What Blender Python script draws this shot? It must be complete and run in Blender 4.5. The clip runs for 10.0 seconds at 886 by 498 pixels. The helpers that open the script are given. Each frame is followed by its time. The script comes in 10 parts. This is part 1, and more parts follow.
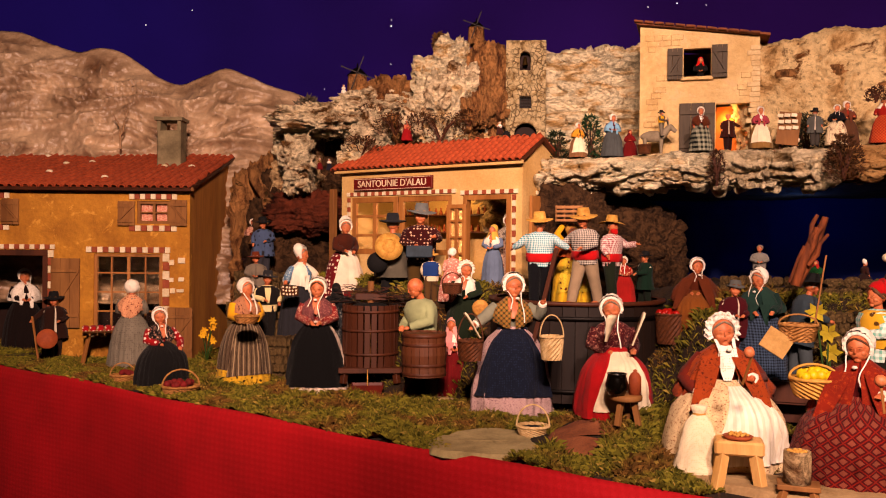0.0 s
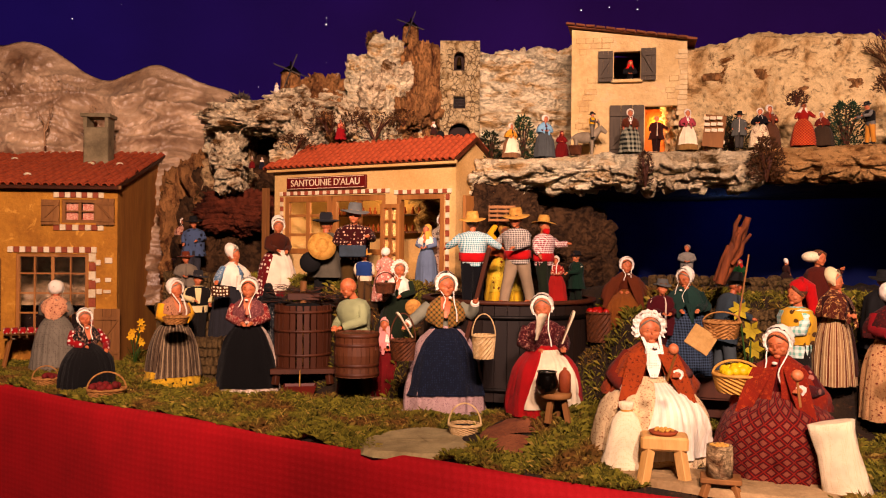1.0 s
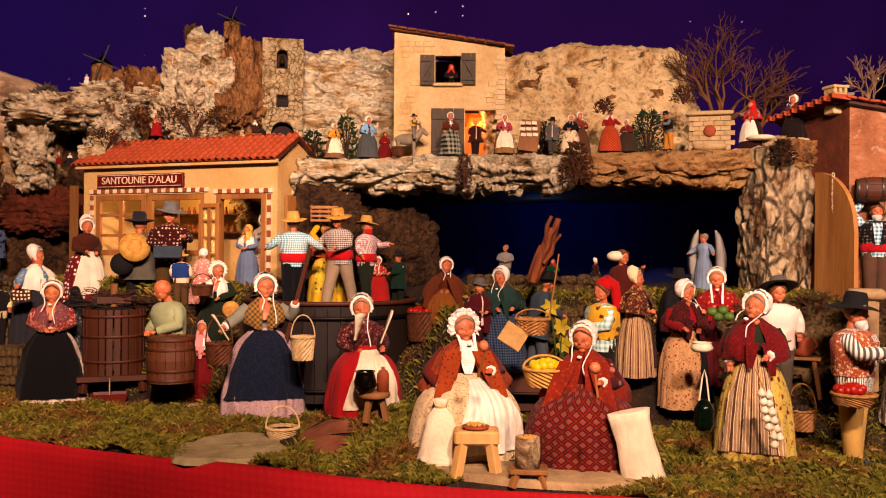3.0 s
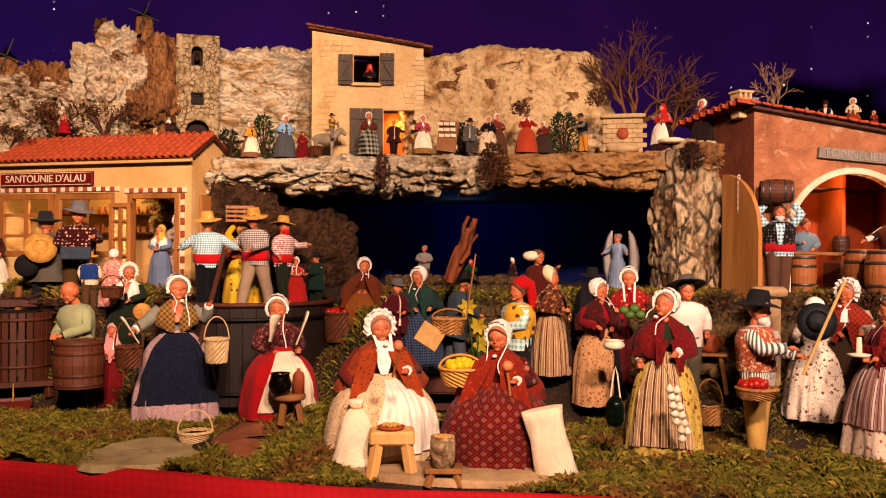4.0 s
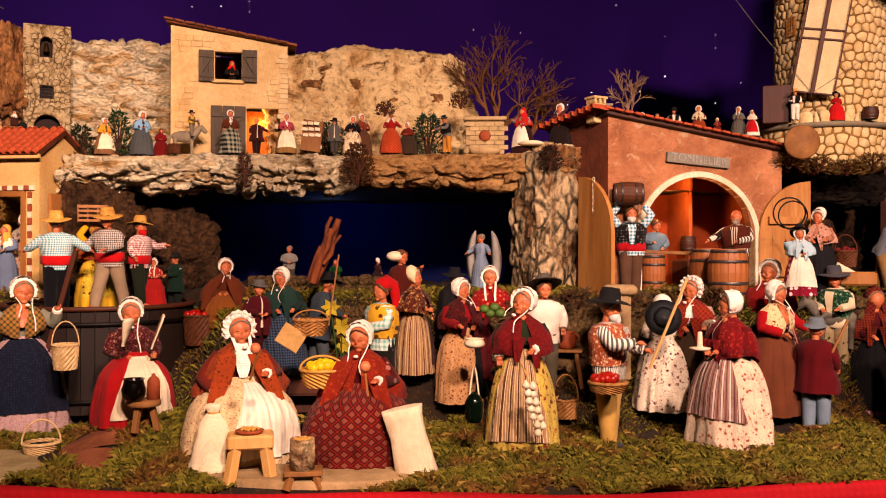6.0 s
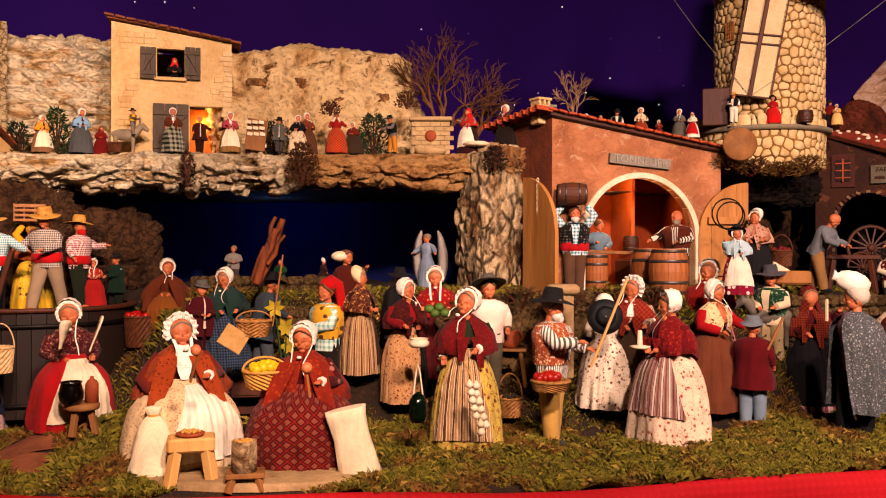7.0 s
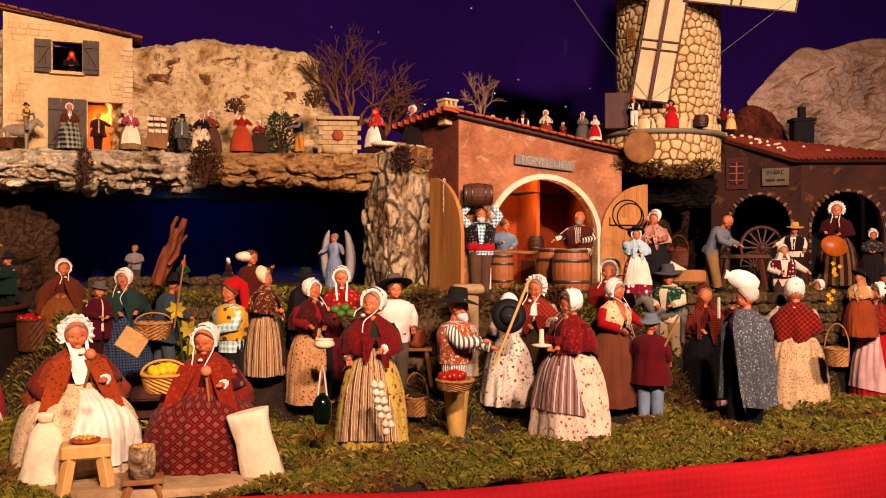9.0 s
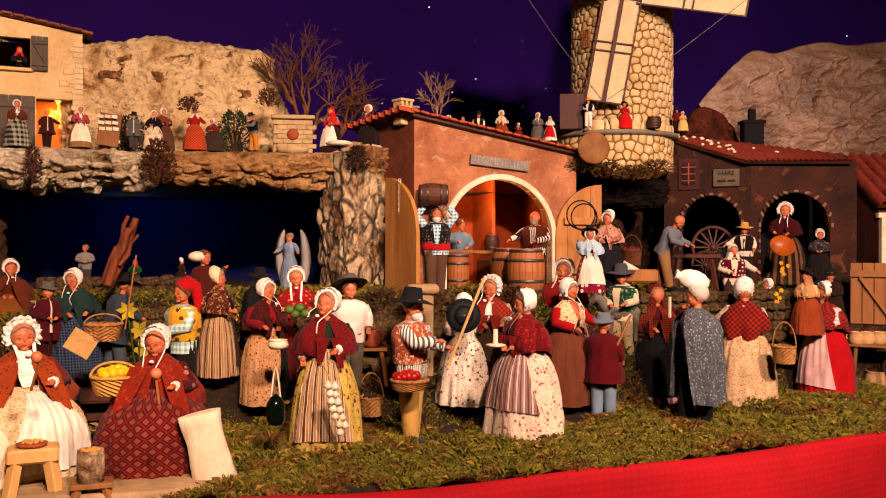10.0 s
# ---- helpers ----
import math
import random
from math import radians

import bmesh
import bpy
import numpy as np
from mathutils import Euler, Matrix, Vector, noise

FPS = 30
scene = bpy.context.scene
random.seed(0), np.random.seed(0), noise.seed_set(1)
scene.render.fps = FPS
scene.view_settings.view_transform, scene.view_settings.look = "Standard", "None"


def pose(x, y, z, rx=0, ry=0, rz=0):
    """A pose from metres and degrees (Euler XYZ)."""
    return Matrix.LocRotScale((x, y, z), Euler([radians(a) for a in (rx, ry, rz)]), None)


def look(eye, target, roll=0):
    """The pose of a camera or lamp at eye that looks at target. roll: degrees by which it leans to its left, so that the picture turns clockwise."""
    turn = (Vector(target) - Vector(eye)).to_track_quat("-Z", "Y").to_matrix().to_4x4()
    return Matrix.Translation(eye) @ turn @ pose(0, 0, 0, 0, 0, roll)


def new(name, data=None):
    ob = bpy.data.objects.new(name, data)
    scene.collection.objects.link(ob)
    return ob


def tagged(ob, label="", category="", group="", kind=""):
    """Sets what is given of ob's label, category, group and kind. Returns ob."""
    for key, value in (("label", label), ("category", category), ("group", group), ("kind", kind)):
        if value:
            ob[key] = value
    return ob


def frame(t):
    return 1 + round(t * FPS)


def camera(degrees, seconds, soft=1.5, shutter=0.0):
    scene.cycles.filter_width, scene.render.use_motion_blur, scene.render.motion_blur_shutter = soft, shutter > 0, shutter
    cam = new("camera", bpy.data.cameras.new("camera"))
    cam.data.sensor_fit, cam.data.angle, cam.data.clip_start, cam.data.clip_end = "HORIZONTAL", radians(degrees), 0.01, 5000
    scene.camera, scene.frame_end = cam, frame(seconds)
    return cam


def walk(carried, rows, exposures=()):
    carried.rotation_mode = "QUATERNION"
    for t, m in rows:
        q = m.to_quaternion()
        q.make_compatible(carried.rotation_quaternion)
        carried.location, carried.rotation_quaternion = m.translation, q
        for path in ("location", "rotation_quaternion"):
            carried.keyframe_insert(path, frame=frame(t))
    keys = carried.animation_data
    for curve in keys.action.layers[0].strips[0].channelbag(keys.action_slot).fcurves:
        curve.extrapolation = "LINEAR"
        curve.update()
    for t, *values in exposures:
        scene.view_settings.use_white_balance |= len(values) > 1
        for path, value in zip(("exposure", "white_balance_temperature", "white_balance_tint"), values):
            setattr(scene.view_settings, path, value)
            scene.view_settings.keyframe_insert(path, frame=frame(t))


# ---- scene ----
cam = camera(54.0, 10.0, 1.1)
PATH = [
    (0.0, pose(0.0000, 0.0000, 0.4700, 89.763, -0.537, 0.000)),
    (0.5, pose(0.0069, -0.0008, 0.4694, 89.801, -0.531, -1.777)),
    (1.0, pose(0.0157, 0.0010, 0.4672, 89.837, -0.554, -4.057)),
    (1.5, pose(0.0265, 0.0008, 0.4650, 89.903, -0.554, -6.853)),
    (2.0, pose(0.0362, 0.0014, 0.4648, 89.957, -0.531, -9.479)),
    (2.5, pose(0.0449, -0.0010, 0.4642, 89.989, -0.492, -12.239)),
    (3.0, pose(0.0564, -0.0044, 0.4633, 90.052, -0.447, -14.852)),
    (4.5, pose(0.0830, -0.0130, 0.4610, 90.174, -0.277, -22.270)),
    (5.0, pose(0.0905, -0.0177, 0.4616, 90.177, -0.225, -24.622)),
    (5.5, pose(0.0952, -0.0229, 0.4631, 90.157, -0.179, -26.433)),
    (7.0, pose(0.1099, -0.0411, 0.4682, 90.052, -0.090, -31.296)),
    (7.5, pose(0.1147, -0.0468, 0.4703, 90.003, -0.098, -32.980)),
    (8.0, pose(0.1175, -0.0528, 0.4723, 89.969, -0.080, -34.400)),
    (8.5, pose(0.1204, -0.0566, 0.4728, 89.959, -0.081, -35.690)),
    (9.0, pose(0.1221, -0.0607, 0.4746, 89.915, -0.089, -36.943)),
    (9.5, pose(0.1245, -0.0658, 0.4777, 89.850, -0.092, -38.141)),
    (10.0, pose(0.1281, -0.0713, 0.4808, 89.767, -0.122, -39.619)),
]
walk(cam, PATH)

# ---- light: warm spots under the ceiling of the hall, in front of and above the stage ----
world = bpy.data.worlds.new("hall_air")
scene.world = world
world.use_nodes = True
world.node_tree.nodes["Background"].inputs[0].default_value = (1.0, 0.62, 0.38, 1)
world.node_tree.nodes["Background"].inputs[1].default_value = 0.007


def spot(name, eye, target, watts, colour, size, angle, blend=0.6):
    d = bpy.data.lights.new(name, "SPOT")
    d.energy, d.color, d.shadow_soft_size = watts, colour, size
    d.spot_size, d.spot_blend = radians(angle), blend
    ob = new(name, d)
    ob.matrix_world = look(eye, target)
    return ob


WARM = (1.0, 0.645, 0.540)
WARMER = (1.0, 0.610, 0.465)
spot("ceiling_spot", (-0.15, 0.0, 1.64), (-1.20, 3.7, 0.95), 680, WARMER, 0.07, 76, 0.85)
spot("ceiling_spot", (0.1, -0.35, 1.65), (0.1, 2.7, 0.74), 375, WARMER, 0.07, 80)
spot("ceiling_spot", (0.45, -0.60, 1.78), (1.80, 1.9, 0.72), 500, WARM, 0.07, 80)
spot("ceiling_spot", (1.4, -0.90, 1.68), (2.40, 1.42, 0.38), 500, WARM, 0.07, 62, 0.9)


def bulb(name, place, watts, colour=(1.0, 0.55, 0.2), size=0.02):
    d = bpy.data.lights.new(name, "POINT")
    d.energy, d.color, d.shadow_soft_size = watts, colour, size
    ob = new(name, d)
    ob.location = place
    return ob


bulb("cave_bulb", (1.25, 3.05, 0.60), 0.36, (0.12, 0.28, 1.0), 0.03)
bulb("shop_bulb", (-0.02, 3.22, 0.66), 2.2)
bulb("farmhouse_bulb", (0.95, 2.92, 0.90), 1.2)
bulb("cooper_bulb", (2.02, 2.05, 0.66), 3.0, (1.0, 0.42, 0.14))


# ---- materials ----
DEPTH = 1.28  # dyes and paints are a little deeper than their swatches


def lin(h):
    """Linear colour of a hex sRGB one."""
    c = [int(h[i:i + 2], 16) / 255 for i in (0, 2, 4)]
    return tuple((x / 12.92 if x <= 0.04045 else ((x + 0.055) / 1.055) ** 2.4) ** DEPTH for x in c) + (1.0,)


class Nodes:
    def __init__(self, name):
        self.m = bpy.data.materials.new(name)
        self.m.use_nodes = True
        self.t = self.m.node_tree
        self.bsdf = self.t.nodes["Principled BSDF"]
        self.co = None

    def put(self, kind, **inputs):
        n = self.t.nodes.new(kind)
        for k, v in inputs.items():
            k = k.replace("_", " ")
            self.to(n.inputs[k] if k in n.inputs else n.inputs[int(k[1:])], v)
        return n

    def to(self, socket, v):
        if isinstance(v, bpy.types.NodeSocket):
            self.t.links.new(v, socket)
        else:
            socket.default_value = v

    def where(self):
        if self.co is None:
            self.co = self.t.nodes.new("ShaderNodeTexCoord").outputs["Object"]
        return self.co

    def noise(self, scale, detail=4.0, rough=0.55, distortion=0.0, vector=None):
        n = self.put("ShaderNodeTexNoise", Scale=scale, Detail=detail, Roughness=rough, Distortion=distortion, Vector=vector or self.where())
        return n.outputs["Fac"]

    def math(self, op, a, b=0.0, c=0.0):
        n = self.t.nodes.new("ShaderNodeMath")
        n.operation = op
        self.to(n.inputs[0], a), self.to(n.inputs[1], b), self.to(n.inputs[2], c)
        return n.outputs[0]

    def mix(self, f, a, b, how="MIX"):
        n = self.t.nodes.new("ShaderNodeMix")
        n.data_type, n.blend_type = "RGBA", how
        self.to(n.inputs[0], f), self.to(n.inputs[6], a), self.to(n.inputs[7], b)
        return n.outputs[2]

    def ramp(self, f, lo, hi):
        n = self.t.nodes.new("ShaderNodeMapRange")
        self.to(n.inputs[0], f), self.to(n.inputs[1], lo), self.to(n.inputs[2], hi)
        return n.outputs[0]

    def scaled(self, x, y, z):
        n = self.put("ShaderNodeMapping", Vector=self.where())
        n.inputs["Scale"].default_value = (x, y, z)
        return n.outputs[0]

    def done(self, colour, rough=0.85, bump=None, depth=0.3, distance=0.002, metal=0.0, spec=0.3):
        self.to(self.bsdf.inputs["Base Color"], colour)
        self.to(self.bsdf.inputs["Roughness"], rough)
        self.to(self.bsdf.inputs["Metallic"], metal)
        self.to(self.bsdf.inputs["Specular IOR Level"], spec)
        if bump is not None:
            b = self.put("ShaderNodeBump", Strength=depth, Distance=distance, Height=bump)
            self.t.links.new(b.outputs[0], self.bsdf.inputs["Normal"])
        return self.m


MATS = {}


def surf(name, c1, c2=None, big=9.0, fine=160.0, rough=0.8, depth=0.35, distance=0.003, metal=0.0, spec=0.3, vary=0.22, stretch=None, wear=None):
    """A plain surface with stains at one scale and grain at another; per-object tint."""
    if name in MATS:
        return MATS[name]
    n = Nodes(name)
    v = n.scaled(*stretch) if stretch else n.where()
    a, b = n.noise(big, 5, 0.6, 0.3, v), n.noise(fine, 3, 0.6, 0.0, v)
    k = lin(c1)
    dark = tuple(x * (1 - 2 * vary) for x in k[:3]) + (1,)
    colour = n.mix(n.ramp(a, 0.3, 0.7), dark if c2 is None else lin(c2), k)
    colour = n.mix(n.ramp(b, 0.25, 0.75), n.mix(0.25, colour, (0, 0, 0, 1)), colour)
    if wear:
        colour = n.mix(n.ramp(n.noise(big * 2.7, 6, 0.7, 0.8, v), 0.57, 0.63), colour, lin(wear))
    info = n.t.nodes.new("ShaderNodeObjectInfo")
    colour = n.mix(n.math("MULTIPLY", info.outputs["Random"], 0.3), colour, n.mix(1.0, colour, (0.55, 0.5, 0.45, 1), "MULTIPLY"))
    MATS[name] = n.done(colour, rough, n.math("ADD", n.math("MULTIPLY", a, 0.5), b), depth, distance, metal, spec)
    return MATS[name]


def fab(c, c2=None, pat="plain", s=14, c3=None, rough=0.9):
    """Cloth. pat: plain, stripe (s round the figure), dot and flower (s per decimetre), check (s round)."""
    key = ("cloth", c, c2, pat, s, c3)
    if key in MATS:
        return MATS[key]
    n = Nodes("cloth_" + pat)
    xyz = n.put("ShaderNodeSeparateXYZ", Vector=n.where())
    colour = lin(c)
    weave = n.noise(900, 2)
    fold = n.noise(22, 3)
    if pat in ("stripe", "check"):
        ang = n.math("ARCTAN2", xyz.outputs[0], xyz.outputs[1])
        st = n.math("SINE", n.math("MULTIPLY", ang, float(s)))
        f = n.ramp(st, -0.05, 0.1)
        if pat == "check":
            f = n.ramp(n.math("SINE", n.math("MULTIPLY", n.math("ADD", xyz.outputs[0], n.math("MULTIPLY", xyz.outputs[1], 0.6)), s * 22.0)), -0.1, 0.1)
            g = n.ramp(n.math("SINE", n.math("MULTIPLY", xyz.outputs[2], s * 22.0)), -0.1, 0.1)
            f = n.math("MULTIPLY", n.math("ADD", f, g), 0.5)
        colour = n.mix(f, colour, lin(c2))
        if c3:
            t3 = n.ramp(n.math("SINE", n.math("MULTIPLY", ang, s * 3.0)), 0.55, 0.7)
            colour = n.mix(t3, colour, lin(c3))
    elif pat in ("dot", "flower"):
        v = n.put("ShaderNodeTexVoronoi", Scale=s * 10.0, Vector=n.where())
        v.inputs["Randomness"].default_value = 0.35 if pat == "dot" else 0.9
        d = v.outputs["Distance"]
        if pat == "flower":
            d = n.math("ADD", d, n.math("MULTIPLY", n.noise(s * 34.0, 3, 0.6, 0.8), 0.75))
            f = n.ramp(d, 0.66, 0.58)
            vine = n.math("ABSOLUTE", n.math("SUBTRACT", n.noise(s * 7.0, 2, 0.5, 1.2), 0.5))
            f = n.math("MAXIMUM", f, n.math("MULTIPLY", n.ramp(vine, 0.016, 0.006), 0.75))
        else:
            f = n.ramp(d, 0.34, 0.28)
        colour = n.mix(f, colour, lin(c2))
        if c3:
            colour = n.mix(n.ramp(d, 0.48 if pat == "flower" else 0.3, 0.42 if pat == "flower" else 0.24), colour, lin(c3))
    elif pat == "diamond":
        ang = n.math("ARCTAN2", xyz.outputs[0], xyz.outputs[1])
        u = n.math("ADD", n.math("MULTIPLY", ang, float(s)), n.math("MULTIPLY", xyz.outputs[2], s * 8.0))
        w = n.math("SUBTRACT", n.math("MULTIPLY", ang, float(s)), n.math("MULTIPLY", xyz.outputs[2], s * 8.0))
        g = n.math("MINIMUM", n.math("ABSOLUTE", n.math("SINE", u)), n.math("ABSOLUTE", n.math("SINE", w)))
        colour = n.mix(n.ramp(g, 0.16, 0.22), colour, lin(c2))
        if c3:
            colour = n.mix(n.ramp(g, 0.62, 0.68), colour, lin(c3))
    elif pat == "plaid":
        a = n.ramp(n.math("SINE", n.math("MULTIPLY", n.math("ADD", xyz.outputs[0], xyz.outputs[2]), s * 260.0)), 0.1, 0.6)
        b = n.ramp(n.math("SINE", n.math("MULTIPLY", n.math("SUBTRACT", xyz.outputs[0], xyz.outputs[2]), s * 260.0)), 0.1, 0.6)
        colour = n.mix(n.math("MULTIPLY", n.math("ADD", a, b), 0.5), colour, lin(c2))
        if c3:
            colour = n.mix(n.math("MULTIPLY", a, b), colour, lin(c3))
    # fold shade put into the colour: cloth goes darker in the bump's hollows
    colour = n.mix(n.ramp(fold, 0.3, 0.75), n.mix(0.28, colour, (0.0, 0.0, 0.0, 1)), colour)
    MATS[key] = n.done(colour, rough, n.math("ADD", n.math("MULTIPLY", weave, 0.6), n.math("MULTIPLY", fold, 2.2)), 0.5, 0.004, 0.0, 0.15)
    n.bsdf.inputs["Sheen Weight"].default_value = 0.03
    return MATS[key]


def glow(name, c, power):
    n = Nodes(name)
    n.bsdf.inputs["Emission Color"].default_value = c
    n.bsdf.inputs["Emission Strength"].default_value = power
    return n.done(c)


def rockmat(name, light, mid, dark, scale=6.0, moss=None, flat=1.0, tall=1.0, cracks=1.0, pits=0.0, net=None):
    """Bark and painted rock: cracked, streaked, pitted, light on the ridges by its own paint; net: (scale, width) of a web of cracks."""
    n = Nodes(name)
    v = n.scaled(tall, tall, flat)
    a = n.noise(scale, 7, 0.65, 0.6, v)
    b = n.noise(scale * 1.6, 7, 0.62, 1.0, v)
    c = n.noise(scale * 22, 4, 0.7, 0.0, v)
    d = n.noise(scale * 4.2, 5, 0.6, 0.6, v)
    crack = n.ramp(n.math("ABSOLUTE", n.math("SUBTRACT", b, 0.5)), 0.022, 0.003)
    chink = n.ramp(n.math("ABSOLUTE", n.math("SUBTRACT", d, 0.5)), 0.022, 0.004)
    colour = n.mix(n.ramp(a, 0.38, 0.52), lin(mid), lin(light))
    colour = n.mix(n.math("MULTIPLY", chink, 0.15 * cracks), colour, lin(dark))
    colour = n.mix(n.math("MULTIPLY", crack, 0.30 * cracks), colour, lin(dark))
    colour = n.mix(n.ramp(a, 0.41, 0.33), colour, n.mix(0.55, lin(mid), lin(dark)))
    colour = n.mix(n.ramp(c, 0.6, 0.36), colour, n.mix(0.18, colour, lin(dark)))
    if moss:
        colour = n.mix(n.ramp(n.noise(scale * 0.9, 5, 0.7, 0.5), 0.60, 0.66), colour, lin(moss))
    pit = n.math("MULTIPLY", n.ramp(n.noise(75.0, 3, 0.65, 0.4), 0.43, 0.34), pits)
    colour = n.mix(n.math("MULTIPLY", pit, 0.6), colour, lin(dark))
    h = n.math("ADD", n.math("SUBTRACT", n.math("MULTIPLY", a, 1.2), n.math("MULTIPLY", crack, 0.45 * cracks)), n.math("SUBTRACT", n.math("MULTIPLY", c, 0.35), n.math("MULTIPLY", chink, 0.25 * cracks)))
    h = n.math("SUBTRACT", h, n.math("MULTIPLY", pit, 0.3))
    if net:
        w = n.put("ShaderNodeTexVoronoi", Scale=net[0], Vector=n.mix(0.025, v, n.put("ShaderNodeTexNoise", Scale=net[0] * 0.7, Detail=3.0, Vector=v).outputs["Color"]))
        w.feature = "DISTANCE_TO_EDGE"
        gap = n.math("MULTIPLY", n.ramp(w.outputs["Distance"], net[1], net[1] * 0.25), n.ramp(n.noise(scale * 0.8, 3), 0.36, 0.5))
        colour = n.mix(n.math("MULTIPLY", gap, 0.85), colour, lin(dark))
        h = n.math("SUBTRACT", h, n.math("MULTIPLY", gap, 0.5))
    return n.done(colour, 0.92, h, 1.0, 0.022, 0.0, 0.15)


ROCK_WHITE = rockmat("white_painted_rock", "FFF3D2", "E2BE84", "4E3018", 8.0, None, 3.2, cracks=0.95)
ROCK_CASTLE = rockmat("mossy_castle_rock", "FBECCB", "96703E", "2A180C", 11.0, "5A3E1C", 1.6, cracks=0.9)
ROCK_TAN = rockmat("tan_painted_rock", "EED6A6", "D0AE7A", "5E3E20", 11.0, "80582E", cracks=0.15, pits=0.75)
ROCK_BARK = rockmat("cork_bark", "D8BE94", "86603C", "2A180C", 9.0, None, 1.6)
ROCK_BROWN = rockmat("brown_rock", "BC9060", "7E5636", "341C0E", 8.0, "5A4522", 1.0, 2.2)
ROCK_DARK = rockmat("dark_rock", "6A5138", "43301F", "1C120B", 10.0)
ROCK_RED = rockmat("red_rock", "7E4630", "5A301E", "2E150C", 9.0, cracks=0.4)
PAPER = surf("crumpled_paper", "DCC4A6", "86684E", 5, 36, 0.40, 0.8, 0.010, spec=0.6, vary=0.1)
WOOD = surf("pine_wood", "B98850", "93632F", 14, 120, 0.6, 0.3, 0.002, stretch=(1, 1, 0.12))
WOOD_PALE = surf("pale_cut_wood", "E0BC80", "C69A58", 14, 120, 0.6, 0.3, 0.002, stretch=(1, 1, 0.2))
WOOD_DARK = surf("brown_wood", "6B3D20", "4A2812", 14, 120, 0.6, 0.35, 0.002, stretch=(1, 1, 0.12))
WOOD_OLD = surf("weathered_wood", "A97E4C", "7D5529", 12, 90, 0.75, 0.4, 0.002, stretch=(1, 1, 0.15))
WOOD_RED = surf("red_stained_wood", "7A2A14", "58190C", 14, 120, 0.5, 0.3, 0.002, stretch=(1, 1, 0.15))
WOOD_GREY = surf("grey_shutter_wood", "6E6253", "544A3D", 14, 110, 0.75, 0.35, 0.002, stretch=(1, 1, 0.15))
SKIN = surf("painted_clay_skin", "DA9468", "B86A44", 55, 260, 0.5, 0.25, 0.0015, vary=0.1)
HAIR = surf("grey_hair", "A89A88", "7E7164", 60, 300, 0.8, 0.5)
HAIR_BROWN = surf("brown_hair", "7E5A3A", "5A3C24", 60, 300, 0.7, 0.5)
WICKER = surf("wicker", "C79A5E", "8E6230", 90, 260, 0.7, 0.8, 0.003)
WICKER_PALE = surf("pale_wicker", "E8D2A6", "C7A873", 90, 260, 0.7, 0.8, 0.003)
WICKER_DARK = surf("dark_wicker", "7B4A22", "52300F", 90, 260, 0.7, 0.8, 0.003)
STRAW = surf("straw", "DDB565", "B98A3C", 70, 300, 0.75, 0.6, 0.002)
IRON = surf("black_iron", "1E1B1A", "2E2722", 20, 200, 0.5, 0.3, 0.001, 0.7)
CLAY = surf("red_clay", "B5663A", "8F4824", 16, 140, 0.75, 0.3)
CREAM_WALL = surf("cream_plaster", "DCC08A", "C7A468", 6, 120, 0.9, 0.5, 0.003, vary=0.12)
OCHRE_WALL = surf("ochre_plaster", "CA9840", "9C6C2A", 6, 60, 0.9, 0.9, 0.005, wear="CC9E4C")
PINK_WALL = surf("pink_plaster", "CA946C", "93603F", 8, 70, 0.9, 1.0, 0.008, wear="B8987A")
STONE_WALL = surf("pale_stone_plaster", "E2CB9C", "C9AC78", 7, 60, 0.92, 1.0, 0.005, wear="CFB78E")
BROWN_WALL = surf("brown_plaster", "5C3418", "2C170B", 5, 60, 0.9, 0.8, 0.005, wear="6E4626")
SIDE_PLASTER = surf("ochre_brown_plaster", "8E5230", "5E321A", 6, 60, 0.9, 0.8, 0.004)
SIDE_WALL = surf("bare_board_wall", "C89448", "A26E30", 8, 90, 0.85, 0.4, 0.002, stretch=(1, 1, 0.2))
WHITE_PAINT = surf("white_paint", "EFE4CC", "D8C7A4", 12, 120, 0.6, 0.2)
SIGN_RED = surf("sign_red", "7A1B16", "651410", 20, 150, 0.5, 0.2)
SIGN_GREY = surf("sign_grey", "9E9788", "857E70", 20, 150, 0.8, 0.3)
TILE = surf("terracotta_tile", "CC6E44", "A04C2A", 25, 160, 0.85, 0.5, 0.002, vary=0.25)
MOSS_GROUND = surf("mossy_earth", "4A3822", "281D10", 12, 90, 0.98, 1.0, 0.01, wear="5A3E22")
EARTH = surf("sandy_earth", "A8704C", "845234", 14, 160, 0.98, 0.8, 0.006)
SLAB = surf("flat_stone", "BCA47C", "927A56", 9, 120, 0.85, 0.6, 0.004)
EYE_PAINT = surf("eye_paint", "3A2218", "2A1810", 30, 200, 0.4, 0.1)
LIP_PAINT = surf("lip_paint", "B0604A", "A05440", 30, 200, 0.6, 0.1)
BLACK = surf("black_wool", "121014", "0B090C", 30, 200, 0.9, 0.3)
# brown wood darkened for the vat's dim light; vine cuttings use it too
WOOD_DIM = surf("dim_brown_wood", "33200F", "211208", 14, 120, 0.65, 0.35, 0.002, stretch=(1, 1, 0.12))
WHITE = fab("F1E9DA")
LACE = fab("F3ECE0", "CFC3AC", "dot", 20)


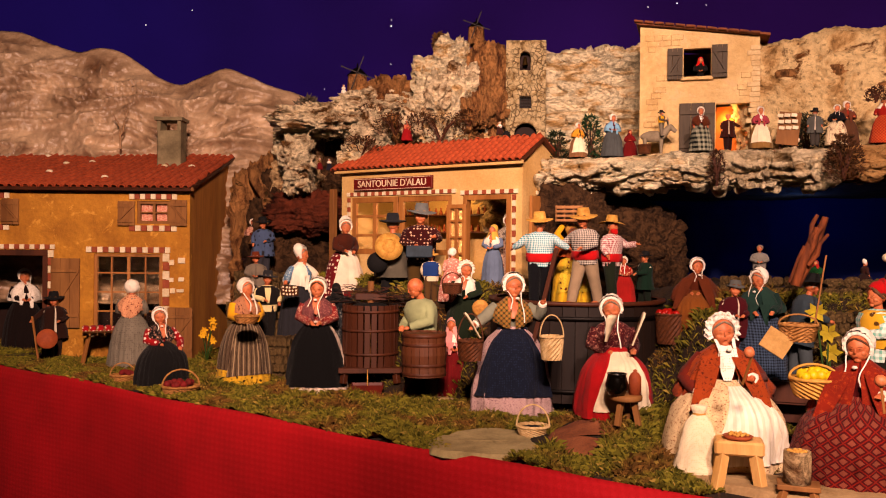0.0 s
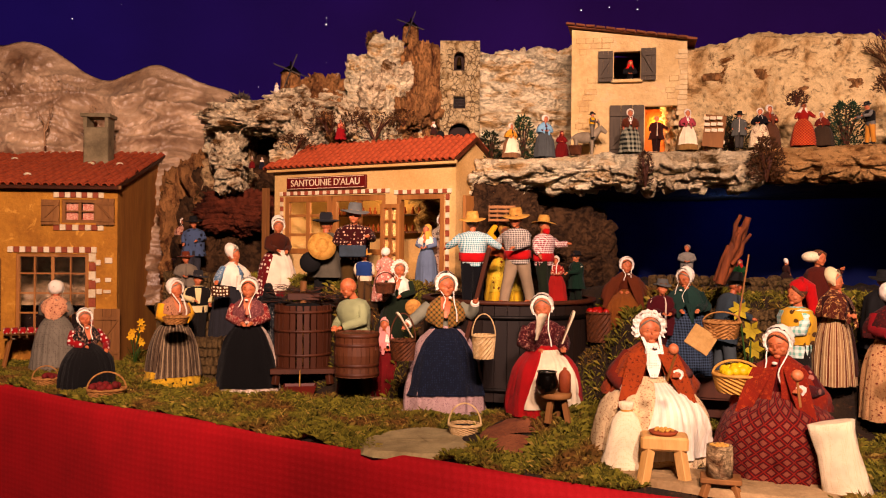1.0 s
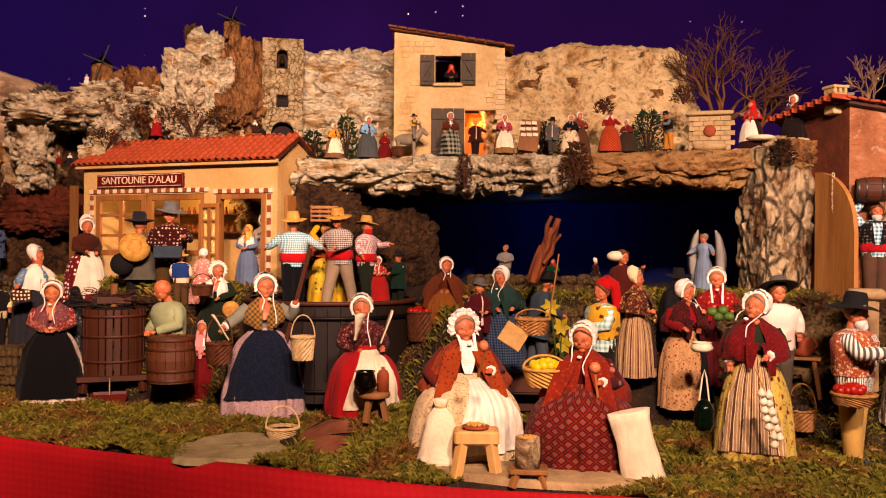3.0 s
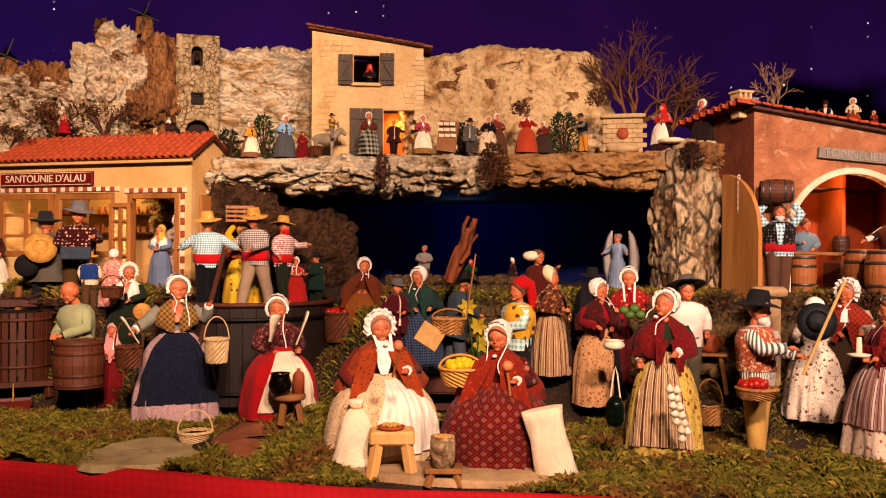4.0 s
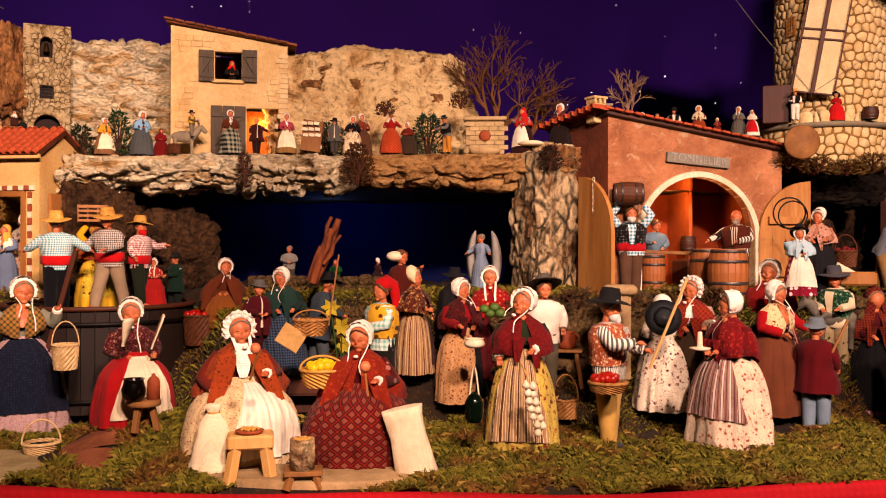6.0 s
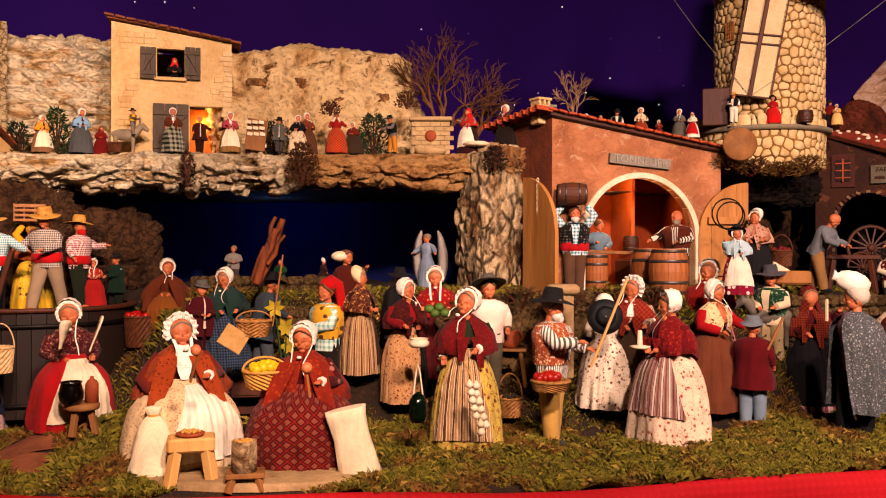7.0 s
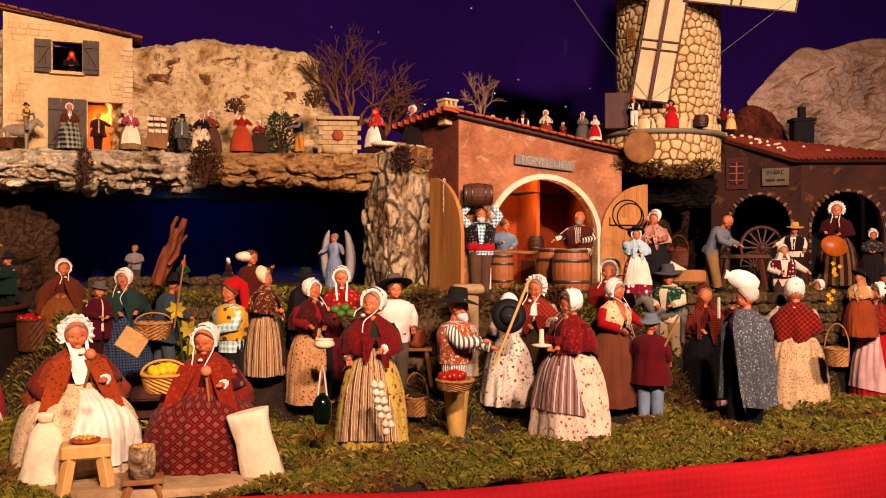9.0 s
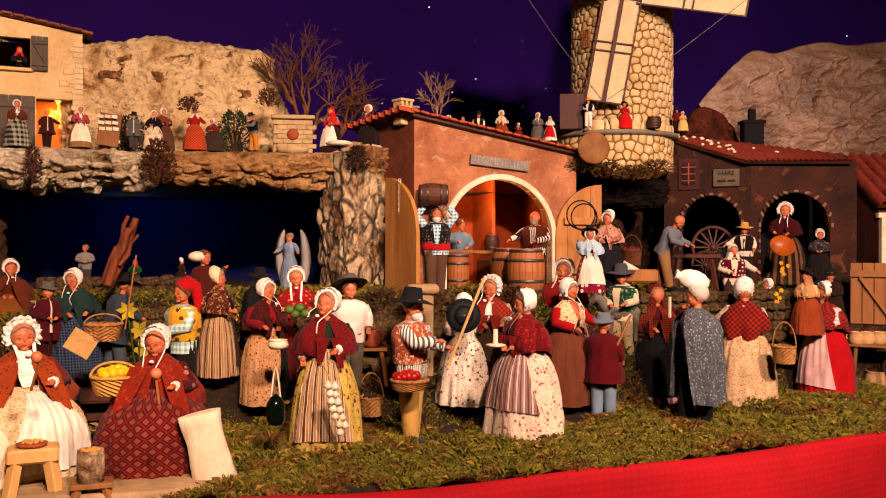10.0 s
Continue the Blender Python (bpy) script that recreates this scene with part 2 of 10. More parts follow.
# ---- building blocks ----
class Mesh:
    """Collects faces of one mesh, with a material for each."""

    def __init__(self):
        self.v, self.f, self.m, self.s, self.mats = [], [], [], [], []

    def slot(self, mat):
        if mat not in self.mats:
            self.mats.append(mat)
        return self.mats.index(mat)

    def add(self, verts, faces, mat, smooth=True):
        k, b = self.slot(mat), len(self.v)
        self.v += [tuple(p) for p in verts]
        for q in faces:
            self.f.append([i + b for i in q])
            self.m.append(k)
            self.s.append(smooth)
        return self

    def grid(self, rows, mat, smooth=True, closed=False):
        n = len(rows[0])
        verts = [p for r in rows for p in r]
        faces = []
        for i in range(len(rows) - 1):
            for j in range(n if closed else n - 1):
                k = (j + 1) % n
                faces.append((i * n + j, i * n + k, (i + 1) * n + k, (i + 1) * n + j))
        return self.add(verts, faces, mat, smooth)

    def box(self, c, size, mat, m=None, bevel=0.12, smooth=False):
        """A box with chamfered edges; m turns and moves it."""
        hx, hy, hz = (a / 2 for a in size)
        b = min(hx, hy, hz) * bevel
        rows = []
        for z, k in ((-hz, b), (-hz + b, 0), (hz - b, 0), (hz, b)):
            x, y = hx - k, hy - k
            rows.append([(-x + b, -y, z), (x - b, -y, z), (x, -y + b, z), (x, y - b, z), (x - b, y, z), (-x + b, y, z), (-x, y - b, z), (-x, -y + b, z)])
        m = Matrix.Translation(c) @ (m or Matrix())
        rows = [[m @ Vector(p) for p in r] for r in rows]
        verts = [p for r in rows for p in r]
        faces = [(i * 8 + j, i * 8 + (j + 1) % 8, (i + 1) * 8 + (j + 1) % 8, (i + 1) * 8 + j) for i in range(3) for j in range(8)]
        faces += [tuple(range(7, -1, -1)), tuple(range(24, 32))]
        return self.add(verts, faces, mat, smooth)

    def beam(self, a, b, w, t, mat):
        """A straight bar from a to b of the section w by t."""
        a, b = Vector(a), Vector(b)
        q = (b - a).to_track_quat("Z", "Y").to_matrix().to_4x4()
        return self.box((a + b) / 2, (w, t, (b - a).length), mat, q)

    def tube(self, pts, radii, mat, n=8, cap=True):
        pts = [Vector(p) for p in pts]
        if not isinstance(radii, (list, tuple)):
            radii = [radii] * len(pts)
        rows = []
        side = None
        for i, p in enumerate(pts):
            d = (pts[min(i + 1, len(pts) - 1)] - pts[max(i - 1, 0)])
            d = d.normalized() if d.length > 1e-9 else Vector((0, 0, 1))
            if side is None:
                side = d.orthogonal().normalized()
            side = (side - d * side.dot(d)).normalized()
            up = d.cross(side)
            rows.append([p + (side * math.cos(6.28319 * k / n) + up * math.sin(6.28319 * k / n)) * radii[i] for k in range(n)])
        self.grid(rows, mat, True, True)
        if cap:
            self.add(rows[0], [tuple(range(n - 1, -1, -1))], mat)
            self.add(rows[-1], [tuple(range(n))], mat)
        return self

    def lathe(self, profile, mat, n=24, c=(0, 0, 0), ripple=0.0, waves=9, sx=1.0, sy=1.0, m=None, seed=0.0):
        """profile: rows of radius, height. ripple folds it like cloth, most at the first row."""
        rows = []
        for i, (r, z) in enumerate(profile):
            k = ripple * (1 - i / max(1, len(profile) - 1))
            row = []
            for j in range(n):
                a = 6.28319 * j / n
                rr = r * (1 + k * (math.sin(waves * a + seed) + 0.5 * math.sin((waves + 4) * a + 2 * seed)))
                p = Vector((rr * math.cos(a) * sx, rr * math.sin(a) * sy, z))
                if m:
                    p = m @ p
                row.append(p + Vector(c))
            rows.append(row)
        return self.grid(rows, mat, True, True)

    def ball(self, c, r, mat, nu=10, nv=7, m=None):
        """An ellipsoid of the three half-axes r."""
        if not isinstance(r, (list, tuple)):
            r = (r, r, r)
        prof = [(math.sin(math.pi * i / nv), -math.cos(math.pi * i / nv)) for i in range(nv + 1)]
        rows = []
        for s, z in prof:
            row = []
            for j in range(nu):
                p = Vector((r[0] * s * math.cos(6.28319 * j / nu), r[1] * s * math.sin(6.28319 * j / nu), r[2] * z))
                row.append((m @ p if m else p) + Vector(c))
            rows.append(row)
        return self.grid(rows, mat, True, True)

    def weld(self):
        """Joins corners that lie at one place."""
        seen, to, keep = {}, [], []
        for p in self.v:
            k = tuple(round(c, 5) for c in p)
            if k not in seen:
                seen[k] = len(keep)
                keep.append(p)
            to.append(seen[k])
        self.v, self.f = keep, [[to[i] for i in q] for q in self.f]
        return self

    def make(self, name, parent=None, label="", m=None):
        me = bpy.data.meshes.new(name)
        me.from_pydata(self.v, [], self.f)
        for mat in self.mats:
            me.materials.append(mat)
        me.polygons.foreach_set("material_index", self.m)
        me.polygons.foreach_set("use_smooth", self.s)
        me.update()
        ob = new(name, me)
        if m is not None:
            ob.matrix_basis = m
        if parent:
            ob.parent = parent
        if label:
            ob["label"] = label
        return ob


def thing(name, m, label, category, group="", kind=""):
    """An Empty at the base of a thing of several parts."""
    e = new(name)
    e.empty_display_size = 0.05
    e.matrix_basis = m
    return tagged(e, label, category, group, kind)


def smooth(a, b, x):
    t = min(1.0, max(0.0, (x - a) / (b - a)))
    return t * t * (3 - 2 * t)


# ---- the ground of the stage ----
EDGE = ((-3.2, 4.5), (-1.68, 3.3), (-0.26, 2.16), (0.3, 1.75), (1.05, 1.33), (1.6, 1.13), (2.42, 0.92), (4.2, 0.6))


def edge(x):
    """The front edge of the stage."""
    for (x0, y0), (x1, y1) in zip(EDGE, EDGE[1:]):
        if x <= x1:
            break
    return y0 + (y1 - y0) * (x - x0) / (x1 - x0)


def ground(x, y):
    """Height of the stage: flat in front, then a raised court in the middle and to the right."""
    d = y - edge(x)
    middle = smooth(0.45, 0.65, x) * (1 - smooth(1.25, 1.6, x))
    lo = 0.64 + 0.06 * middle - 0.10 * smooth(1.25, 1.6, x)
    rise = 0.34 * smooth(lo, lo + 0.24 + 0.06 * middle, d) * smooth(-0.85, -0.5, x)
    rise += 0.07 * math.exp(-((x - 0.46) ** 2 + (y - 2.1) ** 2) / 0.035)
    rise += 0.18 * math.exp(-((x - 0.70) ** 2 + (y - 2.325) ** 2) / 0.0045)
    vat_floor = smooth(0.24, 0.32, math.hypot(x - 0.40, y - 2.62))
    return rise * (0.70 + 0.30 * vat_floor)


BARE = ((0.125, 2.045, 0.135, 0.14), (0.315, 2.00, 0.062, 0.13), (0.72, 1.60, 0.28, 0.09), (-0.25, 2.72, 0.15, 0.05))


def bumps(x, y):
    """Small unevenness of the ground, levelled under flat stones and along the front edge."""
    z = 0.016 * noise.noise(Vector((x * 9, y * 9, 0))) + 0.020 * noise.noise(Vector((x * 25, y * 25, 3)))
    for bx, by, rx, ry in BARE:
        z *= smooth(0.9, 1.5, math.hypot((x - bx) / rx, (y - by) / ry))
    return max(z, -0.004) if y - edge(x) < 0.14 else z


# ---- the hall round the stage ----
HALL_WALL = surf("hall_wall", "4E443A", "40372E", 2, 40, 0.9, 0.2)
HALL_FLOOR = surf("hall_floor", "3E342A", "32291F", 3, 60, 0.7, 0.2)


def setting(ob, label, category):
    return tagged(ob, label, category, "", "structure")


setting(Mesh().box((0.8, 1.0, -0.95), (9.0, 9.0, 0.1), HALL_FLOOR).make("floor"), "brown floor of the hall", "floor")
setting(Mesh().box((0.8, 1.0, 2.55), (9.0, 9.0, 0.1), HALL_WALL).make("ceiling"), "plain ceiling of the hall", "ceiling")
setting(Mesh().box((0.8, -3.45, 0.8), (9.0, 0.1, 3.4), HALL_WALL).make("wall_south"), "plain hall wall behind the stage visitors", "wall")
setting(Mesh().box((-3.65, 1.0, 0.8), (0.1, 8.8, 3.4), HALL_WALL).make("wall_west"), "plain hall wall", "wall")
setting(Mesh().box((5.25, 1.0, 0.8), (0.1, 8.8, 3.4), HALL_WALL).make("wall_east"), "plain hall wall", "wall")


def sky_cloth():
    n = Nodes("violet_backdrop_cloth")
    a = n.noise(1.3, 4, 0.5)
    x = n.put("ShaderNodeSeparateXYZ", Vector=n.where()).outputs[0]
    dye = n.mix(n.ramp(x, -1.8, 1.2), lin("2A1C82"), lin("42207C"))
    c = n.mix(n.ramp(a, 0.35, 0.7), n.mix(0.28, dye, (0, 0, 0, 1)), dye)
    return n.done(c, 0.95, n.noise(500, 2), 0.2, 0.001, 0, 0.1)


SKY = sky_cloth()
pts = [(-3.4, 3.3), (-2.6, 4.3), (-1.4, 4.95), (0.0, 5.1), (1.6, 4.6), (2.9, 3.9), (3.9, 2.9), (4.4, 1.6), (4.5, 0.3)]


def along(poly, n):
    """n points at even steps on a smooth line through poly."""
    out = []
    for i in range(n):
        u = i / (n - 1) * (len(poly) - 1)
        k = min(int(u), len(poly) - 2)
        p0, p1, p2, p3 = poly[max(k - 1, 0)], poly[k], poly[k + 1], poly[min(k + 2, len(poly) - 1)]
        t = u - k
        out.append(tuple(0.5 * (2 * b + (c - a) * t + (2 * a - 5 * b + 4 * c - d) * t * t + (3 * b - a - 3 * c + d) * t ** 3) for a, b, c, d in zip(p0, p1, p2, p3)))
    return out


rows = []
ring = along(pts, 90)
for z in (-0.2, 0.6, 1.2, 1.8, 2.5):
    rows.append([(x + 0.01 * math.sin(17 * x), y + 0.012 * math.sin(11 * x + z), z) for x, y in ring])
setting(Mesh().grid(rows, SKY).make("backdrop"), "violet night-sky cloth behind the village", "backdrop")
STAR = glow("star_lamp", (1.0, 0.9, 0.8, 1), 3.0)
rng = random.Random(4)
for i in range(95):
    x, y = ring[rng.randrange(6, 84)]
    g = Mesh().ball((0, 0, 0), rng.choice((0.0015, 0.0022, 0.003)), STAR, 6, 4)
    ob = g.make("star_light", None, "", Matrix.Translation((x * 0.985, y * 0.985 - 0.02, rng.uniform(1.1, 2.1))))
    tagged(ob, "tiny white lamp in the night-sky cloth", "light", "stars of the sky")

# the stage: ground, earth and the red cloth hung before it
N, M = 260, 130
rows = []
for j in range(M):
    row = []
    for i in range(N):
        x = -2.6 + 6.4 * i / (N - 1)
        y = edge(x) + 2.6 * (j / (M - 1)) ** 1.5
        d = y - edge(x)
        k = smooth(0.0, 0.05, d)
        z = ground(x, y) + k * bumps(x, y) - 0.03 * (1 - k)
        row.append((x, y, z))
    rows.append(row)
setting(Mesh().grid(rows, MOSS_GROUND).make("ground"), "mossy earth of the stage with a raised court", "ground")


def red_cloth():
    n = Nodes("red_felt")
    a, b = n.noise(5, 4), n.noise(260, 3)
    xyz = n.put("ShaderNodeSeparateXYZ", Vector=n.where())
    p = n.math("SINE", n.math("MULTIPLY", n.math("ADD", xyz.outputs[0], xyz.outputs[2]), 190.0))
    q = n.math("SINE", n.math("MULTIPLY", n.math("SUBTRACT", xyz.outputs[0], xyz.outputs[2]), 190.0))
    weave = n.math("MULTIPLY", p, q)
    c = n.mix(n.ramp(a, 0.3, 0.7), lin("980819"), lin("AC0D20"))
    c = n.mix(n.ramp(weave, -0.2, 0.8), c, n.mix(0.07, c, lin("E84050")))
    c = n.mix(n.ramp(b, 0.3, 0.7), n.mix(0.15, c, (0, 0, 0, 1)), c)
    return n.done(c, 0.85, n.math("ADD", b, n.math("MULTIPLY", weave, 0.3)), 0.4, 0.002, 0, 0.2)


RED = red_cloth()
rows = []
for k, (out, z) in enumerate(((-0.03, -0.012), (0.0, 0.004), (0.012, -0.004), (0.02, -0.03), (0.026, -0.15), (0.03, -0.35), (0.04, -0.9))):
    row = []
    for i in range(320):
        x = -3.0 + 7.0 * i / 319
        w = 0.006 * k * math.sin(x * 7.0) * min(1, k / 4)
        row.append((x - 0.35 * out, edge(x) - out - w, z + 0.004 * math.sin(9 * x) * (k < 4)))
    rows.append(row)
setting(Mesh().grid(rows, RED).make("table_skirt"), "bright red felt cloth hung along the stage edge", "cloth")


# ---- rocks ----
def shards(q, edge_depth=0.6):
    """Broken plates: each cell stands at its own height, with a deep gap between neighbours."""
    d, pts = noise.voronoi(q)
    return noise.cell(pts[0] * 37.7) - edge_depth * (1 - min(1.0, (d[1] - d[0]) * 4.5)) ** 2 + 0.25 * noise.noise(q * 2.3)


def rock(name, c, size, mat, label, seed=0, rough=0.22, freq=2.6, strata=1.0, turn=0, res=26, square=0.45, layers=7, upright=False, plates=None):
    """A rock: a rounded block, broken by noise into ledges; upright: the ledges stand on end."""
    lay = random.Random(seed)
    big = max(size)
    steps = [lay.uniform(-1, 1) for _ in range(layers * 3 + 6)]
    res = int(res * (3.6 if big > 0.2 else 2.0))
    g = Mesh()
    off = Vector((seed * 7.3, seed * 3.1, seed * 1.7))
    big = max(size)
    rows = []
    nu, nv = res * 2, res
    for i in range(nv + 1):
        th = math.pi * i / nv
        row = []
        for j in range(nu):
            ph = 2 * math.pi * j / nu
            d = Vector((math.sin(th) * math.cos(ph), math.sin(th) * math.sin(ph), -math.cos(th)))
            k = max(abs(d.x), abs(d.y), abs(d.z))
            d = d * (square / k + (1 - square))
            p = Vector((d.x * size[0] / 2, d.y * size[1] / 2, d.z * size[2] / 2))
            q = Vector((p.x, p.y, p.z * strata)) / big * freq * 2 + off
            a = noise.fractal(q, 0.9, 2.1, 5)
            b = abs(noise.noise(q * 2.7))
            c2 = noise.noise(q * 9.0)
            u = (p.x / size[0] + 0.6 * p.y / size[1] if upright else p.z / size[2]) + 0.5 + 0.13 * noise.noise(q * 0.7 + Vector((9, 2, 5)))
            u = (u + 1.0) * layers
            k = int(u)
            fr = u - k
            ledge = steps[k % len(steps)] * 0.5 + 0.55 * (1 - (2 * fr - 1) ** 4)
            chip = 0.0
            if plates:
                w = p + 0.02 * noise.noise_vector(p * 14.0 + off)
                chip = plates[3] * shards(Vector((w.x * plates[0], w.y * plates[1], w.z * plates[2])) + off) / max(p.length, 0.05)
            row.append(p * (1 + chip + rough * (a * 0.7 - b * 0.4 + 0.18 * c2 - 0.16 * abs(noise.noise(q * 17.0)) - 0.22 * max(0.0, noise.noise(q * 5.5) - 0.1) - 0.10 * abs(noise.noise(q * 34.0)) + 0.52 * ledge - 0.28)))
        rows.append(row)
    g.grid(rows, mat, True, True)
    ob = g.make(name, None, "", pose(c[0], c[1], c[2], 0, 0, turn))
    return tagged(ob, label, "rock")


def ridge(name, line, heights, mat, label, base=0.2, lean=0.25, nx=300, nz=110, crumple=0.15, freq=3.6, seed=0, facets=0.8):
    """A sheet mountain: foot along line, its crest through heights; crumpled like paper."""
    foot, crest = along(line, nx), along([(h,) for h in heights], nx)
    rows = []
    for k in range(nz):
        t = k / (nz - 1)
        row = []
        for i, ((x, y), (h,)) in enumerate(zip(foot, crest)):
            q = Vector((x * freq + seed, y * freq, t * (h - base) * freq * 1.3))
            w = q + 0.5 * noise.noise_vector(q * 0.6)
            c = 0.5 * noise.noise(q * 0.8)
            for k2, amp in ((0.9, 0.55), (2.1, 0.36 * facets), (4.6, 0.17 * facets), (9.5, 0.07 * facets)):
                c += amp * (1 - abs(noise.noise(Vector((w.x * k2 * 0.5 + 0.45 * w.z * k2, w.y * k2 + k2, w.z * k2 * 1.4))))) ** 8
            c *= crumple * (1 - 0.85 * smooth(0.86, 1.0, t))
            row.append((x + c * 0.3, y + lean * t - c, base + (h - base) * t + 0.12 * c * (0.3 + t)))
        rows.append(row)
    top = [(x, y + 0.4, z - 0.5) for x, y, z in rows[-1]]
    rows.append(top)
    return tagged(Mesh().grid(rows, mat).make(name), label, "mountain", "", "structure")


ridge("mountain", [(-2.9, 3.86), (-2.1, 3.86), (-1.3, 3.86), (-0.5, 3.86)], (1.5, 1.51, 1.515, 1.516, 1.516, 1.516, 1.513, 1.509, 1.50, 1.467, 1.43, 1.406, 1.427, 1.409, 1.349, 1.277, 1.249, 1.289, 1.331, 1.294, 1.246, 1.216, 1.175, 1.143, 1.132), PAPER, "grey-brown crumpled paper mountain", 0.2, 0.44, seed=3, facets=1.7, crumple=0.085, freq=4.0)
ridge("mountain", [(3.283, 1.929), (3.364, 1.862), (3.445, 1.796), (3.527, 1.729), (3.608, 1.662), (3.689, 1.595), (3.77, 1.528), (3.93, 1.393)], (1.08, 1.20, 1.295, 1.29, 1.32, 1.335, 1.325, 1.35), surf("pale_paper", "BC9E82", "745840", 5, 36, 0.50, 0.9, 0.012, spec=0.5, vary=0.1), "pale crumpled paper mountain", 0.5, 0.13, seed=9, facets=1.4, crumple=0.085)
rock("rock", (3.187, 1.950, 0.816), (0.30, 0.22, 0.46), ROCK_RED, "red-brown rock beside the pale mountain", 31, 0.10, 1.6, square=0.1)

# the upper terrace over the cave: a shelf with a ragged lip
LIP = [(0.30, 2.90), (0.55, 2.74), (0.85, 2.56), (1.15, 2.38), (1.42, 2.22), (1.68, 2.10)]
TOP = 0.762


def lip_of(x):
    return float(np.interp(x, [p[0] for p in LIP], [p[1] for p in LIP]))


def cork_slab(x0, x1, thick, drop, plates, mat, label, seed, out=0.0):
    """A length of the shelf's ragged front: a thick slab of bark between x0 and x1 of the lip, broken into plates."""
    nu, nv = int((x1 - x0) * 420), 84
    line = along([(x0 + (x1 - x0) * i / 6, lip_of(x0 + (x1 - x0) * i / 6)) for i in range(7)], nu)
    rows = []
    for k in range(nv):
        a = -0.62 * math.pi + 1.5 * math.pi * k / (nv - 1)
        row = []
        for i, (x, y) in enumerate(line):
            cx, cz = -math.cos(a), math.sin(a)
            e = 1 - 0.5 * max(0.0, abs(2 * i / (nu - 1) - 1) - 0.86) / 0.14
            q = Vector((x, cx * 0.1, cz * thick)) + Vector((seed * 3.7, seed, 0))
            w = q + 0.012 * noise.noise_vector(q * 22.0)
            r = plates[3] * shards(Vector((w.x * plates[0], w.y * plates[1], w.z * plates[2])), 0.8)
            r += 0.018 * noise.fractal(q * 9.0, 0.9, 2.1, 4) - 0.008 * abs(noise.noise(q * 70.0))
            r *= 0.3 if cz > 0.8 else 1.0
            sag = drop * (0.35 + 0.65 * noise.noise(Vector((x * 9, seed, 0))) + 0.3 * noise.noise(Vector((x * 31, seed, 4)))) if cz < 0.1 else 0.0
            n = Vector((0.5, 0.87, 0))
            row.append(Vector((x, y, TOP - thick)) + n * (0.07 + (0.085 + out) * cx * e + r * cx) + Vector((0, 0, cz * (thick * e + 0.7 * r) + sag * cz)))
        rows.append(row)
    return tagged(Mesh().grid(rows, mat).make("rock_shelf"), label, "rock", "", "structure")


ROCK_CORK = rockmat("tan_cork_bark", "DCB47C", "B08450", "4A2C16", 16.0, None, 2.0, cracks=0.35, pits=0.8)
cork_slab(0.30, 0.80, 0.052, 0.030, (16, 16, 62, 0.026), ROCK_WHITE, "white layered cork shelf over the cave", 1, 0.012)
cork_slab(0.78, 1.10, 0.056, 0.026, (22, 22, 66, 0.030), rockmat("grey_bark", "FBEBC8", "AA8E62", "3A2612", 12.0, None, 1.8, cracks=0.6), "grey flaking bark shelf over the cave", 2)
cork_slab(1.08, 1.70, 0.050, 0.010, (14, 14, 44, 0.020), ROCK_CORK, "tan cork bark shelf over the cave", 3)
g = Mesh()
rows = []
for t in (0.0, 0.1, 0.25, 0.5, 0.75, 1.0):
    rows.append([(x + 0.5 * t, y + 0.06 + 1.1 * t, TOP - 0.006 + 0.008 * noise.noise(Vector((x * 8, t * 9, 0)))) for x, y in along([(0.0, 3.05)] + LIP + [(2.0, 2.0), (2.35, 1.95)], 80)])
g.grid(rows, ROCK_TAN)
# underside copy in dark rock: shade below the terrace put into colour
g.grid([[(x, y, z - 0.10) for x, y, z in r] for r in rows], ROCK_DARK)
tagged(g.make("rock_terrace"), "tan rock floor of the upper terrace", "rock", "", "structure")

# the cave: blue cloth at the back, rock at the sides
n = Nodes("dark_blue_cloth")
BLUE = n.done(n.mix(n.ramp(n.noise(2.0, 3), 0.3, 0.7), lin("0C2060"), lin("12307A")), 0.9, n.noise(400, 2), 0.2, 0.001)
rows = [[(x, y, z) for x, y in along([(0.45, 3.55), (0.9, 3.5), (1.4, 3.25), (1.85, 2.85), (2.0, 2.5)], 40)] for z in (0.2, 0.5, 0.8)]
setting(Mesh().grid(rows, BLUE).make("cave_backdrop"), "dark blue cloth at the back of the cave", "backdrop")
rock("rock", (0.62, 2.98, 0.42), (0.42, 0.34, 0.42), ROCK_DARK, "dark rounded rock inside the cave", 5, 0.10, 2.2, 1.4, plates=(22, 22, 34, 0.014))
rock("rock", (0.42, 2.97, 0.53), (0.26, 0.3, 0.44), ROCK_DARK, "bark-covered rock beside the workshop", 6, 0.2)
rock("bark_pillar", (1.62, 2.17, 0.53), (0.17, 0.16, 0.50), rockmat("pillar_bark", "E2CCA4", "94724C", "1C0F08", 14.0, None, 0.6, cracks=0.4, pits=0.3, net=(26.0, 0.17)), "thick cracked bark pillar beside the cave", 8, 0.05, 5.0, 0.45, 0, 44, 0.6, plates=(34, 34, 20, 0.011))
rock("rock", (1.66, 2.16, 0.745), (0.13, 0.14, 0.09), ROCK_BROWN, "mossy brown rock on top of the pillar", 9, 0.3)

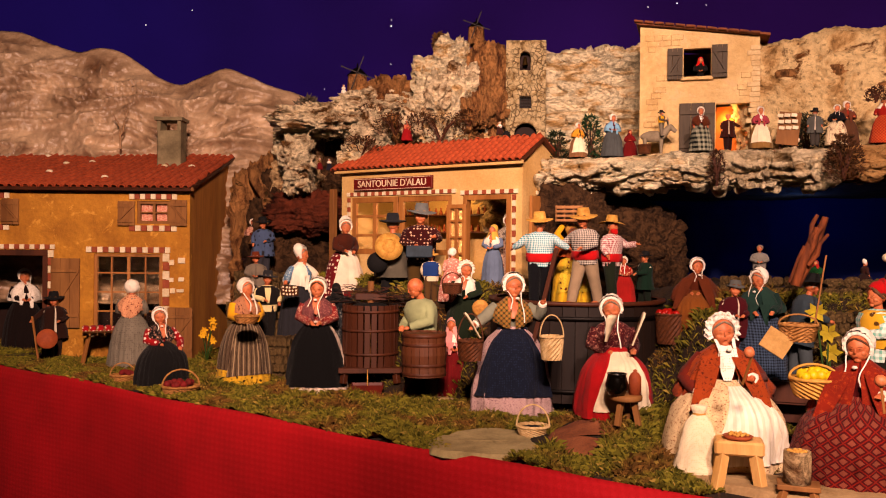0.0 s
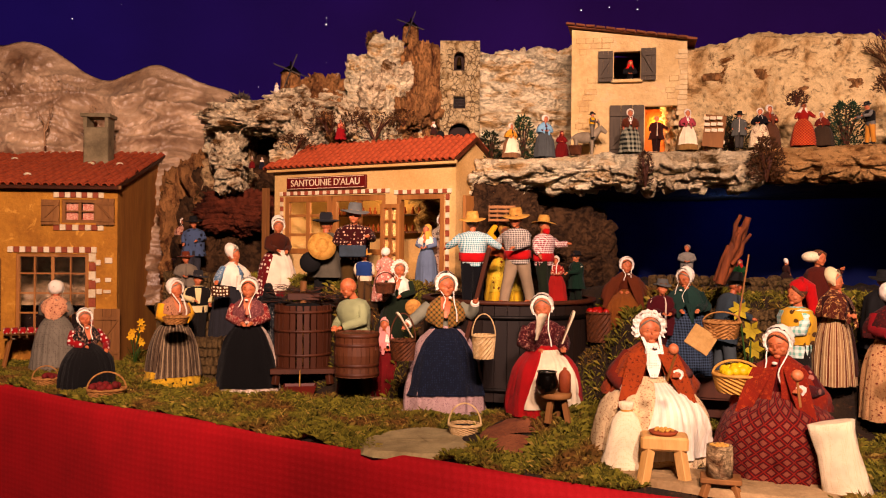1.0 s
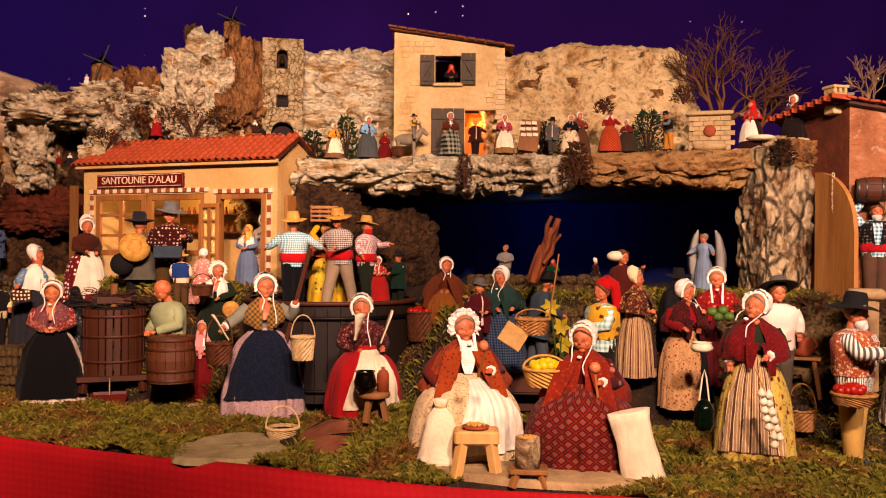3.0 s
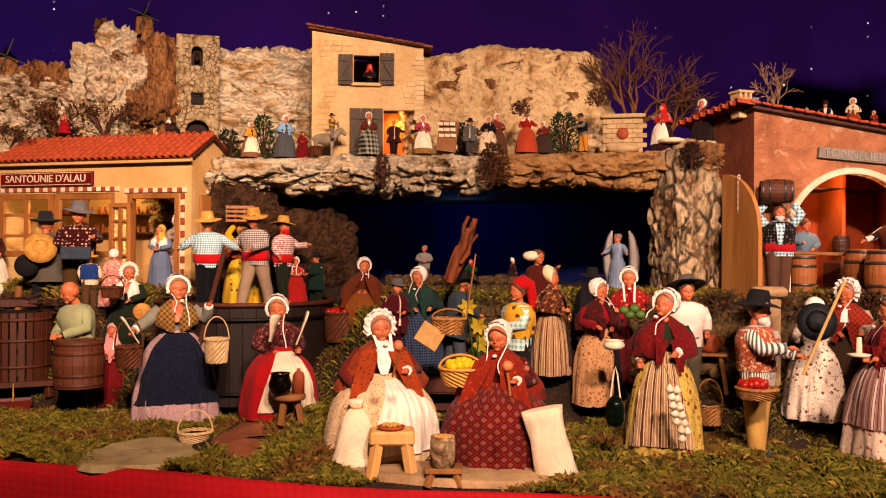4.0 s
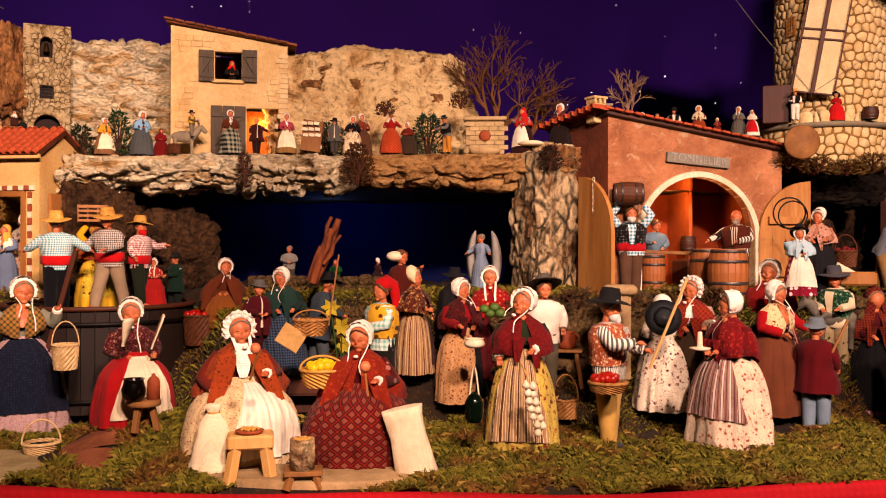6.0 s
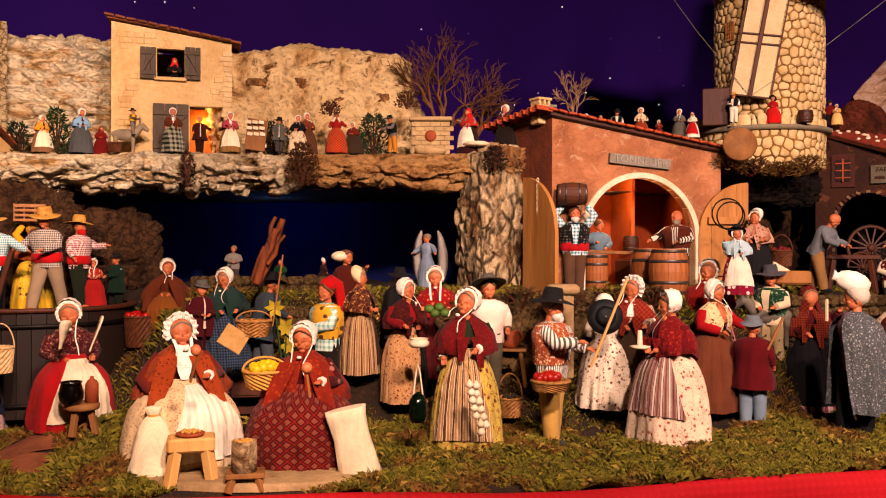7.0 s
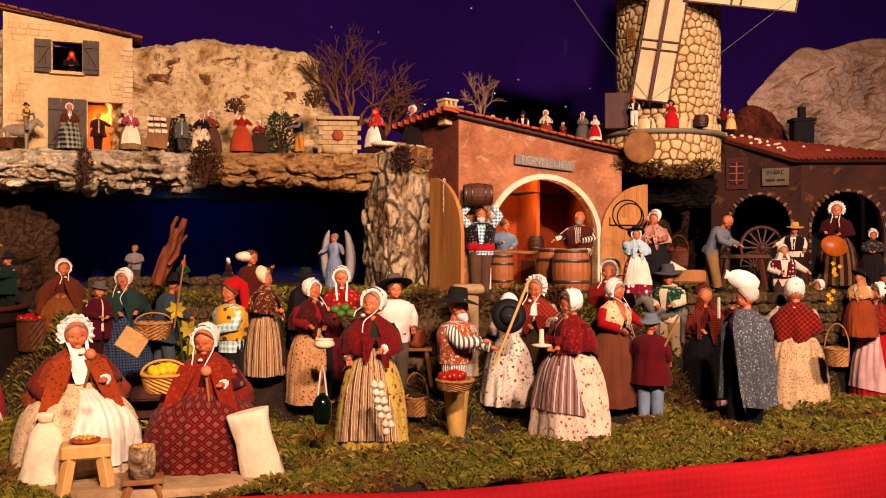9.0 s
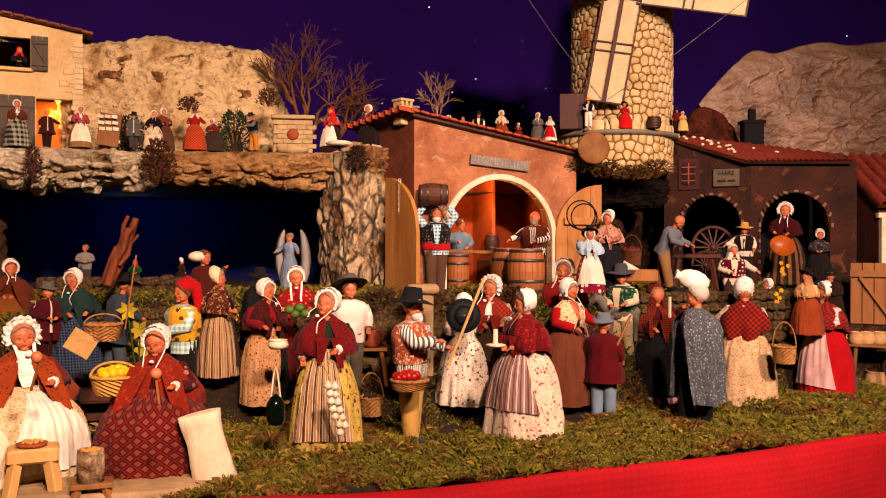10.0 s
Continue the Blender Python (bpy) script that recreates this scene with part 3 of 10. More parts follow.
# rocks on the terrace and behind
rock("cliff", (0.64, 3.42, 0.97), (0.62, 0.40, 0.58), ROCK_WHITE, "layered white cliff behind the stone house", 11, 0.12, 3.0, 3.2, -15, 36, plates=(9, 9, 30, 0.034))
rock("cliff", (1.325, 2.83, 0.93), (0.76, 0.42, 0.50), ROCK_TAN, "broad tan cliff beside the stone house", 12, 0.09, 3.0, 1.3, -22, 36, plates=(26, 26, 30, 0.007))
for i, c in enumerate(((1.080, 2.735, 1.020), (1.214, 2.672, 1.018), (1.318, 2.640, 0.968), (1.465, 2.590, 0.980))):
    rock("stone", c, (0.085 - 0.02 * (i % 2), 0.04, 0.030 + 0.008 * (i % 2)), ROCK_BROWN, "brown stone bedded in the tan cliff", 70 + i, 0.25, 3.0, 1.2, -22, 14)
rock("cliff", (0.03, 3.40, 0.95), (0.30, 0.34, 0.50), ROCK_WHITE, "tall rugged rock of the castle", 14, 0.22, 3.4, 0.5, 0, 36, 0.45, 9, True, (36, 36, 15, 0.028))
rock("cliff", (0.15, 3.36, 0.97), (0.20, 0.26, 0.56), ROCK_BROWN, "tall brown rock pillar of the castle", 15, 0.18, 3.2, 0.6, 0, 32, 0.45, 6, True, (22, 22, 12, 0.016))
# added backing rock; its dark colour stands for the small cave's shade
rock("rock", (-0.42, 3.76, 0.84), (0.50, 0.10, 0.30), ROCK_DARK, "backing rock coloured dark for the shade of the small cave", 16, 0.15)
rock("rock", (-0.585, 3.52, 0.80), (0.12, 0.20, 0.27), ROCK_CASTLE, "white-flecked rock pillar beside the small cave", 41, 0.22, 3.4, 1.6, 0, 30, plates=(24, 24, 50, 0.020))
rock("rock", (-0.30, 3.50, 0.84), (0.17, 0.22, 0.26), ROCK_CASTLE, "white-flecked rock pillar beside the small cave", 42, 0.22, 3.4, 1.6, 10, 30, plates=(24, 24, 50, 0.020))
rock("rock", (-0.43, 3.52, 0.965), (0.54, 0.36, 0.115), ROCK_CASTLE, "mossy rock shelf over the small cave", 43, 0.2, 4.0, 2.4, 4, 32, plates=(20, 20, 46, 0.022))
rock("rock", (-0.25, 3.52, 1.018), (0.42, 0.30, 0.14), ROCK_CASTLE, "mossy rock ledge below the small mill", 44, 0.2, 3.6, 2.4, -5, 32, plates=(20, 20, 46, 0.022))
rock("cliff", (-0.12, 3.60, 0.93), (0.28, 0.32, 0.36), ROCK_BROWN, "brown rock beside the small mill", 17, 0.2, 3.2, 1.0, 0, 30)
rock("cliff", (-0.62, 3.78, 0.74), (0.24, 0.3, 0.52), ROCK_BARK, "rugged rock at the mountain's foot", 18, 0.3, 3.0, 1.0)
rock("rock", (-0.55, 3.62, 0.60), (0.40, 0.25, 0.20), ROCK_RED, "dark red rock overhang", 19, 0.3)
rock("rock", (-0.70, 3.72, 0.40), (0.30, 0.2, 0.7), ROCK_DARK, "dark rock behind the path", 20, 0.25)
rock("rock", (-0.798, 3.846, 0.47), (0.30, 0.16, 0.80), ROCK_BROWN, "brown rugged rock beside the house", 23, 0.22, 3.0, 0.7, 0, 30, plates=(20, 20, 14, 0.02))
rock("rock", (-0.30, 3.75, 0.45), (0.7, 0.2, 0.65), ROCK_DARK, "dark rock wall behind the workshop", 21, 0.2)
rock("rock", (0.38, 3.25, 0.66), (0.5, 0.5, 0.34), ROCK_BARK, "rock behind the workshop roof", 22, 0.25)


# ---- houses ----
def part(name, g, parent, label=""):
    return g.make(name, parent, label)


def frame_of(a, b):
    """A frame with its x along the wall from a to b on the plan, y into the house, z up."""
    a, b = Vector((*a, 0)), Vector((*b, 0))
    x = (b - a).normalized()
    y = Vector((-x.y, x.x, 0))
    m = Matrix((x, y, Vector((0, 0, 1)))).transposed().to_4x4()
    m.translation = a
    return m, (b - a).length


def wall_with_holes(length, z0, z1, holes, mat, thick=0.03, ztop=None, name="wall", parent=None, arch=()):
    """An upright wall along x with openings (x0, z0, x1, z1) through it; ztop(x) gives a sloping head. arch: openings with round heads."""
    g = Mesh()
    xs = sorted({0.0, length, *[h[0] for h in holes], *[h[2] for h in holes]})
    zt = ztop or (lambda x: z1)

    def slab(x0, x1, za, zb, zc=None, zd=None):
        """From za to zb at x0 and zc to zd at x1."""
        zc, zd = za if zc is None else zc, zb if zd is None else zd
        v = [(x0, 0, za), (x1, 0, zc), (x1, 0, zd), (x0, 0, zb), (x0, thick, za), (x1, thick, zc), (x1, thick, zd), (x0, thick, zb)]
        g.add(v, [(0, 1, 2, 3), (7, 6, 5, 4), (0, 3, 7, 4), (1, 5, 6, 2), (3, 2, 6, 7), (0, 4, 5, 1)], mat, False)

    for x0, x1 in zip(xs, xs[1:]):
        hs = sorted([h for h in holes if h[0] <= x0 + 1e-6 and h[2] >= x1 - 1e-6], key=lambda h: h[1])
        z = z0
        for h in hs:
            if h[1] > z + 1e-6:
                slab(x0, x1, z, h[1])
            if h in arch:
                k = 14
                cx, r = (h[0] + h[2]) / 2, (h[2] - h[0]) / 2
                rise = min(r, h[3] - h[1])
                zs = lambda x: h[3] - rise + rise * math.sqrt(max(0, 1 - ((x - cx) / r) ** 2))
                for i in range(k):
                    xa, xb = x0 + (x1 - x0) * i / k, x0 + (x1 - x0) * (i + 1) / k
                    up = [q[1] for q in hs if q[1] > h[3] - 1e-6]
                    slab(xa, xb, zs(xa), min(up) if up else zt(xa), zs(xb), min(up) if up else zt(xb))
                z = h[3] if [q for q in hs if q[1] > h[3] - 1e-6] else None
                if z is None:
                    break
                z = min(q[1] for q in hs if q[1] > h[3] - 1e-6)
                continue
            z = h[3]
        if z is not None:
            slab(x0, x1, z, zt(x0), z, zt(x1))
    return part(name, g.weld(), parent)


def box_part(name, parent, c, size, mat, label="", m=None, bevel=0.12):
    return part(name, Mesh().box(c, size, mat, m, bevel), parent, label)


TILE_MESH = {}


ROOF_TILE = surf("weathered_red_tile", "9C462A", "702E1A", 25, 160, 0.85, 0.5, 0.002, vary=0.25)


def tile_mesh(w, l, mat):
    """One half-round roof tile, w wide and l long, along y, its low end at the origin."""
    key = (w, l, mat.name)
    if key not in TILE_MESH:
        g = Mesh()
        rows = []
        for y, k in ((0, 1.0), (l, 0.82)):
            rows.append([(k * w / 2 * math.cos(a), y, 1.0 * k * w / 2 * math.sin(a)) for a in [math.pi * i / 6 for i in range(7)]])
        rows2 = [[(x * 0.8, y, z * 0.8 - 0.0005) for x, y, z in r] for r in rows]
        g.grid([rows[0], rows[1]], mat)
        g.grid([rows2[1], rows2[0]], mat)
        g.grid([rows2[0], rows[0]], mat, False)
        g.grid([rows[1], rows2[1]], mat, False)
        ob = g.make("tile")
        TILE_MESH[key] = ob.data
        bpy.data.objects.remove(ob)
    return TILE_MESH[key]


def tiled_roof(parent, a, b, c, d, nx, ny, mat=TILE, thick=0.012, board=WOOD_DARK, name="roof"):
    """A tiled slope: eave from a to b, ridge from d to c; the tiles are parts of the roof."""
    a, b, c, d = (Vector(p) for p in (a, b, c, d))
    nrm = (b - a).cross(d - a).normalized()
    g = Mesh()
    v = [a, b, c, d, a - nrm * thick, b - nrm * thick, c - nrm * thick, d - nrm * thick]
    g.add(v, [(0, 1, 2, 3), (7, 6, 5, 4), (0, 4, 5, 1), (1, 5, 6, 2), (2, 6, 7, 3), (3, 7, 4, 0)], board, False)
    roof = part(name, g, parent, "slope of round terracotta tiles")
    w, l = (b - a).length / nx, (d - a).length / ny
    me = tile_mesh(round(w * 0.86, 4), round(l * 1.25, 4), mat)
    r = random.Random(nx * 7 + ny)
    rest = Mesh()
    for i in range(nx):
        for j in range(ny):
            u, t = (i + 0.5) / nx, j / ny
            p = a.lerp(b, u).lerp(d.lerp(c, u), t) + nrm * 0.002
            up = (d.lerp(c, u) - a.lerp(b, u)).normalized()
            x = up.cross(nrm).normalized()
            m = Matrix((x, up, nrm)).transposed().to_4x4()
            m.translation = p - up * l * 0.12
            m = m @ pose(r.uniform(-1, 1) * w * 0.05, 0, 0, r.uniform(-1.5, 3.5), 0, r.uniform(-4, 4))
            if (j + 1) * nx > 300:
                rest.add([m @ q.co for q in me.vertices], [tuple(q.vertices) for q in me.polygons], mat)
                continue
            ob = new("tile", me)
            ob.parent = roof
            ob.matrix_basis = m
    if rest.v:
        tagged(part("tiles", rest, roof), "", "", "", "stuff")
    return roof


def brick_row(parent, x0, x1, z, h, n, y=-0.003, vertical=False, first=0):
    """Little painted bricks round an opening, white and red in turn."""
    red = surf("painted_red_brick", "B0684A", "945036", 30, 150)
    for i in range(n):
        mat = (WHITE_PAINT, red)[(i + first) % 2]
        if vertical:
            box_part("brick", parent, (x0, y, z + (x1 - z) * (i + 0.5) / n), (h, 0.008, (x1 - z) / n * 0.9), mat)
        else:
            box_part("brick", parent, (x0 + (x1 - x0) * (i + 0.5) / n, y, z), ((x1 - x0) / n * 0.9, 0.008, h), mat)


def window(parent, x0, z0, x1, z1, nx, nz, y=0.012, mat=WOOD, bar=0.006, glass=True, name="window"):
    g = Mesh()
    f = bar * 2.0
    for c, s in ((((x0 + x1) / 2, y, z0 + f / 2), (x1 - x0, 0.014, f)), (((x0 + x1) / 2, y, z1 - f / 2), (x1 - x0, 0.014, f)), ((x0 + f / 2, y, (z0 + z1) / 2), (f, 0.0137, z1 - z0)), ((x1 - f / 2, y, (z0 + z1) / 2), (f, 0.0137, z1 - z0))):
        g.box(c, s, mat)
    win = part(name, g, parent, "small wooden window with many panes")
    g = Mesh()
    for i in range(1, nx):
        x = x0 + (x1 - x0) * i / nx
        g.box((x, y, (z0 + z1) / 2), (bar * (1.8 if nx % 2 == 0 and i == nx // 2 else 1), 0.010, z1 - z0 - f), mat)
    for k in range(1, nz):
        g.box(((x0 + x1) / 2, y, z0 + (z1 - z0) * k / nz), (x1 - x0 - f, 0.009, bar), mat)
    part("glazing_bar", g, win)
    if glass:
        n = MATS.get("pane")
        if n is None:
            q = Nodes("window_glass")
            q.bsdf.inputs["Transmission Weight"].default_value = 1.0
            n = MATS["pane"] = q.done((0.9, 0.9, 0.85, 1), 0.05, None, spec=0.5)
        pane = part("pane", Mesh().box(((x0 + x1) / 2, y + 0.002, (z0 + z1) / 2), (x1 - x0 - f, 0.002, z1 - z0 - f), n), win)
        pane.visible_shadow = False
    return win


def shutter(parent, x0, z0, x1, z1, mat, y=-0.012, flip=1, name="shutter"):
    g = Mesh()
    w = (x1 - x0) / 3
    for i in range(3):
        g.box((x0 + w * (i + 0.5), y, (z0 + z1) / 2), (w * 0.96, 0.008, z1 - z0), mat)
    s = part(name, g, parent)
    g = Mesh()
    h = z1 - z0
    for k in (0.18, 0.82):
        g.box(((x0 + x1) / 2, y - 0.006, z0 + h * k), ((x1 - x0) * 0.96, 0.006, 0.012), mat)
    a, b = (x0 + 0.006, x1 - 0.006) if flip > 0 else (x1 - 0.006, x0 + 0.006)
    g.beam((a, y - 0.006, z0 + h * 0.2), (b, y - 0.006, z0 + h * 0.8), 0.010, 0.006, mat)
    part("brace", g, s)
    return s


def words(text, parent, m, size, mat, name="lettering", depth=0.0012):
    cu = bpy.data.curves.new(name, "FONT")
    cu.body, cu.size, cu.align_x, cu.align_y, cu.extrude = text, size, "CENTER", "CENTER", depth
    tmp = new("tmp", cu)
    me = bpy.data.meshes.new_from_object(tmp.evaluated_get(bpy.context.evaluated_depsgraph_get()))
    bpy.data.objects.remove(tmp)
    me.materials.clear()
    me.materials.append(mat)
    ob = new(name, me)
    ob.parent = parent
    ob.matrix_basis = m
    return ob


# the yellow house
def yellow_house():
    m, L = frame_of((-2.20, 3.45), (-1.005, 3.45))
    h = thing("house", m, "ochre plastered house with a red tiled roof and wooden shutters", "house")
    w = lambda x: x + 2.20
    door, win, up = (w(-1.80), 0.0, w(-1.568), 0.438), (w(-1.385), 0.12, w(-1.115), 0.425), (w(-1.215), 0.545, w(-1.085), 0.635)
    up2 = (w(-1.88), 0.545, w(-1.75), 0.635)
    wall_with_holes(L, -0.02, 0.70, [door, win, up, up2], OCHRE_WALL, 0.03, None, "wall", h)
    g = Mesh()
    g.add([(L, 0.03, -0.02), (L, 0.95, -0.02), (L, 0.95, 0.93), (L, 0.03, 0.70), (L - 0.03, 0.03, -0.02), (L - 0.03, 0.95, -0.02), (L - 0.03, 0.95, 0.93), (L - 0.03, 0.03, 0.70)],
          [(0, 1, 2, 3), (7, 6, 5, 4), (3, 2, 6, 7), (1, 5, 6, 2), (0, 3, 7, 4), (0, 4, 5, 1)], SIDE_WALL, False)
    part("side_wall", g, h, "bare brown boarded side wall")
    # room shade put into the colour of the inner wall and floor
    dark = surf("inside_shade", "3A1E12", "2A140C", 8, 60)
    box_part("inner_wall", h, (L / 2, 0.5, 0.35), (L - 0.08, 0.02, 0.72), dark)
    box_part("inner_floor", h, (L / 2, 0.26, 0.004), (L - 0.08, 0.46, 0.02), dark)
    tiled_roof(h, (-0.1, -0.05, 0.685), (L + 0.015, -0.05, 0.685), (L + 0.015, 0.97, 0.955), (-0.1, 0.97, 0.955), 42, 13)
    box_part("eave_board", h, (L / 2, -0.035, 0.681), (L + 0.05, 0.012, 0.014), WOOD_OLD)
    # round the window below
    window(h, *win, 4, 4)
    brick_row(h, win[0] - 0.03, win[2] + 0.035, win[3] + 0.016, 0.022, 15)
    brick_row(h, win[0] - 0.02, win[2] + 0.035, win[1] - 0.016, 0.022, 13)
    brick_row(h, win[2] + 0.018, win[3] + 0.004, win[1] - 0.004, 0.026, 9, vertical=True)
    shutter(h, w(-1.55), 0.13, w(-1.435), 0.405, WOOD_OLD)
    shutter(h, w(-1.085), 0.01, w(-0.985), 0.215, WOOD_OLD, -0.02, 1, "leaning_door")
    # round the doorway
    brick_row(h, door[0], door[2] + 0.03, door[3] + 0.012, 0.018, 13)
    brick_row(h, door[2] + 0.014, door[3] + 0.0, 0.16, 0.022, 9, vertical=True)
    g = Mesh()
    g.box(((door[0] + door[2]) / 2, 0.012, door[3] - 0.012), (door[2] - door[0], 0.03, 0.024), WOOD_DARK)
    g.box((door[2] - 0.01, 0.012, 0.21), (0.02, 0.03, 0.41), WOOD_DARK)
    part("door_frame", g, h)
    for u in (up, up2):
        brick_row(h, u[0] - 0.03, u[2] + 0.03, u[3] + 0.018, 0.022, 9)
        brick_row(h, u[0] - 0.03, u[2] + 0.03, u[1] - 0.018, 0.022, 8, first=1)
        window(h, *u, 2, 2, mat=WOOD_OLD, glass=False)
        g = Mesh()
        cloth = surf("red_checked_curtain", "C9553E", "E6C9B0", 180, 300)
        for i in (0, 1):
            x0 = u[0] + 0.01 + i * 0.062
            rows = [[(x0 + 0.05 * k / 8, 0.022 + 0.004 * math.sin(k * 2.2), z) for k in range(9)] for z in (u[1] + 0.008, u[3] - 0.008)]
            g.grid(rows, cloth)
        part("curtain", g, h, "red and white curtain")
        shutter(h, u[0] - 0.072, u[1] - 0.008, u[0] - 0.004, u[3] - 0.002, WOOD_OLD)
        shutter(h, u[2] + 0.004, u[1] - 0.008, u[2] + 0.072, u[3] + 0.004, WOOD_OLD, flip=-1)
    # chimney
    g = Mesh()
    cx, cy = w(-1.22), 0.45
    grey = surf("grey_chimney", "AA9E80", "7E745A", 14, 120)
    g.box((cx, cy, 0.87), (0.105, 0.09, 0.20), grey)
    for dx in (-0.045, 0.045):
        g.box((cx + dx, cy, 0.99), (0.016, 0.09, 0.05), grey)
    g.box((cx, cy, 1.02), (0.125, 0.11, 0.016), grey)
    part("chimney", g, h, "grey plastered chimney")
    g = Mesh()
    r = random.Random(3)
    for i in range(7):
        x, y = r.uniform(0.35, 1.1), r.uniform(0.05, 0.7)
        g.ball((x, y, 0.70 + 0.265 * y + 0.012), (0.016, 0.012, 0.008), WHITE_PAINT, 8, 5)
    part("roof_stone", g, h, "white stones lying on the tiles")
    # patches of bare white stone in the plaster
    for z in (0.14, 0.20, 0.27, 0.33, 0.39):
        for x in (-1.075, -1.04):
            box_part("stone", h, (w(x) + r.uniform(-0.01, 0.01), -0.002, z + r.uniform(-0.012, 0.012)), (r.uniform(0.014, 0.03), 0.006, r.uniform(0.012, 0.022)), WHITE_PAINT, "", None, 0.4)


yellow_house()


# the workshop with the painted sign
def workshop():
    m, L = frame_of((-0.385, 3.298), (0.256, 2.822))
    h = thing("workshop", m, "cream workshop with a red sign, shop window and tiled roof", "house")
    win, door = (0.055, 0.435, 0.515, 0.645), (0.565, 0.33, 0.755, 0.64)
    wall_with_holes(L, 0.25, 0.745, [win, door], CREAM_WALL, 0.02, None, "wall", h)
    dp = 0.30
    # gable wall
    g = Mesh()
    prof = [(0, 0.25), (dp, 0.25), (dp, 0.725), (0.10, 0.815), (0, 0.745)]
    v = [(L, y + 0.02, z) for y, z in prof] + [(L - 0.02, y + 0.02, z) for y, z in prof]
    g.add(v, [(0, 1, 2, 3, 4), (9, 8, 7, 6, 5), (0, 5, 6, 1), (1, 6, 7, 2), (2, 7, 8, 3), (3, 8, 9, 4)], CREAM_WALL, False)
    part("gable_wall", g, h)
    box_part("back_wall", h, (L / 2, dp + 0.01, 0.49), (L, 0.02, 0.47), CREAM_WALL)
    box_part("side_wall", h, (0.01, dp / 2 + 0.02, 0.49), (0.02, dp, 0.47), CREAM_WALL)
    box_part("inner_floor", h, (L / 2, dp / 2 + 0.02, 0.325), (L - 0.04, dp - 0.02, 0.02), WOOD_DARK)
    tiled_roof(h, (-0.03, -0.03, 0.748), (L + 0.012, -0.03, 0.748), (L + 0.012, 0.115, 0.835), (-0.03, 0.115, 0.835), 32, 6)
    tiled_roof(h, (L + 0.012, dp + 0.03, 0.72), (-0.03, dp + 0.03, 0.72), (-0.03, 0.118, 0.835), (L + 0.012, 0.118, 0.835), 30, 3)
    box_part("eave_board", h, (L / 2, -0.022, 0.742), (L + 0.03, 0.012, 0.012), CREAM_WALL)
    sign = box_part("sign", h, (0.255, -0.008, 0.692), (0.365, 0.012, 0.046), SIGN_RED, "dark red sign with cream capital letters")
    words("SANTOUNIE D'ALAU", sign, pose(0.255, -0.0155, 0.692, 90, 0, 0), 0.0345, WHITE_PAINT)
    g = Mesh()
    for z in (0.6725, 0.7115):
        g.box((0.255, -0.0148, z), (0.355, 0.002, 0.0018), WHITE_PAINT)
    part("border", g, sign)
    brick_row(h, win[0] - 0.025, win[2] + 0.02, win[3] + 0.012, 0.014, 29)
    brick_row(h, win[0] - 0.016, win[3], win[1], 0.012, 12, vertical=True)
    brick_row(h, door[0] - 0.01, door[2] + 0.03, door[3] + 0.010, 0.014, 13)
    brick_row(h, door[2] + 0.014, door[3], 0.36, 0.012, 14, vertical=True)
    window(h, win[0], win[1], win[0] + 0.22, win[3], 2, 3, 0.005, WOOD, 0.010, True)
    window(h, win[0] + 0.22, win[1], win[2], win[3], 2, 1, 0.012, WOOD, 0.010, False)
    window(h, win[2] - 0.01, 0.33, door[0] + 0.02, 0.61, 2, 5, -0.01, WOOD, 0.007, True, "glazed_door")
    g = Mesh()
    for x in (door[0] + 0.008, door[2] - 0.008):
        g.box((x, 0.008, 0.485), (0.016, 0.024, 0.31), WOOD)
    g.box(((door[0] + door[2]) / 2, 0.008, 0.632), (door[2] - door[0], 0.0236, 0.016), WOOD)
    part("door_frame", g, h)
    for z in (0.52, 0.585):
        s = box_part("shelf", h, (L / 2 + 0.02, dp - 0.03, z), (L - 0.10, 0.05, 0.006), WOOD_DARK)
        r = random.Random(int(z * 1000))
        for i in range(26):
            part("figurine", Mesh().lathe([(0.007, 0), (0.006, 0.012), (0.003, 0.02), (0.004, 0.024), (0.0005, 0.028)], CLAY, 8, (0.09 + i * 0.025 + r.uniform(-0.004, 0.004), dp - 0.03 + r.uniform(-0.01, 0.01), z + 0.003)), s, "")
    # side door with folded shutters
    g = Mesh()
    g.box((L + 0.012, 0.15, 0.50), (0.008, 0.12, 0.26), WOOD_DARK)
    for y in (0.05, 0.255):
        g.box((L + 0.02, y, 0.50), (0.010, 0.06, 0.27), WOOD)
    part("side_door", g, h)
    for i in range(9):
        box_part("brick", h, (L + 0.004, 0.09 + i * 0.016, 0.648 + 0.0 * i), (0.006, 0.014, 0.012), (WHITE_PAINT, CLAY)[i % 2])
    box_part("post", h, (-0.035, -0.01, 0.47), (0.022, 0.022, 0.42), WOOD_OLD)


workshop()


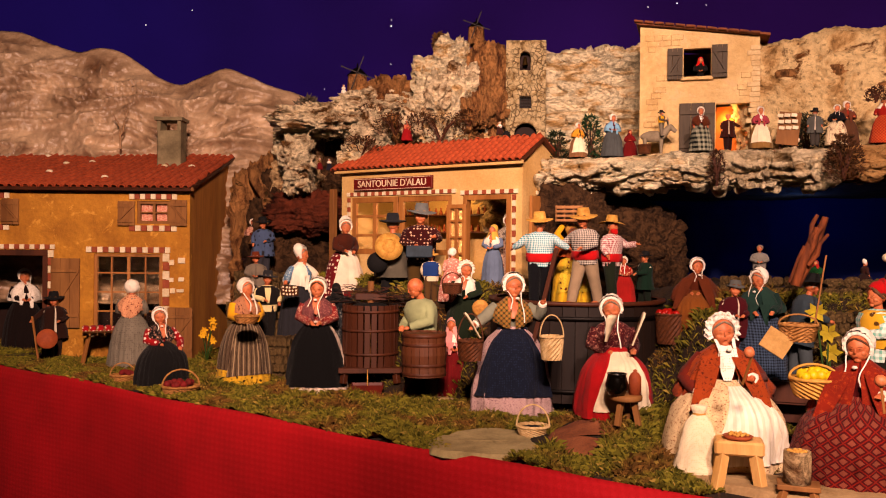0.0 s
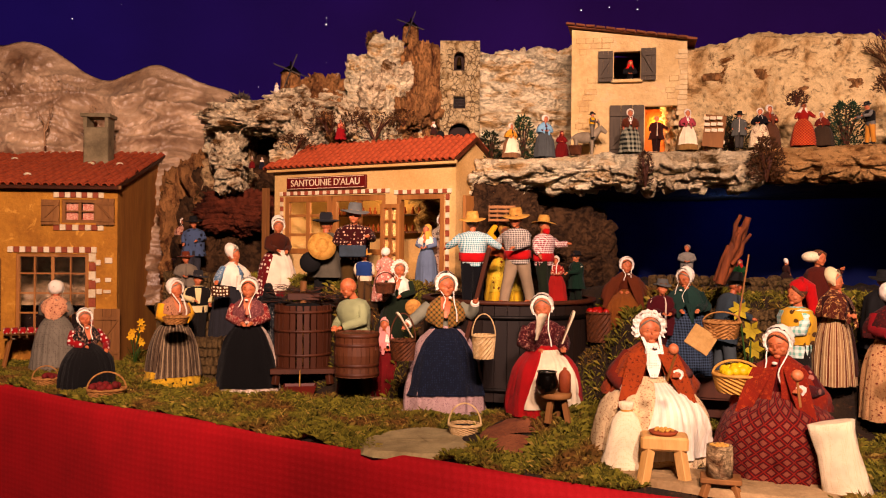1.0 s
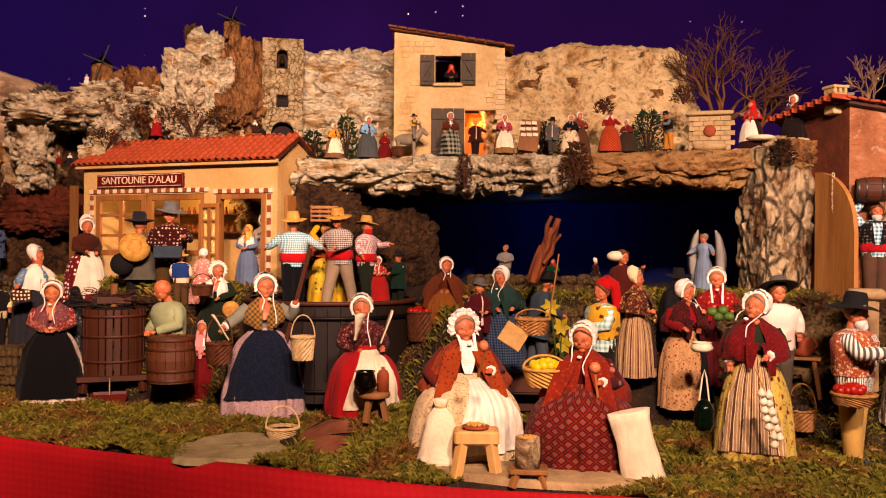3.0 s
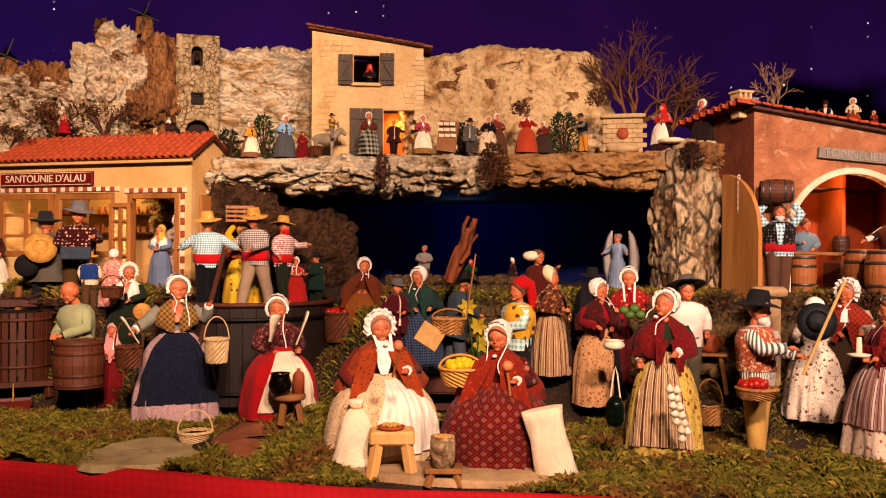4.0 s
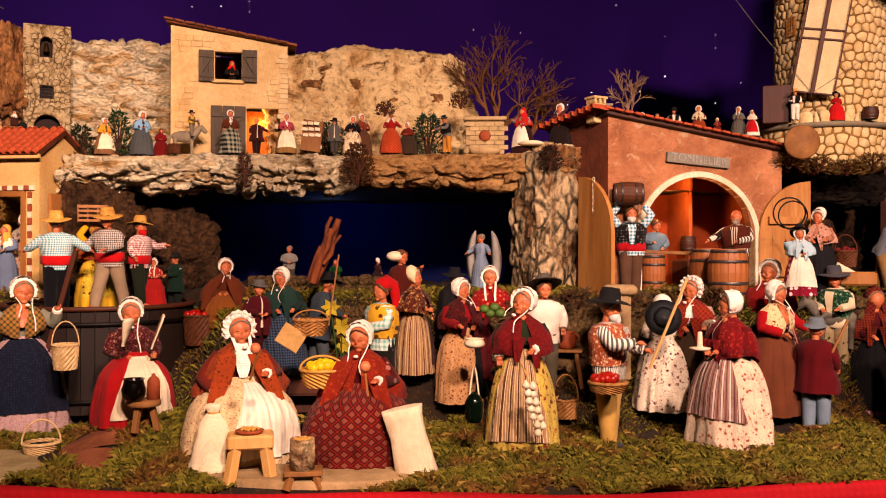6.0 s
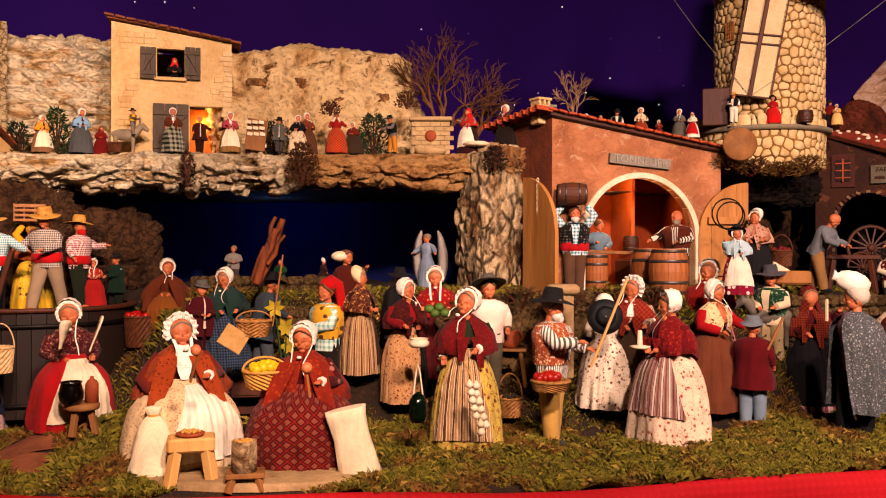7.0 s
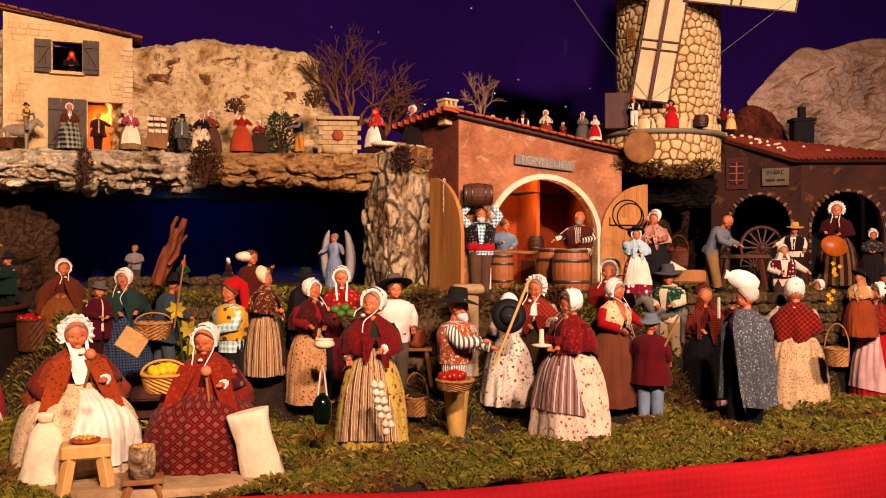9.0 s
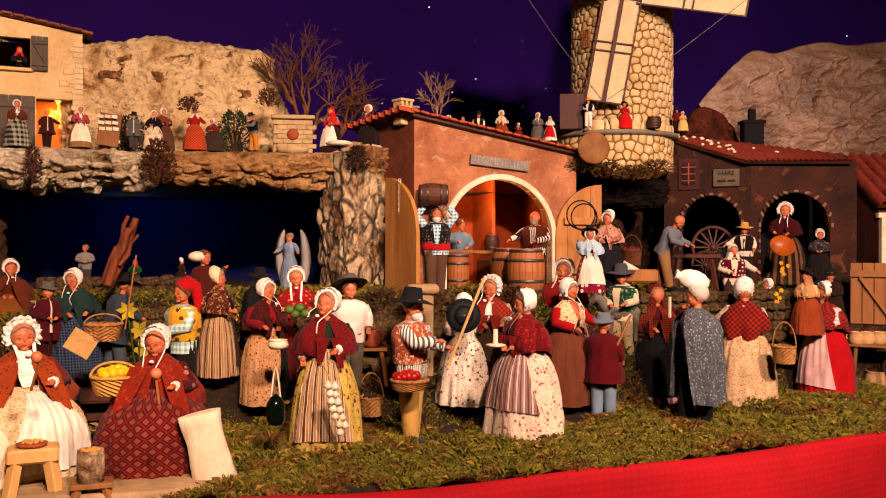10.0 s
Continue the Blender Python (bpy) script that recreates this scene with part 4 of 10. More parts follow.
# the stone house on the terrace
def stone_house():
    m, L = frame_of((0.640, 2.850), (0.995, 2.748))
    h = thing("farmhouse", m, "tall pale stone farmhouse with grey shutters and an open lit door", "house")
    top = lambda x: 1.190 - 0.050 * x / L
    win, door = (0.137, 1.02, 0.222, 1.112), (0.238, 0.755, 0.345, 0.932)
    wall_with_holes(L, 0.74, 1.19, [win, door], STONE_WALL, 0.025, top, "wall", h)
    dp = 0.30
    for x, nm in ((L - 0.0125, "side_wall"), (0.0125, "side_wall")):
        g = Mesh()
        z = top(x) - 0.004
        g.box((x, dp / 2 + 0.025, (0.74 + z) / 2), (0.025, dp, z - 0.74), STONE_WALL)
        part(nm, g, h)
    box_part("back_wall", h, (L / 2, dp + 0.02, 0.95), (L - 0.05, 0.02, 0.42), CREAM_WALL)
    amber = surf("amber_plaster", "D98A2A", "C07018", 8, 60)
    box_part("inner_wall", h, (0.30, 0.16, 0.85), (0.16, 0.01, 0.19), amber)
    box_part("partition", h, (0.215, 0.09, 0.85), (0.01, 0.12, 0.19), amber)
    box_part("upper_floor", h, (L / 2, 0.16, 0.96), (L - 0.05, 0.26, 0.012), WOOD_DARK)
    g = Mesh()
    v = [(-0.012, -0.02, 1.196), (L + 0.03, -0.02, 1.138), (L + 0.03, dp + 0.05, 1.138), (-0.012, dp + 0.05, 1.196)]
    g.add(v + [(x, y, z + 0.007) for x, y, z in v], [(3, 2, 1, 0), (4, 5, 6, 7), (0, 1, 5, 4), (1, 2, 6, 5), (2, 3, 7, 6), (3, 0, 4, 7)], surf("brown_edge_tile", "9A6240", "74462A", 25, 160), False)
    roof = part("roof", g, h, "thin tiled roof edge")
    for i in range(12):
        x = -0.004 + i * 0.0325
        box_part("tile", roof, (x, -0.018, 1.203 - 0.050 * x / L * 1.15), (0.029, 0.03, 0.007), surf("brown_edge_tile", "9A6240", "74462A", 25, 160), "", pose(0, 0, 0, 0, 8.5 + 3 * math.sin(i * 2.1), 0), 0.4)
    shutter(h, win[0] - 0.05, win[1] - 0.008, win[0] - 0.002, win[3], WOOD_GREY)
    shutter(h, win[2] + 0.002, win[1] - 0.006, win[2] + 0.05, win[3] + 0.006, WOOD_GREY, flip=-1)
    box_part("window_sill", h, ((win[0] + win[2]) / 2, -0.006, win[1] - 0.006), (0.10, 0.02, 0.010), STONE_WALL)
    shutter(h, 0.125, 0.765, 0.236, 0.934, WOOD_GREY, -0.010, 1, "door")
    # stones set in the plaster
    r = random.Random(8)
    pale = surf("pale_corner_stone", "EAD8B0", "C8AE80", 20, 140, 0.9, 0.8, 0.003)
    for i in range(24):
        z = 0.775 + 0.0165 * i
        wd = r.uniform(0.022, 0.042)
        if z < top(L) - 0.02:
            box_part("stone", h, (L - wd / 2 + 0.002, 0.001, z), (wd, 0.008, 0.0150), pale, "", None, 0.35)
    joint = surf("brown_joint", "BCA072", "A88C5E", 20, 120, 0.95, 0.4)
    for k in range(22):
        z, x = 0.775 + 0.0188 * k, 0.006 + r.uniform(0, 0.02)
        while x < L - 0.05:
            w = r.uniform(0.022, 0.044)
            clear = not any(a - 0.055 < x + w and x < c + 0.055 and b - 0.022 < z < d + 0.018 for a, b, c, d in (win, door, (0.125, 0.76, 0.24, 0.94)))
            patch = noise.noise(Vector((x * 11, 3.7, z * 9))) > (0.08 if x < 0.10 or z < 1.0 else 0.3)
            if clear and patch and z < top(x + w) - 0.018:
                st = box_part("stone", h, (x + w / 2, 0.0012, z), (w - 0.003, 0.006, 0.0158), STONE_WALL, "", pose(0, 0, 0, 0, r.uniform(-2, 2), 0), 0.3)
                box_part("joint", st, (x + w / 2, 0.0013, z), (w - 0.001, 0.0035, 0.0178), joint)
            x += w


stone_house()


# the cooper's house
def cooper():
    m, L = frame_of((1.722, 1.990), (2.272, 1.838))
    h = thing("cooper_shop", m, "pink plastered cooper's house with a wide arched doorway", "house")
    top = lambda x: 0.862 - 0.090 * x / L
    arch = (0.105, 0.33, 0.478, 0.688)
    wall_with_holes(L, 0.28, 0.86, [arch], PINK_WALL, 0.03, top, "wall", h, (arch,))
    # left wall turns back along the terrace
    g = Mesh()
    inv = m.inverted()
    a, b = inv @ Vector((1.722, 1.990, 0)), inv @ Vector((1.700, 2.235, 0))
    v = [(a.x, a.y, 0.28), (b.x, b.y, 0.28), (b.x, b.y, 0.832), (a.x, a.y, 0.862), (a.x + 0.03, a.y + 0.03, 0.28), (b.x + 0.03, b.y, 0.28), (b.x + 0.03, b.y, 0.832), (a.x + 0.03, a.y + 0.03, 0.862)]
    g.add(v, [(1, 0, 3, 2), (4, 5, 6, 7), (3, 7, 6, 2), (0, 4, 7, 3), (1, 2, 6, 5)], SIDE_PLASTER, False)
    part("side_wall", g, h, "brown plastered side wall")
    orange = surf("orange_plaster", "B8602A", "9A4818", 6, 50, 0.9, 0.4)
    box_part("back_wall", h, (L / 2 + 0.05, 0.33, 0.56), (L + 0.2, 0.02, 0.56), orange)
    box_part("right_wall", h, (L - 0.015, 0.18, 0.53), (0.03, 0.28, 0.48), orange)
    box_part("partition", h, (0.36, 0.25, 0.56), (0.012, 0.15, 0.54), surf("light_orange_plaster", "C47436", "AC5C26", 6, 50))
    box_part("inner_floor", h, (L / 2, 0.17, 0.332), (L - 0.02, 0.33, 0.02), EARTH)
    # roof edge tiles
    g = Mesh()
    v = [(-0.012, -0.02, 0.866), (L + 0.02, -0.02, 0.772), (L + 0.06, 0.35, 0.765), (b.x - 0.02, b.y, 0.838)]
    g.add(v + [(x, y, z + 0.008) for x, y, z in v], [(3, 2, 1, 0), (4, 5, 6, 7), (0, 1, 5, 4), (1, 2, 6, 5), (2, 3, 7, 6), (3, 0, 4, 7)], WOOD_DARK, False)
    roof = part("roof", g, h, "shallow roof with terracotta edge tiles")
    for i in range(20):
        t = i / 19
        box_part("tile", roof, (-0.01 + (L + 0.02) * t, -0.012, 0.880 - 0.093 * t), (0.0275, 0.05, 0.007), TILE, "", pose(0, 0, 0, 0, 9 + 5 * math.sin(i * 2.3), 0), 0.5)
    me = tile_mesh(0.036, 0.05, TILE)
    p0, p1 = Vector((-0.014, -0.015, 0.872)), Vector((b.x - 0.015, b.y, 0.842))
    for i in range(9):
        ob = new("tile", me)
        ob.parent = roof
        ob.matrix_basis = Matrix.Translation(p0.lerp(p1, i / 8.5)) @ pose(0, 0, 0, 8, 0, 95)
    g = Mesh()
    g.box((0.03, 0.13, 0.885), (0.05, 0.05, 0.05), surf("grey_chimney", "AA9E80", "7E745A", 14, 120))
    for x in (0.019, 0.041):
        g.box((x, 0.105, 0.895), (0.014, 0.006, 0.016), IRON)
    g.box((0.03, 0.13, 0.913), (0.058, 0.058, 0.008), SIGN_GREY)
    part("chimney", g, h, "small grey plastered chimney")
    # plastered white ring of the arch
    cx, r0 = (arch[0] + arch[2]) / 2, (arch[2] - arch[0]) / 2
    zc = arch[3] - r0
    path = [(arch[0], 0.33)] + [(cx - r0 * math.cos(math.pi * i / 28), zc + r0 * math.sin(math.pi * i / 28)) for i in range(29)] + [(arch[2], 0.33)]
    rows = []
    for x, z in path:
        d = Vector((x - cx, 0, max(0, z - zc))).normalized() if z > zc else Vector((1 if x > cx else -1, 0, 0))
        p = Vector((x, 0, z))
        rows.append([p + Vector((0, 0.028, 0)), p + Vector((0, -0.006, 0)), p + d * 0.016 + Vector((0, -0.006, 0)), p + d * 0.018 + Vector((0, 0.002, 0))])
    part("arch_ring", Mesh().grid(rows, WHITE_PAINT, False), h, "white plastered arch edging")
    sign = box_part("sign", h, (0.285, -0.007, 0.738), (0.205, 0.012, 0.030), SIGN_GREY, "grey sign with raised capital letters", pose(0, 0, 0, 0, 4.5, 0))
    words("TONNELIER", sign, pose(0.285, -0.0145, 0.738, 90, 4.5, 0), 0.034, surf("sign_letter_grey", "B4AEA2", "9A9488", 30, 200))
    # opened door leaves with round tops
    LEAF = surf("pale_door_wood", "CC9C5E", "A87438", 14, 120, 0.6, 0.3, 0.002, stretch=(1, 1, 0.12))
    for side in (-1, 1):
        w = 0.165
        zt = lambda x: 0.515 + 0.165 * math.sqrt(max(0.0, 1 - ((w - x) / w) ** 2))
        d = box_part("door", h, (w / 2 + 0.01, -0.006, 0.40), (w * 0.8, 0.012, 0.022), LEAF, "opened pale wooden door leaf with rounded top")
        d.matrix_basis = Matrix.Translation((0.487, -0.012, 0)) @ pose(0, 0, 0, 0, 0, -6) if side > 0 else inv @ pose(1.634, 1.850, 0, 0, 0, 86)
        box_part("batten", d, (w / 2 + 0.01, -0.006, 0.56), (w * 0.8, 0.012, 0.022), LEAF)
        for k in range(4):
            g = Mesh()
            x0, x1 = k * w / 4, (k + 1) * w / 4
            n = 6
            for i in range(n):
                xa, xb = x0 + (x1 - x0 - 0.001) * i / n, x0 + (x1 - x0 - 0.001) * (i + 1) / n
                v = [(xa, 0, 0.34), (xb, 0, 0.34), (xb, 0, zt(xb)), (xa, 0, zt(xa))]
                g.add(v + [(x, 0.012, z) for x, y, z in v], [(0, 1, 2, 3), (7, 6, 5, 4), (2, 6, 7, 3), (0, 4, 5, 1)] + ([(0, 3, 7, 4)] if i == 0 else []) + ([(1, 5, 6, 2)] if i == n - 1 else []), LEAF, False)
            part("plank", g.weld(), d)
    # barred window in the side wall
    g = Mesh()
    for k in (0.35, 0.75):
        p = Vector((a.x, a.y, 0)).lerp(Vector((b.x, b.y, 0)), 0.5 + (k - 0.5) * 0.35)
        g.box((p.x - 0.006, p.y, 0.55), (0.012, 0.012, 0.20), WOOD)
    part("window_frame", g, h)


cooper()


# the windmill
def mill():
    c = Vector((2.66, 1.965))
    r = 0.178
    h = thing("windmill", Matrix.Translation((c.x, c.y, 0.0)), "round stone windmill with cream cloth sails on a stone platform", "windmill")
    mortar = surf("dark_mortar", "A08048", "765828", 20, 140, 0.95, 0.6)
    part("tower", Mesh().lathe([(r, 0.86), (r, 1.2), (r * 0.99, 1.45), (0.001, 1.47)], mortar, 48), h)
    q = Vector((-0.085, -0.02, 0))
    part("platform", Mesh().lathe([(0.12, 0.70), (0.20, 0.735), (0.215, 0.78), (0.215, 0.852), (0.001, 0.854)], mortar, 56, q), h)
    part("platform_rim", Mesh().lathe([(0.218, 0.852), (0.236, 0.856), (0.236, 0.868), (0.10, 0.871)], surf("cement_rim", "9A8F78", "7F745E", 14, 120), 56, q), h)
    # sails, one pointing down
    SAIL_TURN = 10
    d = Vector((0.122 - c.x, -0.06 - c.y, 0)).normalized()
    hub = d * (r + 0.05) + Vector((0.02, 0.0, 1.375))
    x = Vector((-d.y, d.x, 0)) * -1.0
    if x.x < 0:
        x = -x
    cloth = surf("cream_sailcloth", "E3D3AC", "D2BE92", 10, 200, 0.85, 0.3)
    base = Matrix((x, -d, Vector((0, 0, 1)))).transposed().to_4x4()
    base.translation = hub
    part("hub", Mesh().ball((0, 0, 0), (0.03, 0.05, 0.03), WOOD_DARK, 12, 8), h).matrix_basis = base
    for k in range(4):
        b = part("sail", Mesh().box((0, -0.012, -0.205), (0.012, 0.012, 0.41), WOOD_DARK), h, "cream cloth sail on a brown wooden frame")
        b.matrix_basis = base @ Matrix.Rotation(radians(90 * k + SAIL_TURN), 4, "Y")
        for xx in (-0.064, 0.064):
            part("rail", Mesh().box((xx, -0.012, -0.23), (0.005, 0.006, 0.36), WOOD_DARK), b)
        for z in (-0.052, -0.205, -0.235, -0.408):
            part("batten", Mesh().box((0, -0.011, z), (0.13, 0.006, 0.005), WOOD_DARK), b)
        for xx in (-0.033, 0.033):
            part("sailcloth", Mesh().box((xx, -0.006, -0.23), (0.053, 0.002, 0.355), cloth), b, "cream sailcloth")
    tips = [base @ Matrix.Rotation(radians(90 * k + SAIL_TURN), 4, "Y") @ Vector((0, -0.012, -0.408)) for k in range(4)]
    for p, q2 in zip(tips, tips[1:] + tips[:1]):
        part("cord", Mesh().tube([p, p.lerp(q2, 0.5) - Vector((0, 0, 0.012)), q2], 0.0008, SIGN_GREY, 4), h, "thin pale cord between two sails")
    # window and door
    e = Vector((0.122 - c.x, -0.06 - c.y, 0)).normalized()
    ang = math.atan2(e.y, e.x)
    def on(a, z, name, g, lab=""):
        o = part(name, g, h, lab)
        o.matrix_basis = Matrix.Translation((r * math.cos(ang + a), r * math.sin(ang + a), z)) @ Matrix.Rotation(ang + a + math.pi / 2, 4, "Z")
        return o
    for i in range(4):
        on(-0.72, 1.21, "glazing_bar", Mesh().box((-0.015 + 0.01 * i, -0.010, 0), (0.003, 0.008, 0.062), WOOD))
    for k in range(6):
        on(-0.72, 1.21, "glazing_bar", Mesh().box((0, -0.010, -0.03 + 0.012 * k), (0.033, 0.0075, 0.003), WOOD))
    g = Mesh()
    # no lamp behind: the window's glow is this pale yellow colour
    g.box((0, -0.006, 0), (0.03, 0.004, 0.06), surf("glow_painted_pane", "F6DC9A", "ECC878", 10, 60))
    on(-0.72, 1.21, "window", g, "small window with a wooden grid, its glow painted on")
    g = Mesh()
    edge_line = [(-0.034, -0.055), (0.034, -0.055)] + [(0.034 * math.cos(math.pi * i / 12), 0.025 + 0.030 * math.sin(math.pi * i / 12)) for i in range(13)]
    g.grid([[(x * k, y, z) for x, z in edge_line] for k, y in ((1.0, -0.002), (1.0, -0.012), (0.96, -0.014))], WOOD_DARK, False, True)
    g.add([(x * 0.96, -0.014, z) for x, z in edge_line], [tuple(range(len(edge_line) - 1, -1, -1))], WOOD_DARK, False)
    for z in (-0.03, 0.015):
        g.box((0, -0.016, z), (0.06, 0.006, 0.010), WOOD_DARK)
    on(-1.05, 0.930, "door", g, "brown wooden mill door with a round head")
    # stones of the tower and the platform: uneven flat stones fitted together, mortar between them
    st = surf("honey_stone", "E4D0A4", "C4A870", 25, 130, 0.9, 0.8, 0.003, vary=0.2)
    rnd = random.Random(12)

    def stones(rad, z0, z1, step, a0, a1, q=Vector((0, 0, 0)), gap=0.0020):
        """Stones on a round wall, each the cell round its own centre, cut back by the joint."""
        pts = []
        nz, na = int((z1 - z0) / step), int((a1 - a0) * rad / step)
        for k in range(-1, nz + 1):
            for i in range(-1, na + 1):
                pts.append(Vector(((i + 0.5 * (k % 2) + rnd.uniform(-0.36, 0.36)) * step, z0 + (k + 0.5 + rnd.uniform(-0.34, 0.34)) * step)))
        for p in pts:
            if not (z0 < p.y < z1):
                continue
            near = sorted((o for o in pts if o is not p), key=lambda o: (o - p).length_squared)[:14]
            poly = [Vector((p.x + sx * step * 2, p.y + sy * step * 2)) for sx, sy in ((-1, -1), (1, -1), (1, 1), (-1, 1))]
            for o in near:
                d = (o - p).normalized()
                lim = (o - p).length / 2 - gap
                cut = []
                for u, w in zip(poly, poly[1:] + poly[:1]):
                    du, dw = (u - p).dot(d) - lim, (w - p).dot(d) - lim
                    if du <= 0:
                        cut.append(u)
                    if du * dw < 0:
                        cut.append(u.lerp(w, du / (du - dw)))
                poly = cut
            if len(poly) < 3:
                continue
            c2 = sum(poly, Vector((0, 0))) / len(poly)
            rim = []
            for u, w in zip(poly, poly[1:] + poly[:1]):
                rim += [u.lerp(w, 0.2), u.lerp(w, 0.8)]
            tall = rnd.uniform(0.0035, 0.0065)
            rows = []
            for shrink, up in ((1.0, -0.003), (0.98, tall * 0.6), (0.88, tall), (0.02, tall * 1.08)):
                row = []
                for u in rim:
                    v = c2 + (u - c2) * shrink
                    ang2 = a0 + v.x / rad
                    row.append((q.x + (rad + up) * math.cos(ang2), q.y + (rad + up) * math.sin(ang2), v.y))
                rows.append(row)
            part("stone", Mesh().grid(rows, st, True, True), h)

    stones(r, 0.875, 1.44, 0.029, ang - 1.55, ang + 1.55)
    stones(0.213, 0.735, 0.850, 0.030, ang - 1.5, ang + 1.5, q)
    # added near-black rock, put in for black cloth under the platform
    tagged(rock("rock", (c.x - 0.06, c.y, 0.68), (0.36, 0.36, 0.16), rockmat("black_filler_rock", "33261A", "20160E", "0C0806", 10.0), "near-black rock in place of black cloth below the mill platform", 41, 0.15), "", "")


mill()


# the wheelwright's house
def forge():
    a, k, b = (2.83, 1.90), (2.965, 1.625), (3.26, 1.385)
    m, L = frame_of(k, b)
    h = thing("wheelwright_shop", m, "dark brown workshop with two brick arches and a tiled roof", "house")
    arch = (0.035, 0.33, 0.285, 0.672)
    wall_with_holes(L, 0.28, 0.782, [arch], BROWN_WALL, 0.025, None, "wall", h, (arch,))
    m2, L2 = frame_of(a, k)
    inv = m.inverted()
    arch2 = (0.066, 0.33, 0.272, 0.664)
    w2 = wall_with_holes(L2, 0.28, 0.84, [arch2], BROWN_WALL, 0.025, lambda x: 0.888 - 0.108 * x / L2, "gable_wall", h, (arch2,))
    w2.matrix_basis = inv @ m2
    # near-black back wall: the shade inside the arches is in its colour
    box_part("back_wall", h, (L / 2, 0.40, 0.52), (L + 0.1, 0.02, 0.5), surf("shop_shade_wall", "241710", "160D08", 5, 40))
    A, B = Vector((-0.030, -0.03, 0.784)), Vector((L - 0.03, -0.03, 0.784))
    p = inv @ Vector((*a, 0.894))
    D, C = Vector((p.x - 0.02, p.y, 0.894)), inv @ Vector((3.40, 1.512, 0.818))
    tiled_roof(h, A, B, C, D, 19, 12, ROOF_TILE)
    red = surf("dusty_red_brick", "64321F", "4A2416")
    pale = surf("dusty_pale_brick", "9A8060", "745A40", 20, 120)
    for (ar, mm) in ((arch, Matrix()), (arch2, inv @ m2)):
        cx, r0 = (ar[0] + ar[2]) / 2, (ar[2] - ar[0]) / 2
        zc = ar[3] - r0
        for i in range(21):
            t = math.pi * (i + 0.5) / 21
            o = box_part("brick", h, (0, 0, 0), (math.pi * r0 / 21 * 0.92, 0.008, 0.009), (pale, red)[i % 2])
            o.matrix_basis = mm @ Matrix.Translation((cx - (r0 + 0.006) * math.cos(t), -0.003, zc + (r0 + 0.006) * math.sin(t))) @ Matrix.Rotation(math.pi / 2 - t, 4, "Y") @ Matrix.Rotation(math.pi, 4, "Y")
        for i in range(11):
            o = box_part("brick", h, (0, 0, 0), (0.009, 0.008, 0.012), (pale, red)[i % 2])
            o.matrix_basis = mm @ Matrix.Translation((ar[0] - 0.006, -0.003, 0.35 + i * (zc - 0.36) / 10))
    # window with brick surround on the gable
    g = Mesh()
    g.box((0.09, -0.003, 0.745), (0.075, 0.008, 0.115), red)
    # dark plate on the wall, painted as the shade of an opening
    g.box((0.09, -0.006, 0.745), (0.045, 0.010, 0.075), surf("inside_shade", "3A1E12"))
    g.box((0.09, -0.012, 0.745), (0.005, 0.006, 0.08), CLAY)
    for z in (0.72, 0.745, 0.77):
        g.box((0.09, -0.012, z), (0.05, 0.005, 0.004), CLAY)
    part("window", g, h, "small barred window framed with red bricks").matrix_basis = inv @ m2
    s = box_part("sign", h, (0.222, -0.008, 0.728), (0.090, 0.008, 0.062), surf("dull_sign_grey", "7E7662", "665E4C", 20, 150, 0.85, 0.3), "small grey sign with faded lettering")
    s.matrix_basis = inv @ m2
    words("FABRE", s, pose(0.222, -0.0128, 0.743, 90, 0, 0), 0.020, BROWN_WALL)
    bars = Mesh()
    for x, w in ((0.205, 0.03), (0.240, 0.026)):
        bars.box((x, -0.0128, 0.716), (w, 0.002, 0.008), BROWN_WALL)
    part("lettering_bar", bars, s)
    g = Mesh()
    q = inv @ Vector((3.16, 1.74, 0.0))
    soot = surf("soot_black", "181210", "0E0A08", 20, 120, 0.9, 0.6)
    g.box((q.x, q.y, 0.89), (0.074, 0.06, 0.12), soot)
    g.box((q.x, q.y, 0.954), (0.086, 0.07, 0.012), soot)
    g.box((q.x, q.y, 0.980), (0.024, 0.024, 0.05), soot)
    part("chimney", g, h, "sooty black chimney")
    r = random.Random(2)
    g = Mesh()
    for i in range(24):
        u, v = r.uniform(0, 0.4) if i < 18 else r.uniform(0, 1), r.uniform(0.1, 0.95)
        p = A.lerp(B, u * 0.5).lerp(D.lerp(C, u * 0.5), v)
        part("roof_stone", Mesh().ball(p + Vector((0, 0, 0.012)), (0.008 * r.uniform(0.6, 1.3), 0.006, 0.005), WHITE_PAINT, 7, 5), h, "white stone lying on the tiles")


forge()


# ---- the clay dolls: each is one mesh ----


ARM = {"d": ((0.150, 0.01, 0.665), (0.150, -0.045, 0.56)), "f": ((0.155, -0.02, 0.665), (0.035, -0.16, 0.62)), "h": ((0.150, -0.03, 0.665), (0.115, -0.20, 0.64)),
       "o": ((0.195, -0.02, 0.70), (0.275, -0.09, 0.64)), "u": ((0.195, -0.04, 0.72), (0.205, -0.12, 0.83)), "t": ((0.20, -0.01, 0.93), (0.105, -0.02, 1.07)),
       "w": ((0.180, 0.03, 0.68), (0.100, -0.06, 0.60)), "L": ((0.215, -0.02, 0.64), (0.150, -0.19, 0.575)), "S": ((0.195, -0.05, 0.655), (0.115, -0.215, 0.685)), "p": ((0.16, -0.09, 0.70), (0.12, -0.24, 0.72))}


